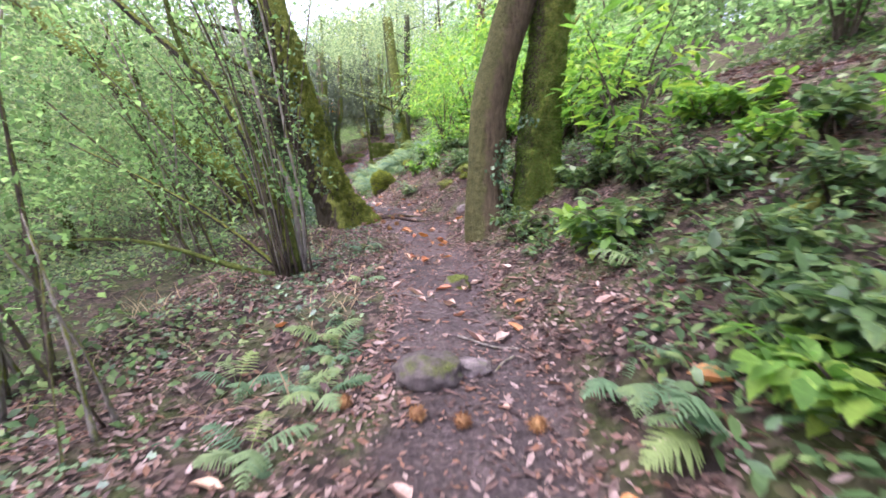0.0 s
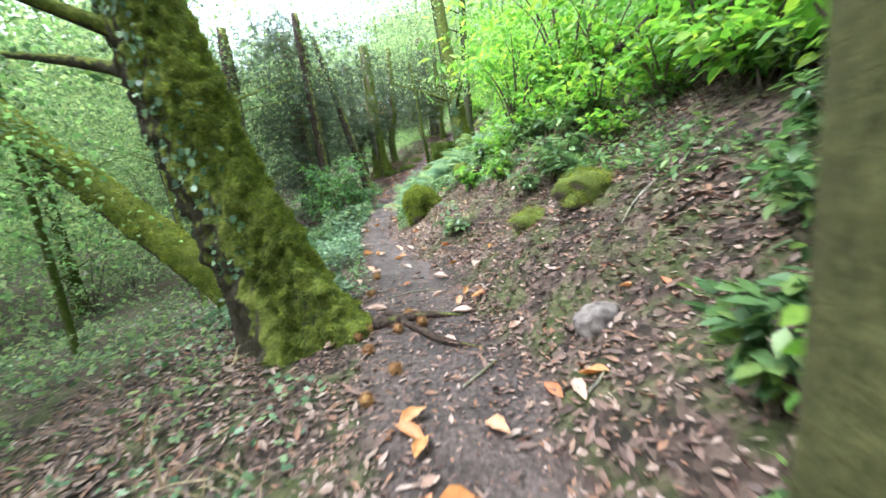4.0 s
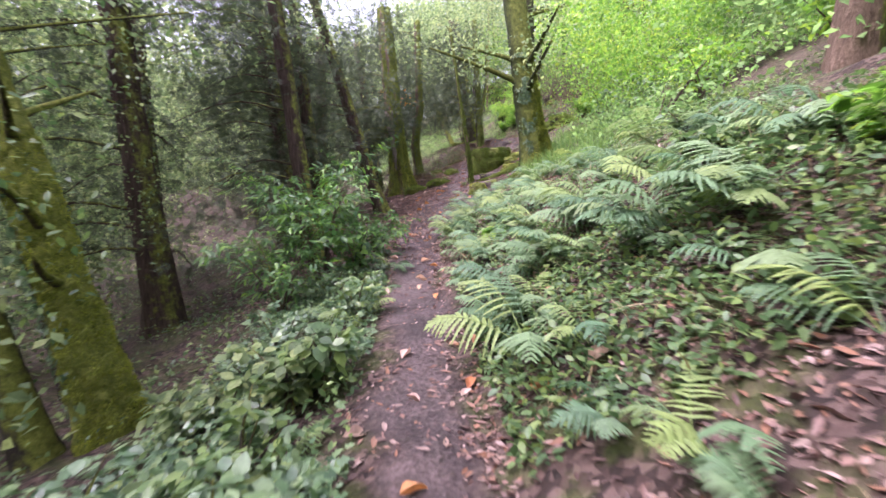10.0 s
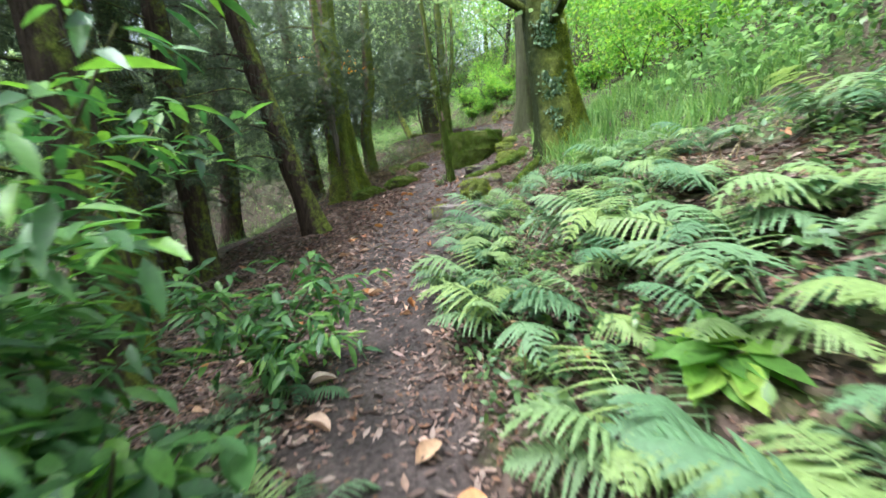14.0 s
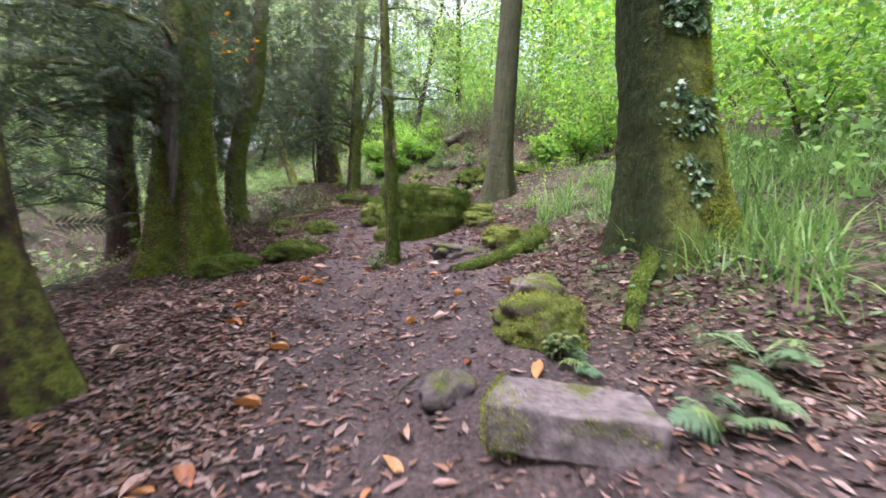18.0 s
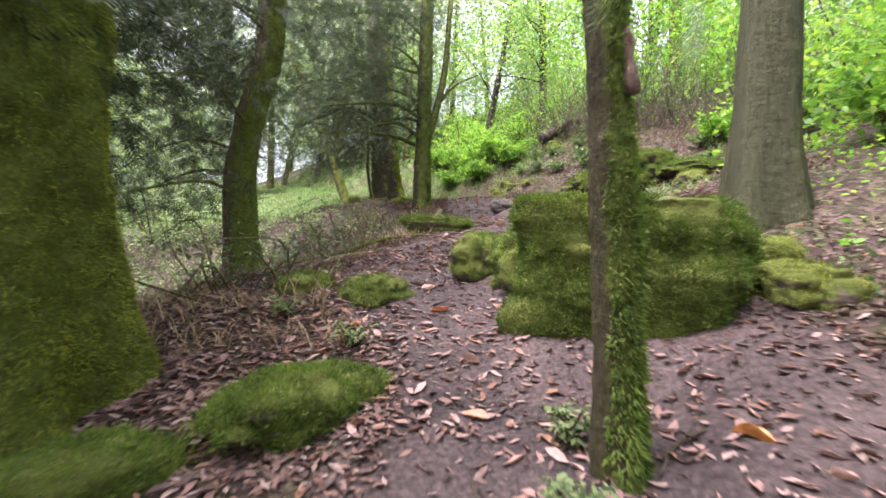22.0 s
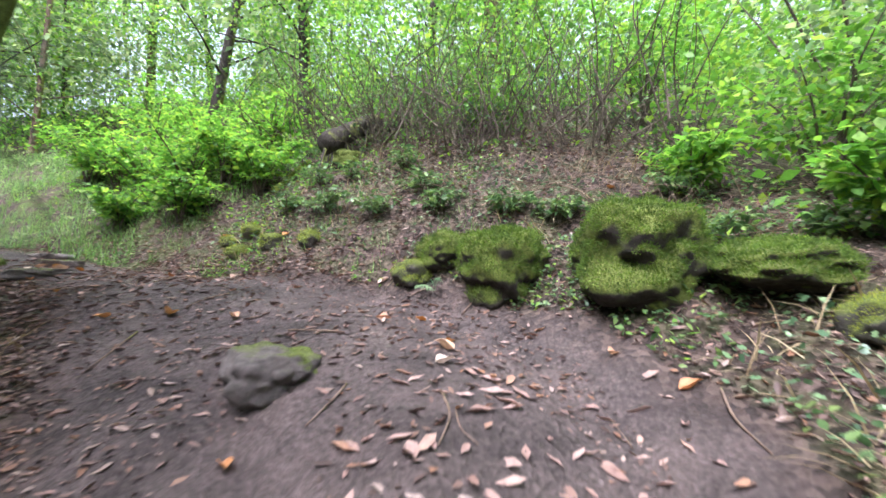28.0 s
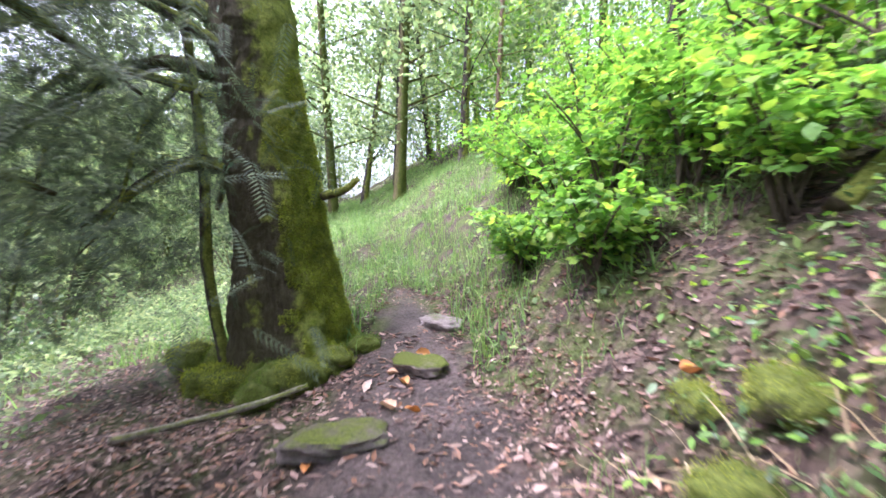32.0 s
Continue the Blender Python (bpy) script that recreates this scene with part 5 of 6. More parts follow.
rock(-3.3, 43.35, (0.3, 0.26, 0.22), "small stone under bright moss on the bank", STONE_MOSSY, 338, 0.35, fuzz=2 * 1800)
rock(-3.55, 43.15, (0.36, 0.3, 0.24), "small mossy stone on the bank", STONE_MOSSY, 339, 0.35, fuzz=2 * 1500)
rock(-6.75, 44.55, (0.5, 0.4, 0.34), "mossy root lump at the big tree's foot", STONE_MOSSY, 340, 0.3, fuzz=2 * 3000)
rock(-7.6, 44.4, (0.8, 0.5, 0.34), "mossy hummock at the big tree's foot", STONE_MOSSY, 341, 0.4, fuzz=2 * 3500)

for k, (x, y, sx) in enumerate([(-6.55, 44.78, 0.42), (-6.98, 44.5, 0.5), (-7.3, 44.7, 0.4), (-7.95, 44.75, 0.44), (-8.4, 44.75, 0.5), (-7.0, 44.2, 0.36), (-7.75, 44.3, 0.34), (-6.4, 45.15, 0.3)]):
    rock(x, y, (sx, sx * 0.8, sx * 0.75), "mossy knob of root at the big tree's foot", STONE_MOSSY, 370 + k, 0.3, 0, 50 * k, "mossy_root", fuzz=4000, fuzz_mat=(MOSS_SHOOT, MOSS_SHOOT_DARK)[k % 2], category="root", square=0.1)
rock(-1.5, 43.8, (0.9, 0.5, 0.5), "dark mass of soil and roots under the sawn log", STONE_UNDERCUT_SHADE, 380, 0.5, 0, 15, "root_mass", category="roots")

for k, (x, y, s) in enumerate([(-3.23, 42.63, 0.34), (-2.95, 41.9, 0.3), (-2.38, 40.34, 0.42), (-3.6, 43.6, 0.24), (-1.5, 36.6, 0.5)]):
    rock(x, y, (s, s * 0.85, s * 0.75), "small dark stone capped with moss at the foot of the bank", STONE_WET, 350 + k, 0.38, 0, 40 * k, fuzz=2500, lump=0.35)


# ---- fallen logs, roots, sticks ----
def log(points, radius, label, mat=DEAD_WOOD, name="fallen_log", seed=1, category="log", lump=0.2, end=0.8, fuzz=0):
    pts = [(x, y, gz(x, y) + up) for x, y, up in points]
    base = np.array(pts[0])
    thing = empty(name, *base)
    line = bend(np.array(pts) - base, 18)
    tube("log" if category == "log" else "wood", line, np.linspace(radius, radius * end, 18), mat, thing, 14, lump * radius, 0.25, seed)
    if fuzz:
        radii = np.linspace(radius, radius * end, 18)
        v, q, _ = sweep(line, radii, 14, lump * radius, 0.25, seed, 0.0, False)
        out = v - np.repeat(line, 14, 0)
        out /= np.linalg.norm(out, axis=1)[:, None]
        moss_fuzz(thing, v, q, out, fuzz, seed, (0, 0, 1), 0.0, 50, MOSS_SHOOT_DARK)
    return tagged(thing, label=label, category=category)


log([(-2.0, 43.75, 0.56), (-0.85, 43.95, 0.4), (0.7, 44.5, 0.15)], 0.2, "sawn log jutting from the bank above the path", bark_material("weathered_log_bark", (0.018, 0.015, 0.012), (0.085, 0.07, 0.058), 0.34), seed=1)
for k, (ax, ay) in enumerate([(-2.0, 43.7), (-1.8, 43.8), (-1.6, 43.75), (-1.4, 43.85), (-1.1, 43.8), (-1.9, 43.9), (-0.8, 43.9)]):
    log([(ax, ay, 0.5), (ax - 0.15 + 0.08 * (k % 3), ay - 0.15, 0.3), (ax - 0.3 + 0.1 * (k % 4), ay - 0.3, 0.02)], 0.03, "dark root hanging under the sawn log", BARK_DARK, "root", 20 + k, "root", end=0.4)
log([(-6.25, 39.0, 0.08), (-5.85, 39.6, 0.12), (-5.7, 40.0, 0.1)], 0.085, "short bare length of dead wood by the forked tree", DEAD_WOOD, "dead_branch", 2, "branch")
log([(-7.9, 35.4, 0.02), (-7.45, 35.7, 0.07), (-7.1, 36.4, 0.03)], 0.04, "long bare pole lying beside the trail", DEAD_WOOD, "dead_branch", 3, "branch")
log([(-7.6, 36.5, 0.05), (-6.9, 36.75, 0.1), (-6.2, 37.3, 0.03)], 0.035, "mossy pole lying in the dry grass", BARK_GREEN, "dead_branch", 4, "branch")
log([(-4.95, 29.35, 0.01), (-4.3, 29.65, 0.06), (-3.75, 30.0, 0.1), (-3.35, 30.35, 0.04)], 0.05, "thick mossy root rising out of the trail", BARK_DEEP, "root", 5, "root", lump=0.5, end=3.0, fuzz=5000)
log([(-3.2, 28.1, 0.14), (-3.62, 27.79, 0.07), (-4.03, 27.36, 0.02)], 0.085, "mossy root running down from the beech", BARK_MOSS, "root", 6, "root", lump=0.35, end=0.5, fuzz=4000)
log([(-1.3, 8.6, 0.04), (-0.9, 8.75, 0.035), (-0.55, 8.8, -0.01)], 0.05, "dark bare root crossing the trail", BARK_YEW, "root", 7, "root", end=0.4)
log([(-1.25, 8.85, 0.02), (-0.7, 8.35, 0.03), (-0.35, 8.25, -0.01)], 0.035, "thin dark root in the trail", BARK_YEW, "root", 8, "root", end=0.4)
log([(-1.3, 14.1, 0.22), (-0.9, 13.9, 0.14), (-0.5, 13.8, 0.03)], 0.05, "dark rotting log end on the bank above the boulder", BARK_YEW, seed=9, lump=0.45)
log([(1.3, 11.6, 0.75), (2.3, 12.0, 0.9), (3.6, 12.6, 1.0)], 0.05, "long bare fallen trunk lying across the leafy bank", BARK_DARK, seed=10, lump=0.4)
log([(2.0, 2.68, 0.04), (2.53, 2.76, 0.09), (3.0, 2.82, 0.05)], 0.06, "mossy fallen branch leaning out of the bank", BARK_MOSS, "mossy_branch", 11, "branch")
log([(-7.4, 43.2, 0.05), (-6.9, 43.9, 0.12), (-6.5, 44.3, 0.1)], 0.03, "pale dead stick leaning on the mossy roots", BARK_PALE, "stick", 13, "stick")
log([(-2.75, 44.3, 0.04), (-2.4, 44.5, 0.05), (-1.9, 44.7, 0.04)], 0.06, "mossy dark log under the bank bushes", BARK_MOSS, seed=14)
log([(-7.75, 44.62, 0.05), (-8.02, 44.65, 1.2), (-8.1, 44.7, 2.6), (-8.5, 44.75, 5.2)], 0.06, "thick dark ivy stem climbing the big tree", BARK_DARK, "ivy_stem", 15, "ivy")


twig = empty("beech_bough", -9.2, 33.6, gz(-9.2, 33.6))
line = bend([(-2.2, 0.5, 4.6), (-0.8, 0.1, 4.4), (0.9, -0.4, 3.75)], 12)
tube("limb", line, np.linspace(0.03, 0.008, 12), BARK_DARK, twig, 6)
v, f = clumps_at(line[3:], 7, (0.7, 0.7, 0.3), 0.11, LEAF_OVAL, 977)
mesh_object("foliage", v, f, LEAF_AUTUMN, twig)
tagged(twig, label="beech bough with orange autumn leaves hanging from the yews", category="branch")


g = np.random.default_rng(131)
for k in range(70):
    y = [g.uniform(0.5, 14), g.uniform(24, 36), g.uniform(36, 45)][k % 3]
    x = float(along(TRAIL_Y, TRAIL_X, y)) + g.normal(0.1, 1.0)
    a, ln = g.random() * 6.283, g.uniform(0.15, 0.55)
    dx, dy = math.cos(a) * ln, math.sin(a) * ln
    log([(x, y, 0.012), (x + 0.5 * dx + g.normal() * 0.03, y + 0.5 * dy + g.normal() * 0.03, 0.02), (x + dx, y + dy, 0.01)], g.uniform(0.004, 0.011), "thin dry stick lying among fallen leaves", (BARK_PALE, TWIG, DEAD_WOOD)[k % 3], "stick", 140 + k, "stick", end=0.5)


# ---- ferns ----
def frond_mesh(length, pairs, droop, rise, seed):
    """A fern frond: an arching stalk with pairs of toothed side leaves, widest low down, with gaps between."""
    g = np.random.default_rng(seed)
    t = np.linspace(0, 1, pairs + 5)
    y = length * (0.95 * t - 0.14 * t**3)
    z = length * (rise * t - droop * t**2)
    sv, sq, _ = sweep(np.stack([0 * y, y, z], 1), np.linspace(0.007, 0.002, len(t)), 4, closed=False)
    pieces = [(sv, np.concatenate([sq[:, [0, 1, 2]], sq[:, [0, 2, 3]]]))]
    gap = length * 0.85 / pairs
    for k in range(4, pairs + 4):
        u = (k - 4) / pairs
        ln = length * (0.31 * (1 - u) ** 0.8 * min(1.0, 0.6 + 2.0 * u) + 0.025)
        for s in (-1, 1):
            n = 2 * max(3, int(ln / (gap * 0.55))) + 1
            w = np.linspace(0, 1, n)
            a = s * (1.25 - 0.5 * u) + g.normal() * 0.08
            d = np.array([math.sin(a), math.cos(a), -0.1 + g.normal() * 0.1])
            d /= np.linalg.norm(d)
            across = np.cross(d, (0.0, 0.0, 1.0))
            mid = np.array([0, y[k], z[k]]) + d * (w * ln)[:, None] + np.stack([0 * w, 0 * w, -0.28 * ln * w**2], 1)
            half = gap * 0.46 * (1 - w) ** 0.55 * np.where(np.arange(n) % 2, 1.0, 0.5) + 0.0015
            lip = np.stack([0 * w, 0 * w, -0.25 * half], 1)
            v = np.stack([mid - across * half[:, None] + lip, mid, mid + across * half[:, None] + lip], 1).reshape(-1, 3)
            i = 3 * np.arange(n - 1)[:, None]
            f = np.concatenate([i + q for q in ((0, 1, 4), (0, 4, 3), (1, 2, 5), (1, 5, 4))])
            pieces.append((v, f))
    v, f = joined(pieces)
    return mesh_object("frond", v, f, FERN_LEAF, smooth=False)


FRONDS = [frond_mesh(1.0, 15, 0.85, 1.15, 401), frond_mesh(1.0, 14, 1.2, 1.4, 402), frond_mesh(1.0, 16, 0.75, 0.95, 403)]


def fern(x, y, size, fronds, label, seed, lift=0.0):
    g = np.random.default_rng(seed)
    thing = empty("fern", x, y, gz(x, y) - 0.02 + lift)
    for k in range(fronds):
        ob = new("frond", FRONDS[int(g.integers(3))].data)
        ob.parent = thing
        s = size * g.uniform(0.7, 1.15)
        ob.matrix_basis = pose(0, 0, 0, g.uniform(-14, 16), g.normal() * 14, 360 * k / fronds + g.uniform(-22, 22) if beside(x, y) < 0.3 else g.uniform(-35, 215)) @ Matrix.Diagonal((s, s, s, 1))
    return tagged(thing, label=label, category="fern", group="ferns along the trail")


FERNS = [
    (1.06, 1.5, 0.42, 6), (1.5, 3.05, 0.42, 3), (-0.95, 3.2, 0.42, 6), (-1.5, 2.8, 0.4, 6), (-1.0, 1.9, 0.45, 6), (-1.2, 6.2, 0.4, 5),
    (1.7, 4.6, 0.4, 4), (-1.6, 15.4, 0.55, 5), (-2.3, 15.3, 0.5, 6), (-2.6, 16.4, 0.55, 6), (-2.9, 17.3, 0.55, 7), (-3.3, 17.5, 0.5, 7), (-3.5, 18.4, 0.6, 7),
    (-2.7, 18.6, 0.7, 7), (-3.5, 19.4, 0.62, 7), (-2.9, 20.0, 0.8, 7), (-2.2, 19.4, 0.75, 6), (-3.75, 20.5, 0.6, 7), (-3.2, 21.1, 0.85, 8), (-3.9, 21.6, 0.65, 7),
    (-2.6, 21.5, 0.8, 7), (-4.35, 22.3, 0.6, 7), (-3.5, 22.6, 0.85, 7), (-4.4, 23.3, 0.65, 8), (-4.5, 24.2, 0.55, 7), (-3.9, 23.9, 0.6, 6), (-4.2, 25.0, 0.42, 6), (-3.6, 25.2, 0.6, 6),
    (-4.35, 26.2, 0.4, 6), (-4.55, 27.0, 0.3, 6), (-1.9, 22.6, 0.8, 6), (-1.6, 20.8, 0.8, 6), (-2.4, 24.2, 0.7, 6), (-2.0, 17.2, 0.6, 6), (-1.7, 16.2, 0.6, 5),
    (-4.75, 17.0, 0.55, 6), (-5.0, 16.2, 0.5, 6), (-4.5, 15.6, 0.5, 6), (-5.1, 18.2, 0.55, 7), (-5.3, 19.2, 0.55, 7), (-5.6, 18.6, 0.5, 6), (-5.4, 20.4, 0.6, 7), (-6.0, 20.2, 0.5, 6),
    (-5.9, 21.6, 0.5, 6), (-3.6, 12.2, 0.45, 5), (-4.4, 13.4, 0.5, 6), (-4.1, 14.4, 0.45, 6), (-2.28, 40.02, 0.3, 5), (-1.2, 12.9, 0.35, 5), (-2.2, 14.9, 0.42, 6), (-2.55, 15.6, 0.42, 6),
]
g = np.random.default_rng(61)
FERNS += [(-4.8, 22.9, 0.6, 8), (-4.4, 21.9, 0.6, 8), (-4.2, 21.2, 0.5, 7), (-3.95, 20.85, 0.36, 6), (-3.85, 19.3, 0.5, 7), (-3.5, 18.3, 0.45, 7), (-3.2, 17.6, 0.4, 6), (-0.78, 2.9, 0.34, 7), (-0.72, 2.35, 0.36, 7), (-0.95, 2.6, 0.32, 6), (-0.9, 4.6, 0.34, 6), (0.95, 1.95, 0.34, 7), (1.2, 1.85, 0.3, 6), (-4.05, 26.15, 0.42, 5), (-3.75, 26.5, 0.5, 5)]
for k in range(64):
    y, d = g.uniform(16.6, 25.0), g.uniform(0.85, 3.8)
    FERNS.append((float(along(TRAIL_Y, TRAIL_X, y)) + d, y, g.uniform(0.55, 0.95), 5))
for k in range(22):
    y, d = g.uniform(10.5, 22.0), g.uniform(-2.4, -0.65)
    FERNS.append((float(along(TRAIL_Y, TRAIL_X, y)) + d, y, g.uniform(0.35, 0.55), 6))
for k, (x, y, size, n) in enumerate(FERNS):
    fern(x, y, size, n, "green fern with arching feathery fronds on the bank" if beside(x, y) > 0 else "grey-green fern with arching fronds beside the trail", 420 + k)
for ob in FRONDS:
    bpy.data.objects.remove(ob)


# ---- shrubs and saplings ----
def shrub(x, y, height, width, label, leaf, shape, size, seed, stems=6, rows=9, per=3, bark=TWIG, name="shrub", lean=(0, 0), tilt=0.4):
    """A shrub: arching stems with leaves set along their twigs."""
    g = np.random.default_rng(seed)
    thing = empty(name, x, y, gz(x, y) - 0.03)
    pos, yaw, pitch = [], [], []
    for k in range(stems):
        a = 6.283 * k / stems + g.normal() * 0.4
        ww, hh = width * g.uniform(0.25, 0.6), height * g.uniform(0.65, 1.05)
        tip = np.array([math.cos(a) * ww + lean[0], math.sin(a) * ww + lean[1], hh])
        line = bend([(g.normal() * 0.04, g.normal() * 0.04, 0), tip * (0.4, 0.4, 0.62), tip], 10)
        tube("stem", line, np.linspace(0.014 + 0.006 * height, 0.004, 10), bark, thing, 6)
        for j in range(3, 10):
            for q in range(rows // 3):
                b = g.random() * 6.283
                ln = width * 0.28 * g.uniform(0.4, 1.1)
                d = np.array([math.cos(b), math.sin(b), g.normal() * 0.3])
                for s in np.linspace(0.3, 1, per * 2):
                    pos.append(line[j] + d * ln * s)
                    yaw.append(math.atan2(-d[0], d[1]) + g.choice((-1, 1)) * g.uniform(0.3, 1.1))
                    pitch.append(g.normal() * tilt - 0.12)
    n = len(pos)
    v, f = scatter(shape, np.array(pos), turns(np.array(yaw), np.array(pitch), g.normal(0, 0.35, n)), size * g.uniform(0.6, 1.2, n))
    mesh_object("foliage", v, f, leaf, thing)
    return tagged(thing, label=label, category="bush")


shrub(-6.75, 20.4, 2.4, 2.2, "glossy dark laurel bush with bright new shoots", LEAF_LAUREL, LEAF_LONG, 0.17, 501, 9, 12, 4, name="laurel")
shrub(-6.9, 19.3, 1.6, 1.8, "low spreading glossy laurel", LEAF_LAUREL, LEAF_LONG, 0.16, 502, 8, 9, 3, name="laurel")
shrub(-6.15, 21.7, 0.95, 1.2, "low glossy laurel beside the trail", LEAF_LAUREL, LEAF_LONG, 0.15, 503, 7, 9, 3, name="laurel")
shrub(-5.95, 20.15, 0.95, 0.85, "glossy laurel with large broad leaves beside the trail", LEAF_LAUREL, LEAF_OVAL, 0.17, 506, 6, 6, 2, name="laurel")
shrub(-3.55, 20.85, 0.2, 0.3, "rosette of large fresh green oval leaves", LEAF_BRIGHT, LEAF_OVAL, 0.25, 507, 4, 3, 1, name="seedling", tilt=0.25)
shrub(-3.9, 11.1, 1.0, 1.0, "young laurel with broad pale leaves", LEAF_LAUREL, LEAF_LONG, 0.15, 504, 5, 6, 3, name="laurel")
shrub(-4.5, 12.0, 1.2, 1.2, "young laurel with broad pale leaves", LEAF_LAUREL, LEAF_LONG, 0.16, 505, 5, 6, 3, name="laurel")
for k, (x, y, h, w) in enumerate([(1.3, 12.6, 1.5, 1.5), (2.2, 11.5, 1.7, 1.8), (0.3, 14.1, 1.9, 1.8), (2.1, 10.7, 1.2, 1.3), (2.6, 9.2, 1.4, 1.5), (-0.1, 15.4, 1.9, 1.6), (2.9, 10.0, 1.8, 1.8), (0.8, 13.2, 1.2, 1.2)]):
    shrub(x, y, h, w, "young chestnut shoots with bright sunlit yellow-green leaves", LEAF_BRIGHT, LEAF_OVAL, 0.16, 510 + k, 6, 6, 3, name="chestnut_sapling")
for k, (x, y, h) in enumerate([(1.0, 11.3, 0.8), (0.7, 12.1, 0.7), (1.5, 10.5, 0.8), (0.3, 12.9, 0.7), (1.6, 11.9, 0.9), (0.9, 13.0, 0.9), (1.9, 9.7, 0.8), (-0.1, 13.6, 0.7)]):
    shrub(x, y, h, 1.0, "leafy green undergrowth on the shaded bank", LEAF_BRIGHT, LEAF_OVAL, 0.13, 760 + k, 7, 6, 2, name="undergrowth_shrub")
for k, (x, y, h, w) in enumerate([(-4.4, 46.9, 1.4, 1.7), (-3.9, 46.0, 1.5, 1.6), (-4.9, 48.2, 1.5, 1.8), (-3.3, 45.4, 1.3, 1.4), (-3.4, 46.9, 1.8, 1.8), (-2.4, 45.9, 1.6, 1.6), (-4.1, 45.1, 0.9, 1.1), (-4.9, 46.3, 0.8, 1.1), (-2.9, 44.6, 1.2, 1.3), (-5.4, 49.0, 1.2, 1.6), (-4.2, 49.2, 1.9, 2.0)]):
    shrub(x, y, h, w, "bright green bramble bush beside the path", LEAF_BRIGHT, LEAF_WIDE, 0.095, 530 + k, 9, 12, 3, name="bramble")
for k, (x, y, h, w) in enumerate([(-0.2, 36.6, 0.9, 0.9), (0.3, 38.3, 0.8, 0.9), (0.6, 34.8, 1.6, 1.8), (1.2, 37.2, 1.9, 2.0), (-0.6, 34.2, 1.0, 1.2), (1.9, 39.6, 2.2, 2.2), (-0.1, 31.6, 1.5, 1.8), (0.6, 29.6, 1.6, 2.0), (1.7, 33.0, 2.0, 2.2), (2.3, 36.0, 2.2, 2.4), (0.2, 41.6, 1.0, 1.2), (1.4, 42.6, 2.0, 2.0), (1.4, 27.0, 1.6, 1.8), (0.9, 24.4, 1.3, 1.6), (2.0, 21.8, 1.6, 1.8)]):
    shrub(x, y, h, w, "bright green leafy shrub on the bank", LEAF_BRIGHT, LEAF_OVAL, 0.13, 550 + k, 8, 9, 3, tilt=0.5)
for k, (x, y) in enumerate([(1.9, 2.3), (1.55, 1.6), (2.2, 3.4), (2.0, 4.3), (2.5, 2.7), (1.7, 5.2), (1.3, 7.6), (1.7, 8.2), (2.4, 6.6), (2.8, 4.8), (0.9, 11.4), (0.3, 12.6), (-0.3, 13.3), (0.5, 10.6), (-1.0, 15.5), (-0.8, 16.6), (-1.4, 18.0), (-1.0, 19.5), (-0.6, 13.9)]):
    shrub(x, y, 0.45, 0.55, "young broad-leaved plant on the leaf-strewn bank", LEAF_MID if k % 3 or k < 9 else LEAF_BRIGHT, LEAF_OVAL, 0.12, 580 + k, 5, 6, 2, name="seedling")
for k, (x, y, h, w) in enumerate([(4.6, 5.2, 1.4, 1.6), (3.6, 8.8, 1.6, 1.8), (4.2, 10.6, 2.0, 2.2), (3.4, 13.6, 2.0, 2.2), (1.8, 15.6, 1.8, 2.0), (2.4, 17.6, 2.0, 2.2), (0.6, 17.6, 1.5, 1.8), (5.0, 2.0, 1.6, 1.8)]):
    shrub(x, y, h, w, "leafy green shrub up on the bank", LEAF_HAZEL, LEAF_OVAL, 0.13, 610 + k, 8, 9, 3)
for k, (x, y, h) in enumerate([(2.0, 8.6, 0.9), (2.5, 8.0, 1.1), (1.8, 9.4, 0.8), (2.9, 8.9, 1.2), (2.4, 9.7, 1.1), (3.3, 9.6, 1.3)]):
    shrub(x, y, h, 1.1, "chestnut shoot with broad fresh green leaves", LEAF_BRIGHT, LEAF_OVAL, 0.17, 790 + k, 5, 6, 2, name="chestnut_sapling")
for k, (x, y) in enumerate([(-2.6, 42.3), (-2.2, 41.5), (-1.8, 42.9), (-2.9, 43.0), (-1.7, 40.7), (-1.2, 39.9), (-1.5, 41.3), (-0.6, 38.9), (-0.4, 37.8), (-0.9, 39.4), (-1.3, 42.1), (-2.3, 43.2), (0.0, 38.4), (-0.2, 36.9)]):
    shrub(x, y, 0.36, 0.6, "low green plant growing through dead leaves on the bank", LEAF_MID, LEAF_OVAL, 0.09, 1010 + k, 5, 6, 2, name="bank_plant")
for k, (x, y, h) in enumerate([(-0.95, 11.3, 0.26), (0.25, 11.3, 0.45), (0.1, 10.9, 0.35), (0.6, 11.6, 0.5), (0.35, 10.6, 0.4), (-0.2, 12.0, 0.4)]):
    shrub(x, y, h, 0.5, "young chestnut seedling with large fresh leaves on the bank", LEAF_MID, LEAF_OVAL, 0.12, 770 + k, 4, 6, 1, name="seedling")
for k, (x, y) in enumerate([(-5.6, 31.7), (-5.3, 34.9), (-5.75, 31.25), (-4.7, 27.2), (-6.9, 33.0), (-7.6, 33.6)]):
    shrub(x, y, 0.22, 0.26, "small pale green seedling among fallen leaves", LEAF_FAR, LEAF_OVAL, 0.05, 660 + k, 4, 6, 2, name="seedling")
g = np.random.default_rng(88)
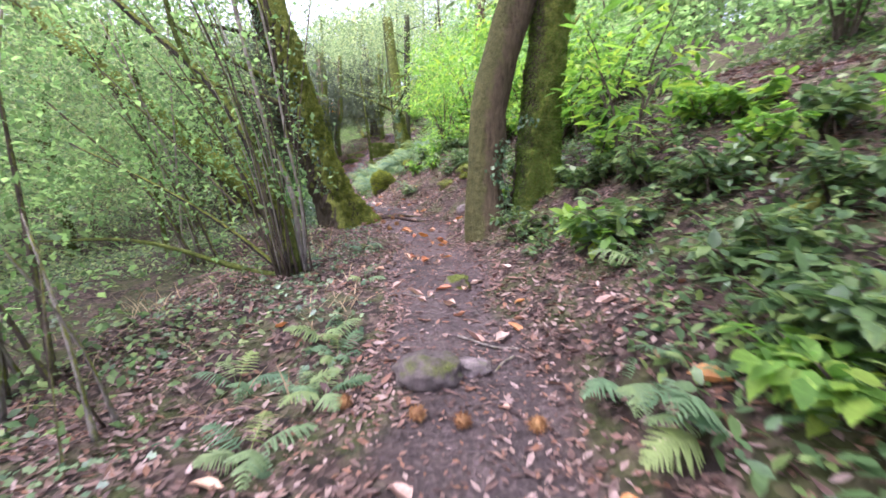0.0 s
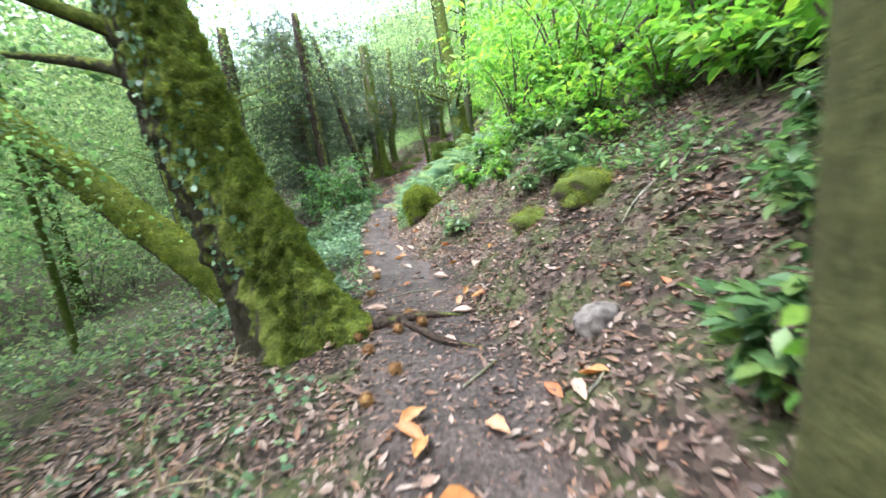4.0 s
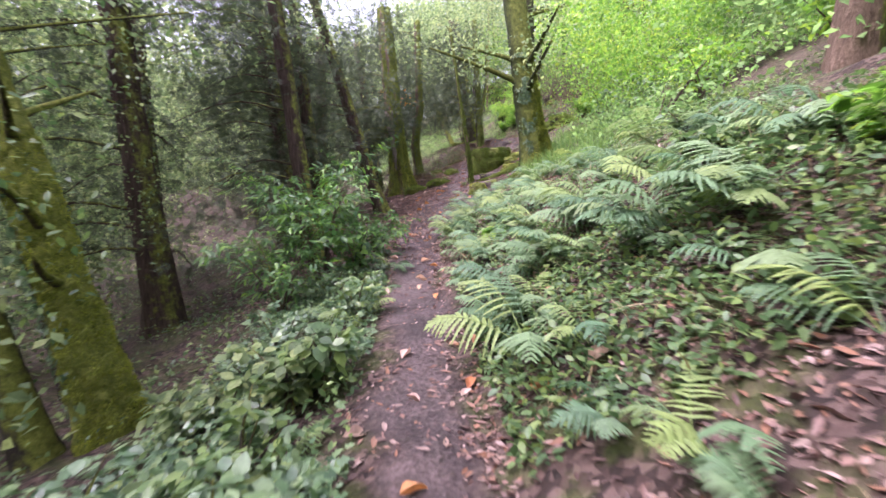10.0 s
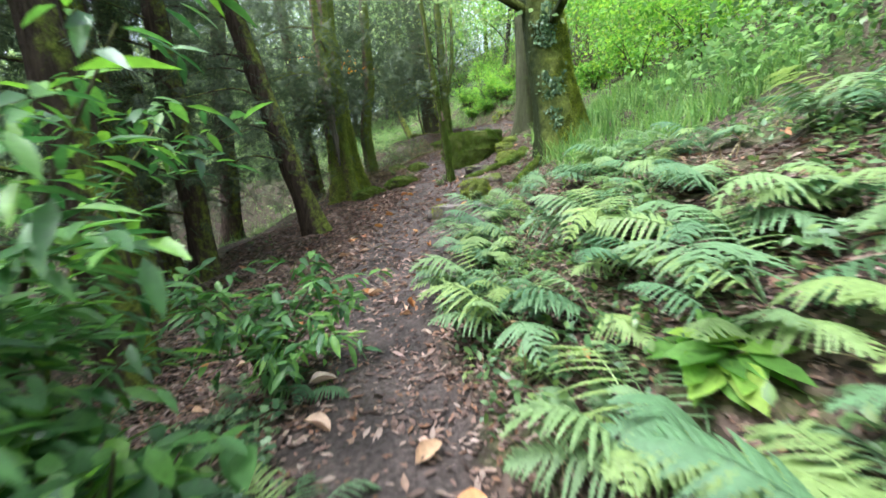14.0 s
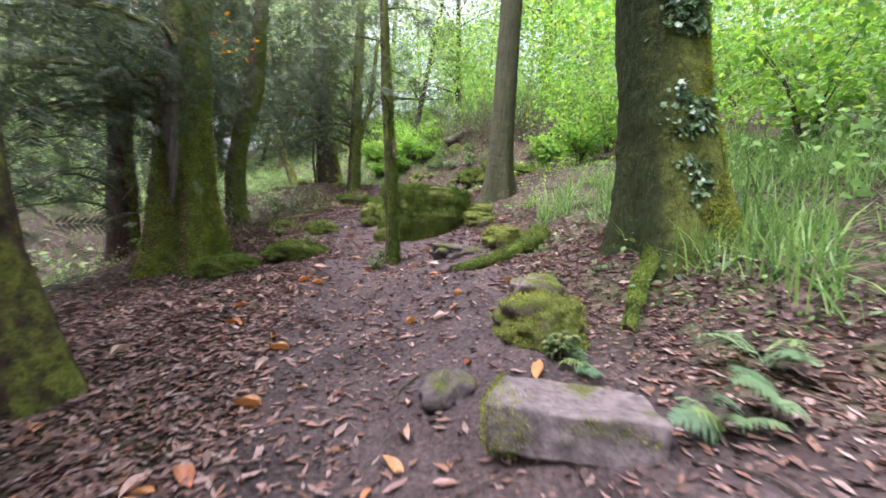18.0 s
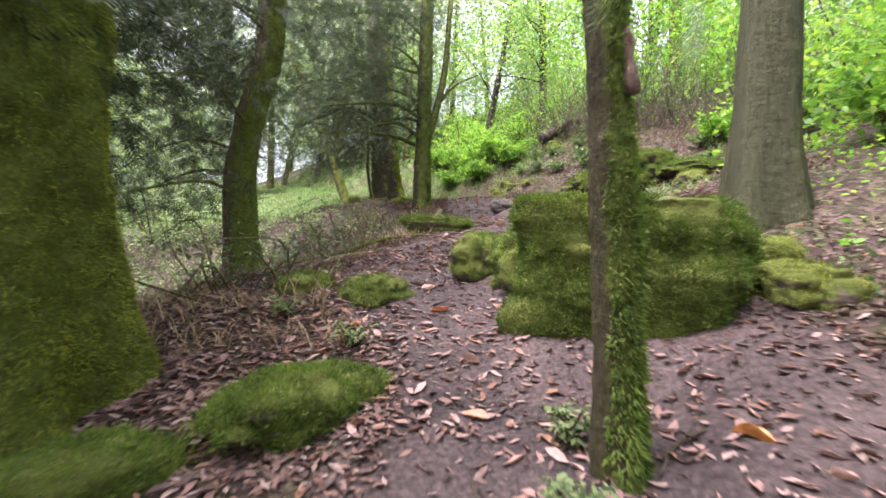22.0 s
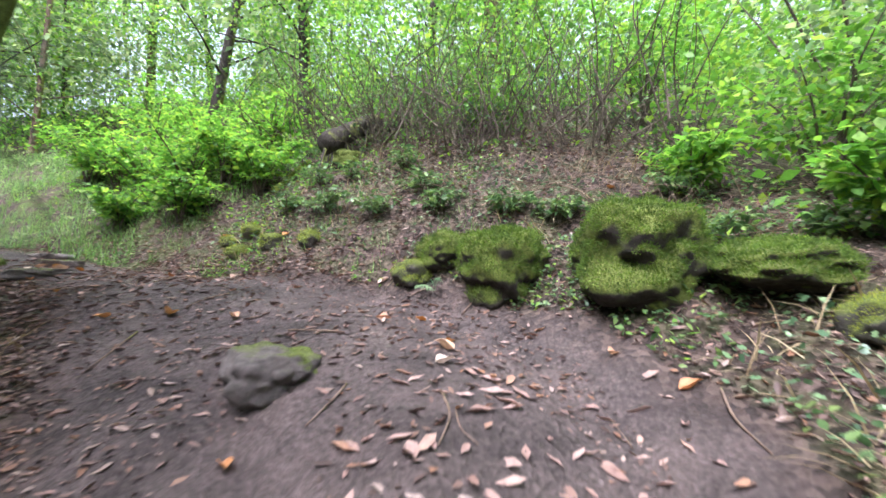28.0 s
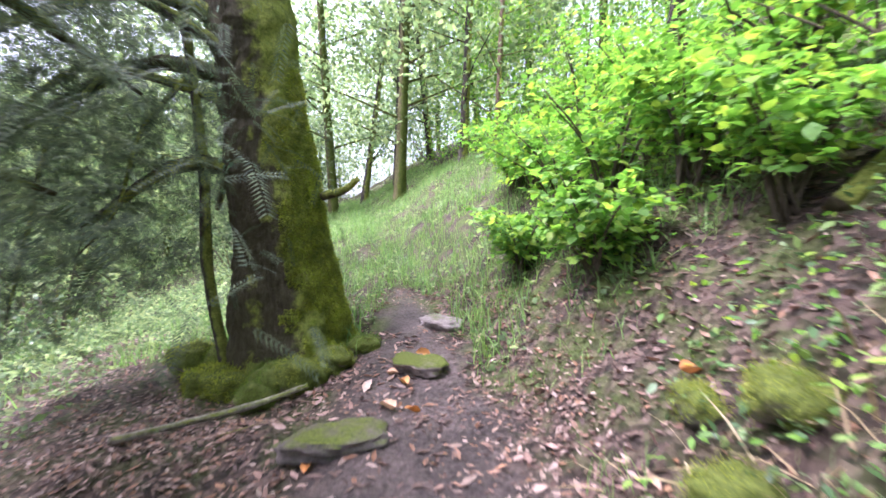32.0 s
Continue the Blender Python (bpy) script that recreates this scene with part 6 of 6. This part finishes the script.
for k in range(34):
    y, d = (g.uniform(0.5, 7.0), g.uniform(1.0, 4.2)) if k % 3 else (g.uniform(8.0, 14), g.uniform(1.7, 3.4))
    shrub(float(along(TRAIL_Y, TRAIL_X, y)) + d, y, g.uniform(0.25, 0.55), g.uniform(0.4, 0.7), "young broad-leaved plant among fallen leaves", LEAF_MID if k % 2 else LEAF_BRIGHT, LEAF_OVAL, g.uniform(0.09, 0.16), 670 + k, 4, 6, 2, name="seedling")
for k in range(18):
    y, d = g.uniform(10.0, 20.5), g.uniform(-2.2, -0.75)
    shrub(float(along(TRAIL_Y, TRAIL_X, y)) + d, y, g.uniform(0.35, 0.7), g.uniform(0.4, 0.7), "young broad-leaved plant rising out of the ivy", (LEAF_MID, LEAF_FAR, LEAF_IVY)[k % 3], (LEAF_OVAL, LEAF_WIDE)[k % 2], g.uniform(0.08, 0.13), 730 + k, 5, 6, 2, name="seedling")
for k, (x, y, h) in enumerate([(2.0, 4.7, 1.6), (2.8, 7.4, 2.0), (2.4, 8.5, 1.7), (1.9, 10.3, 1.9)]):
    shrub(x, y, h, 1.6, "thin chestnut shoot with large fresh green leaves", LEAF_BRIGHT, LEAF_LONG, 0.22, 710 + k, 4, 6, 2, name="chestnut_sapling", tilt=0.3)
shrub(0.0, 13.3, 2.4, 1.6, "slender young tree with fresh yellow-green leaves", LEAF_BRIGHT, LEAF_OVAL, 0.11, 640, 4, 9, 3, name="sapling")
shrub(0.9, 13.4, 3.0, 2.4, "slender young tree with fresh yellow-green leaves", LEAF_BRIGHT, LEAF_OVAL, 0.12, 641, 6, 9, 3, name="sapling")


# ---- ground cover, grass and litter: what nobody could count ----
def strewn(name, count, y0, y1, d0, d1, shape, size, mat, seed, label, category, up=(0.02, 0.2), tilt=0.45, patch=0.0, clear=0.0, bare=0.0):
    """Small leaves over a strip of ground beside the trail, between two distances to its right."""
    g = np.random.default_rng(seed)
    y = g.uniform(y0, y1, count)
    d = g.uniform(d0, d1, count)
    x = d + along(TRAIL_Y, TRAIL_X, y)
    p = np.stack([x, y, 0 * x], 1)
    keep = (rough(p, 0.9, seed + 1) > patch * 2 - 1) & (np.abs(d) > clear)
    if bare:
        keep &= g.random(count) > bare * trodden(x, y)
    else:
        keep &= trodden(x, y) < 0.25
    x, y, p = x[keep], y[keep], p[keep]
    n = len(x)
    z = ground(x, y) + g.uniform(*up, n) * (0.55 + 0.45 * rough(p, 0.6, seed + 2))
    rot = turns(g.random(n) * 2 * np.pi, g.normal(0, tilt, n), g.normal(0, tilt, n))
    v, f = scatter(shape, np.stack([x, y, z], 1), rot, size * g.uniform(0.55, 1.3, n))
    return tagged(mesh_object(name, v, f, mat), label=label, category=category, kind="stuff")


IVY = "dark ivy and bramble leaves covering the trail's low edge"
strewn("ivy_cover", 9000, 9.4, 15.5, -2.6, -0.42, LEAF_IVY_SHAPE, 0.065, LEAF_IVY, 701, IVY, "ivy", (0.02, 0.45), patch=0.3)
strewn("ivy_cover", 8000, 15.0, 21.5, -2.6, -0.5, LEAF_IVY_SHAPE, 0.06, LEAF_IVY, 702, IVY, "ivy", (0.02, 0.36), patch=0.4)
strewn("low_plants", 9000, -2.0, 12.0, -15.0, -3.8, LEAF_SIMPLE, 0.1, LEAF_FAR, 720, "light green plants of the wood below the hazels", "plants", (0.02, 0.6), patch=0.35)
strewn("verge_plants", 5200, 9.4, 21.5, -2.3, -0.45, LEAF_OVAL, 0.075, LEAF_MID, 718, "small green plants among the ivy of the low verge", "plants", (0.02, 0.42), patch=0.42)
strewn("low_plants", 4200, 0.5, 10.0, -6.5, -1.6, LEAF_OVAL, 0.08, LEAF_FAR, 713, "small green plants among the hazels", "plants", (0.02, 0.35), patch=0.5)
strewn("ivy_cover", 2500, 0.5, 9.0, -3.0, -0.7, LEAF_IVY_SHAPE, 0.055, LEAF_IVY, 703, IVY, "ivy", (0.01, 0.12), patch=0.6)
strewn("bank_plants", 11000, 0.3, 7.0, 0.9, 5.5, LEAF_OVAL, 0.085, LEAF_MID, 704, "small green plants and ivy on the leaf-strewn bank", "plants", (0.02, 0.3), patch=0.46)
strewn("bank_plants", 20000, 14.0, 17.8, 0.5, 5.5, LEAF_OVAL, 0.075, LEAF_MID, 715, "small green plants among dry leaves on the bank", "plants", (0.02, 0.42), patch=0.34)
strewn("bank_plants", 12000, 7.5, 14.2, 1.9, 5.5, LEAF_OVAL, 0.075, LEAF_MID, 719, "small green plants among dry leaves on the bank", "plants", (0.02, 0.3), patch=0.5)
strewn("bank_plants", 14000, 17.0, 24.0, 0.55, 5.5, LEAF_OVAL, 0.075, LEAF_MID, 705, "small green plants covering the bank", "plants", (0.02, 0.38), patch=0.33)
strewn("bank_plants", 8000, 21.0, 33.0, 2.6, 8.0, LEAF_OVAL, 0.075, LEAF_MID, 706, "ivy and small plants under the beech trees", "plants", (0.02, 0.3), patch=0.42)
strewn("bank_plants", 9000, 32.0, 50.0, 1.6, 8.0, LEAF_OVAL, 0.075, LEAF_BRIGHT, 707, "bright small plants on the bank above the path", "plants", (0.02, 0.35), patch=0.5)
strewn("low_plants", 16000, 2.0, 30.0, -11.0, -2.4, LEAF_SIMPLE, 0.09, LEAF_MID, 708, "green plants of the shaded woodland floor", "plants", (0.02, 0.4), patch=0.45)
strewn("low_plants", 16000, 30.0, 60.0, -14.0, -3.6, LEAF_SIMPLE, 0.10, LEAF_FAR, 709, "light green plants of the open wood below the path", "plants", (0.02, 0.5), patch=0.42)
strewn("ivy_cover", 3000, 35.5, 42.0, 1.0, 3.2, LEAF_IVY_SHAPE, 0.055, LEAF_IVY, 716, "ivy hanging over the mossy stones of the bank", "ivy", (0.02, 0.3), patch=0.45)
strewn("bank_plants", 10000, 35.0, 46.5, 1.4, 5.0, LEAF_OVAL, 0.07, LEAF_MID, 717, "small green plants on the bank above the mossy stones", "plants", (0.02, 0.3), patch=0.45)
strewn("low_plants", 12000, 40.0, 52.0, -10.0, -4.8, LEAF_OVAL, 0.11, LEAF_FAR, 714, "light green plants below the upper path", "plants", (0.02, 0.7), patch=0.3)
strewn("low_plants", 17000, 45.5, 60.0, -6.5, -1.3, LEAF_SIMPLE, 0.085, LEAF_FAR, 711, "light green plants beside the upper path", "plants", (0.02, 0.35), patch=0.42)
strewn("path_plants", 2000, 38.5, 46.0, 0.5, 2.0, LEAF_OVAL, 0.06, LEAF_BRIGHT, 712, "bright small plants at the foot of the bank", "plants", (0.02, 0.16), patch=0.6)
strewn("low_plants", 16000, 44.8, 66.0, -5.0, 5.0, LEAF_SIMPLE, 0.09, LEAF_FAR, 710, "light green plants either side of the narrowing path", "plants", (0.02, 0.3), patch=0.3)
def dry_leaf(width, seed, rows=3):
    """A fallen leaf, nearly flat, wavy and a little twisted."""
    v, f = oval_leaf(width, 0.2, -0.05, rows)
    v[:, 1] -= 0.5
    v[:, 2] += 0.05 * np.sin(6 * v[:, 1] + seed) + 0.16 * v[:, 0] * v[:, 1] * (1 if seed % 2 else -1)
    v[:, 0] += 0.1 * v[:, 1] ** 2
    return v, f


SMALL_DRY, LONG_DRY = (np.array([(0.02, -0.5, 0.03), (-0.24, 0.02, 0.05), (0, 0, -0.02), (0.26, -0.03, 0.06), (0.06, 0.5, 0.0)]), np.array([(0, 2, 1), (0, 3, 2), (1, 2, 4), (2, 3, 4)])), dry_leaf(0.34, 4)
LIT = "dry brown and pinkish fallen leaves"
for k, (shape, size, share) in enumerate(((SMALL_DRY, 0.055, 1.0), (LONG_DRY, 0.098, 0.42))):
    strewn("leaf_litter", int(6500 * share), -1, 9.5, -0.6, 0.6, shape, size * 0.8, LITTER, 721 + 20 * k, LIT + " on the trail", "leaves", (0.004, 0.012), 0.16, 0.25, bare=0.45)
    strewn("leaf_litter", int((40000, 30000)[k] * share), -1, 11, -3.5, 4.4, shape, size, LITTER, 722 + 20 * k, LIT + " beside the trail", "leaves", (0.006, 0.03), 0.3, 0.32, 0.3, bare=0.8)
    strewn("leaf_litter", int((26000, 13000)[k] * share), 10, 22, 0.2, 4.0, shape, size, LITTER, 723 + 20 * k, LIT + " on the bank", "leaves", (0.006, 0.03), 0.35, 0.3, bare=0.7)
    strewn("leaf_litter", int(2500 * share), 9, 22, -0.6, 0.5, shape, size, LITTER, 724 + 20 * k, LIT + " on the trail", "leaves", (0.004, 0.012), 0.18, 0.4, bare=0.6)
    strewn("leaf_litter", int(44000 * share), 21, 36, -3.2, 3.6, shape, size, LITTER, 725 + 20 * k, LIT + " under the yews", "leaves", (0.006, 0.025), 0.25, 0.2, bare=0.62)
    strewn("leaf_litter", int(22000 * share), 20, 36, -3.6, -0.3, shape, size, LITTER, 726 + 20 * k, LIT + " under the yews", "leaves", (0.006, 0.03), 0.25, 0.1, bare=0.5)
    strewn("leaf_litter", int(18000 * share), 35, 47, -2.6, 1.2, shape, size, LITTER, 727 + 20 * k, LIT + " on the upper path", "leaves", (0.004, 0.012), 0.2, 0.3, bare=0.6)
    strewn("leaf_litter", int(12000 * share), 34, 47, 0.8, 5.0, shape, size, LITTER, 728 + 20 * k, LIT + " on the bank", "leaves", (0.006, 0.03), 0.35, 0.25)
strewn("leaf_litter", 14000, 40, 47.5, -6.0, -0.9, SMALL_DRY, 0.06, LITTER, 786, LIT + " below the big tree", "leaves", (0.006, 0.03), 0.3, 0.25)
LITTER_PALE = leaf_material("pale_pinkish_dead_leaf", [(0.20, 0.115, 0.09), (0.28, 0.175, 0.145), (0.36, 0.245, 0.21), (0.25, 0.12, 0.06)], 0.6, 0.1)
strewn("leaf_litter", 2000, 30.5, 38.5, -2.6, 1.6, LONG_DRY, 0.14, LITTER_PALE, 781, "large pale pinkish fallen leaves on the trail", "leaves", (0.006, 0.02), 0.22, 0.3, bare=0.25)
strewn("leaf_litter", 1100, 38.5, 45.5, -2.4, 1.6, LONG_DRY, 0.11, LITTER_PALE, 782, "pale pinkish fallen leaves at the path's edges", "leaves", (0.006, 0.02), 0.22, 0.3, bare=0.6)
strewn("leaf_litter", 3200, 22.0, 30.5, -3.2, 1.4, LONG_DRY, 0.12, LITTER_PALE, 783, "large pale pinkish fallen leaves under the yews", "leaves", (0.006, 0.02), 0.22, 0.3, bare=0.4)
BLADE = (np.array([(-0.02, 0, 0), (0.02, 0, 0), (0.015, 0.5, 0.0), (-0.015, 0.5, 0.0), (0, 1, -0.18)]), np.array([(0, 1, 2), (0, 2, 3), (3, 2, 4)]))


def grass(count, y0, y1, d0, d1, size, mat, seed, label, patch=0.4, clear=0.0, steep=1.1):
    g = np.random.default_rng(seed)
    y, d = g.uniform(y0, y1, count), g.uniform(d0, d1, count)
    x = d + along(TRAIL_Y, TRAIL_X, y)
    p = np.stack([x, y, 0 * x], 1)
    keep = (rough(p, 0.5, seed + 1) > patch * 2 - 1) & (np.abs(d) > clear) & (trodden(x, y) < 0.2)
    x, y = x[keep], y[keep]
    n = len(x)
    v, f = scatter(BLADE, np.stack([x, y, ground(x, y) - 0.01], 1), turns(g.random(n) * 6.283, g.normal(steep, 0.4, n), g.normal(0, 0.3, n)), size * g.uniform(0.5, 1.3, n))
    return tagged(mesh_object("grass", v, f, mat), label=label, category="grass", kind="stuff")


grass(9000, 25.0, 32.0, 3.2, 7.5, 0.5, GRASS_LEAF, 741, "long green grass and sedge on the bank beside the beech", 0.45)
grass(9000, 33.0, 41.0, -4.5, -0.6, 0.3, DRY_GRASS, 742, "dry pale grass and stalks beside the yews", 0.42, steep=0.6)
grass(46000, 44.8, 64.0, -4.5, 4.5, 0.3, GRASS_LEAF, 743, "fresh green grass at the edges of the far path", 0.3)
grass(9000, 29.0, 52.0, -17.0, -5.0, 0.4, GRASS_LEAF, 748, "light green grass of the open glade below the path", 0.3)
grass(3500, 35.0, 43.5, 1.0, 4.0, 0.32, DRY_GRASS, 747, "dry stalks and thin roots on the bank", 0.5, steep=0.3)
grass(2500, 11.0, 24.0, 0.7, 4.5, 0.3, DRY_GRASS, 745, "dry bracken stalks among the ferns", 0.5, steep=0.7)
grass(1800, 40.0, 46.0, 0.4, 2.4, 0.2, GRASS_LEAF, 746, "short green grass at the foot of the bank", 0.55)
grass(1800, 1.0, 9.0, -4.0, -0.8, 0.3, DRY_GRASS, 744, "dry stalks among the leaf litter", 0.6, steep=0.5)

# Single large fallen leaves and chestnut burrs on the trail.
KINDS = []
for k in range(6):
    v, f = curled(0.36 + 0.05 * (k % 3), 0.12 + 0.12 * (k % 4), k * 1.7)
    ob = mesh_object("fallen_leaf", v, f, LEAF_FALLEN)
    KINDS.append(tagged(ob, label="curled orange-brown fallen chestnut leaf on the soil", category="leaf", group="large fallen leaves"))
g = np.random.default_rng(77)
for k in range(330):
    y = [g.uniform(0.2, 13), g.uniform(13, 24), g.uniform(22, 34), g.uniform(34, 45)][(0, 0, 1, 2, 2, 3)[k % 6]]
    d = g.normal(0.15, 0.75 if y < 22 else 1.2)
    x = float(along(TRAIL_Y, TRAIL_X, y)) + d
    s = g.uniform(0.10, 0.22)
    m = pose(x, y, gz(x, y) + 0.008, g.normal() * 14, g.normal() * 14, g.uniform(0, 360)) @ Matrix.Diagonal((s, s, s, 1))
    if k < 6:
        KINDS[k].matrix_basis = m
    else:
        ob = new("fallen_leaf", KINDS[k % 6].data)
        ob.matrix_basis = m
        tagged(ob, label=KINDS[0]["label"], category="leaf", group="large fallen leaves")


def burr(x, y, seed):
    """A spiny chestnut husk."""
    g = np.random.default_rng(seed)
    n = 260
    d = g.normal(size=(n, 3))
    d /= np.linalg.norm(d, axis=1)[:, None]
    a = np.cross(d, g.normal(size=(n, 3)))
    a /= np.linalg.norm(a, axis=1)[:, None]
    tri = np.stack([d * 0.03 - a * 0.004, d * 0.03 + a * 0.004, d * g.uniform(0.048, 0.062, n)[:, None]], 1).reshape(-1, 3)
    bm = bmesh.new()
    bmesh.ops.create_icosphere(bm, subdivisions=2, radius=0.036)
    thing = empty("chestnut_burr", x, y, gz(x, y) + 0.034)
    part("husk", bm, BURR, thing)
    mesh_object("spine_coat", tri, np.arange(3 * n).reshape(-1, 3), BURR, thing)
    return tagged(thing, label="spiny brown chestnut burr lying on the trail", category="burr", group="chestnut burrs")


for k, (x, y) in enumerate([(-1.04, 8.80), (-0.88, 8.62), (-1.39, 8.48), (-1.32, 8.56), (-0.12, 2.0), (0.12, 1.95), (0.5, 1.9), (-0.55, 2.15), (-1.05, 8.5), (-1.2, 8.2), (-0.95, 8.75), (-1.6, 9.4), (-1.72, 9.95), (-1.0, 7.6), (-0.9, 7.9)]):
    burr(x, y, 800 + k)
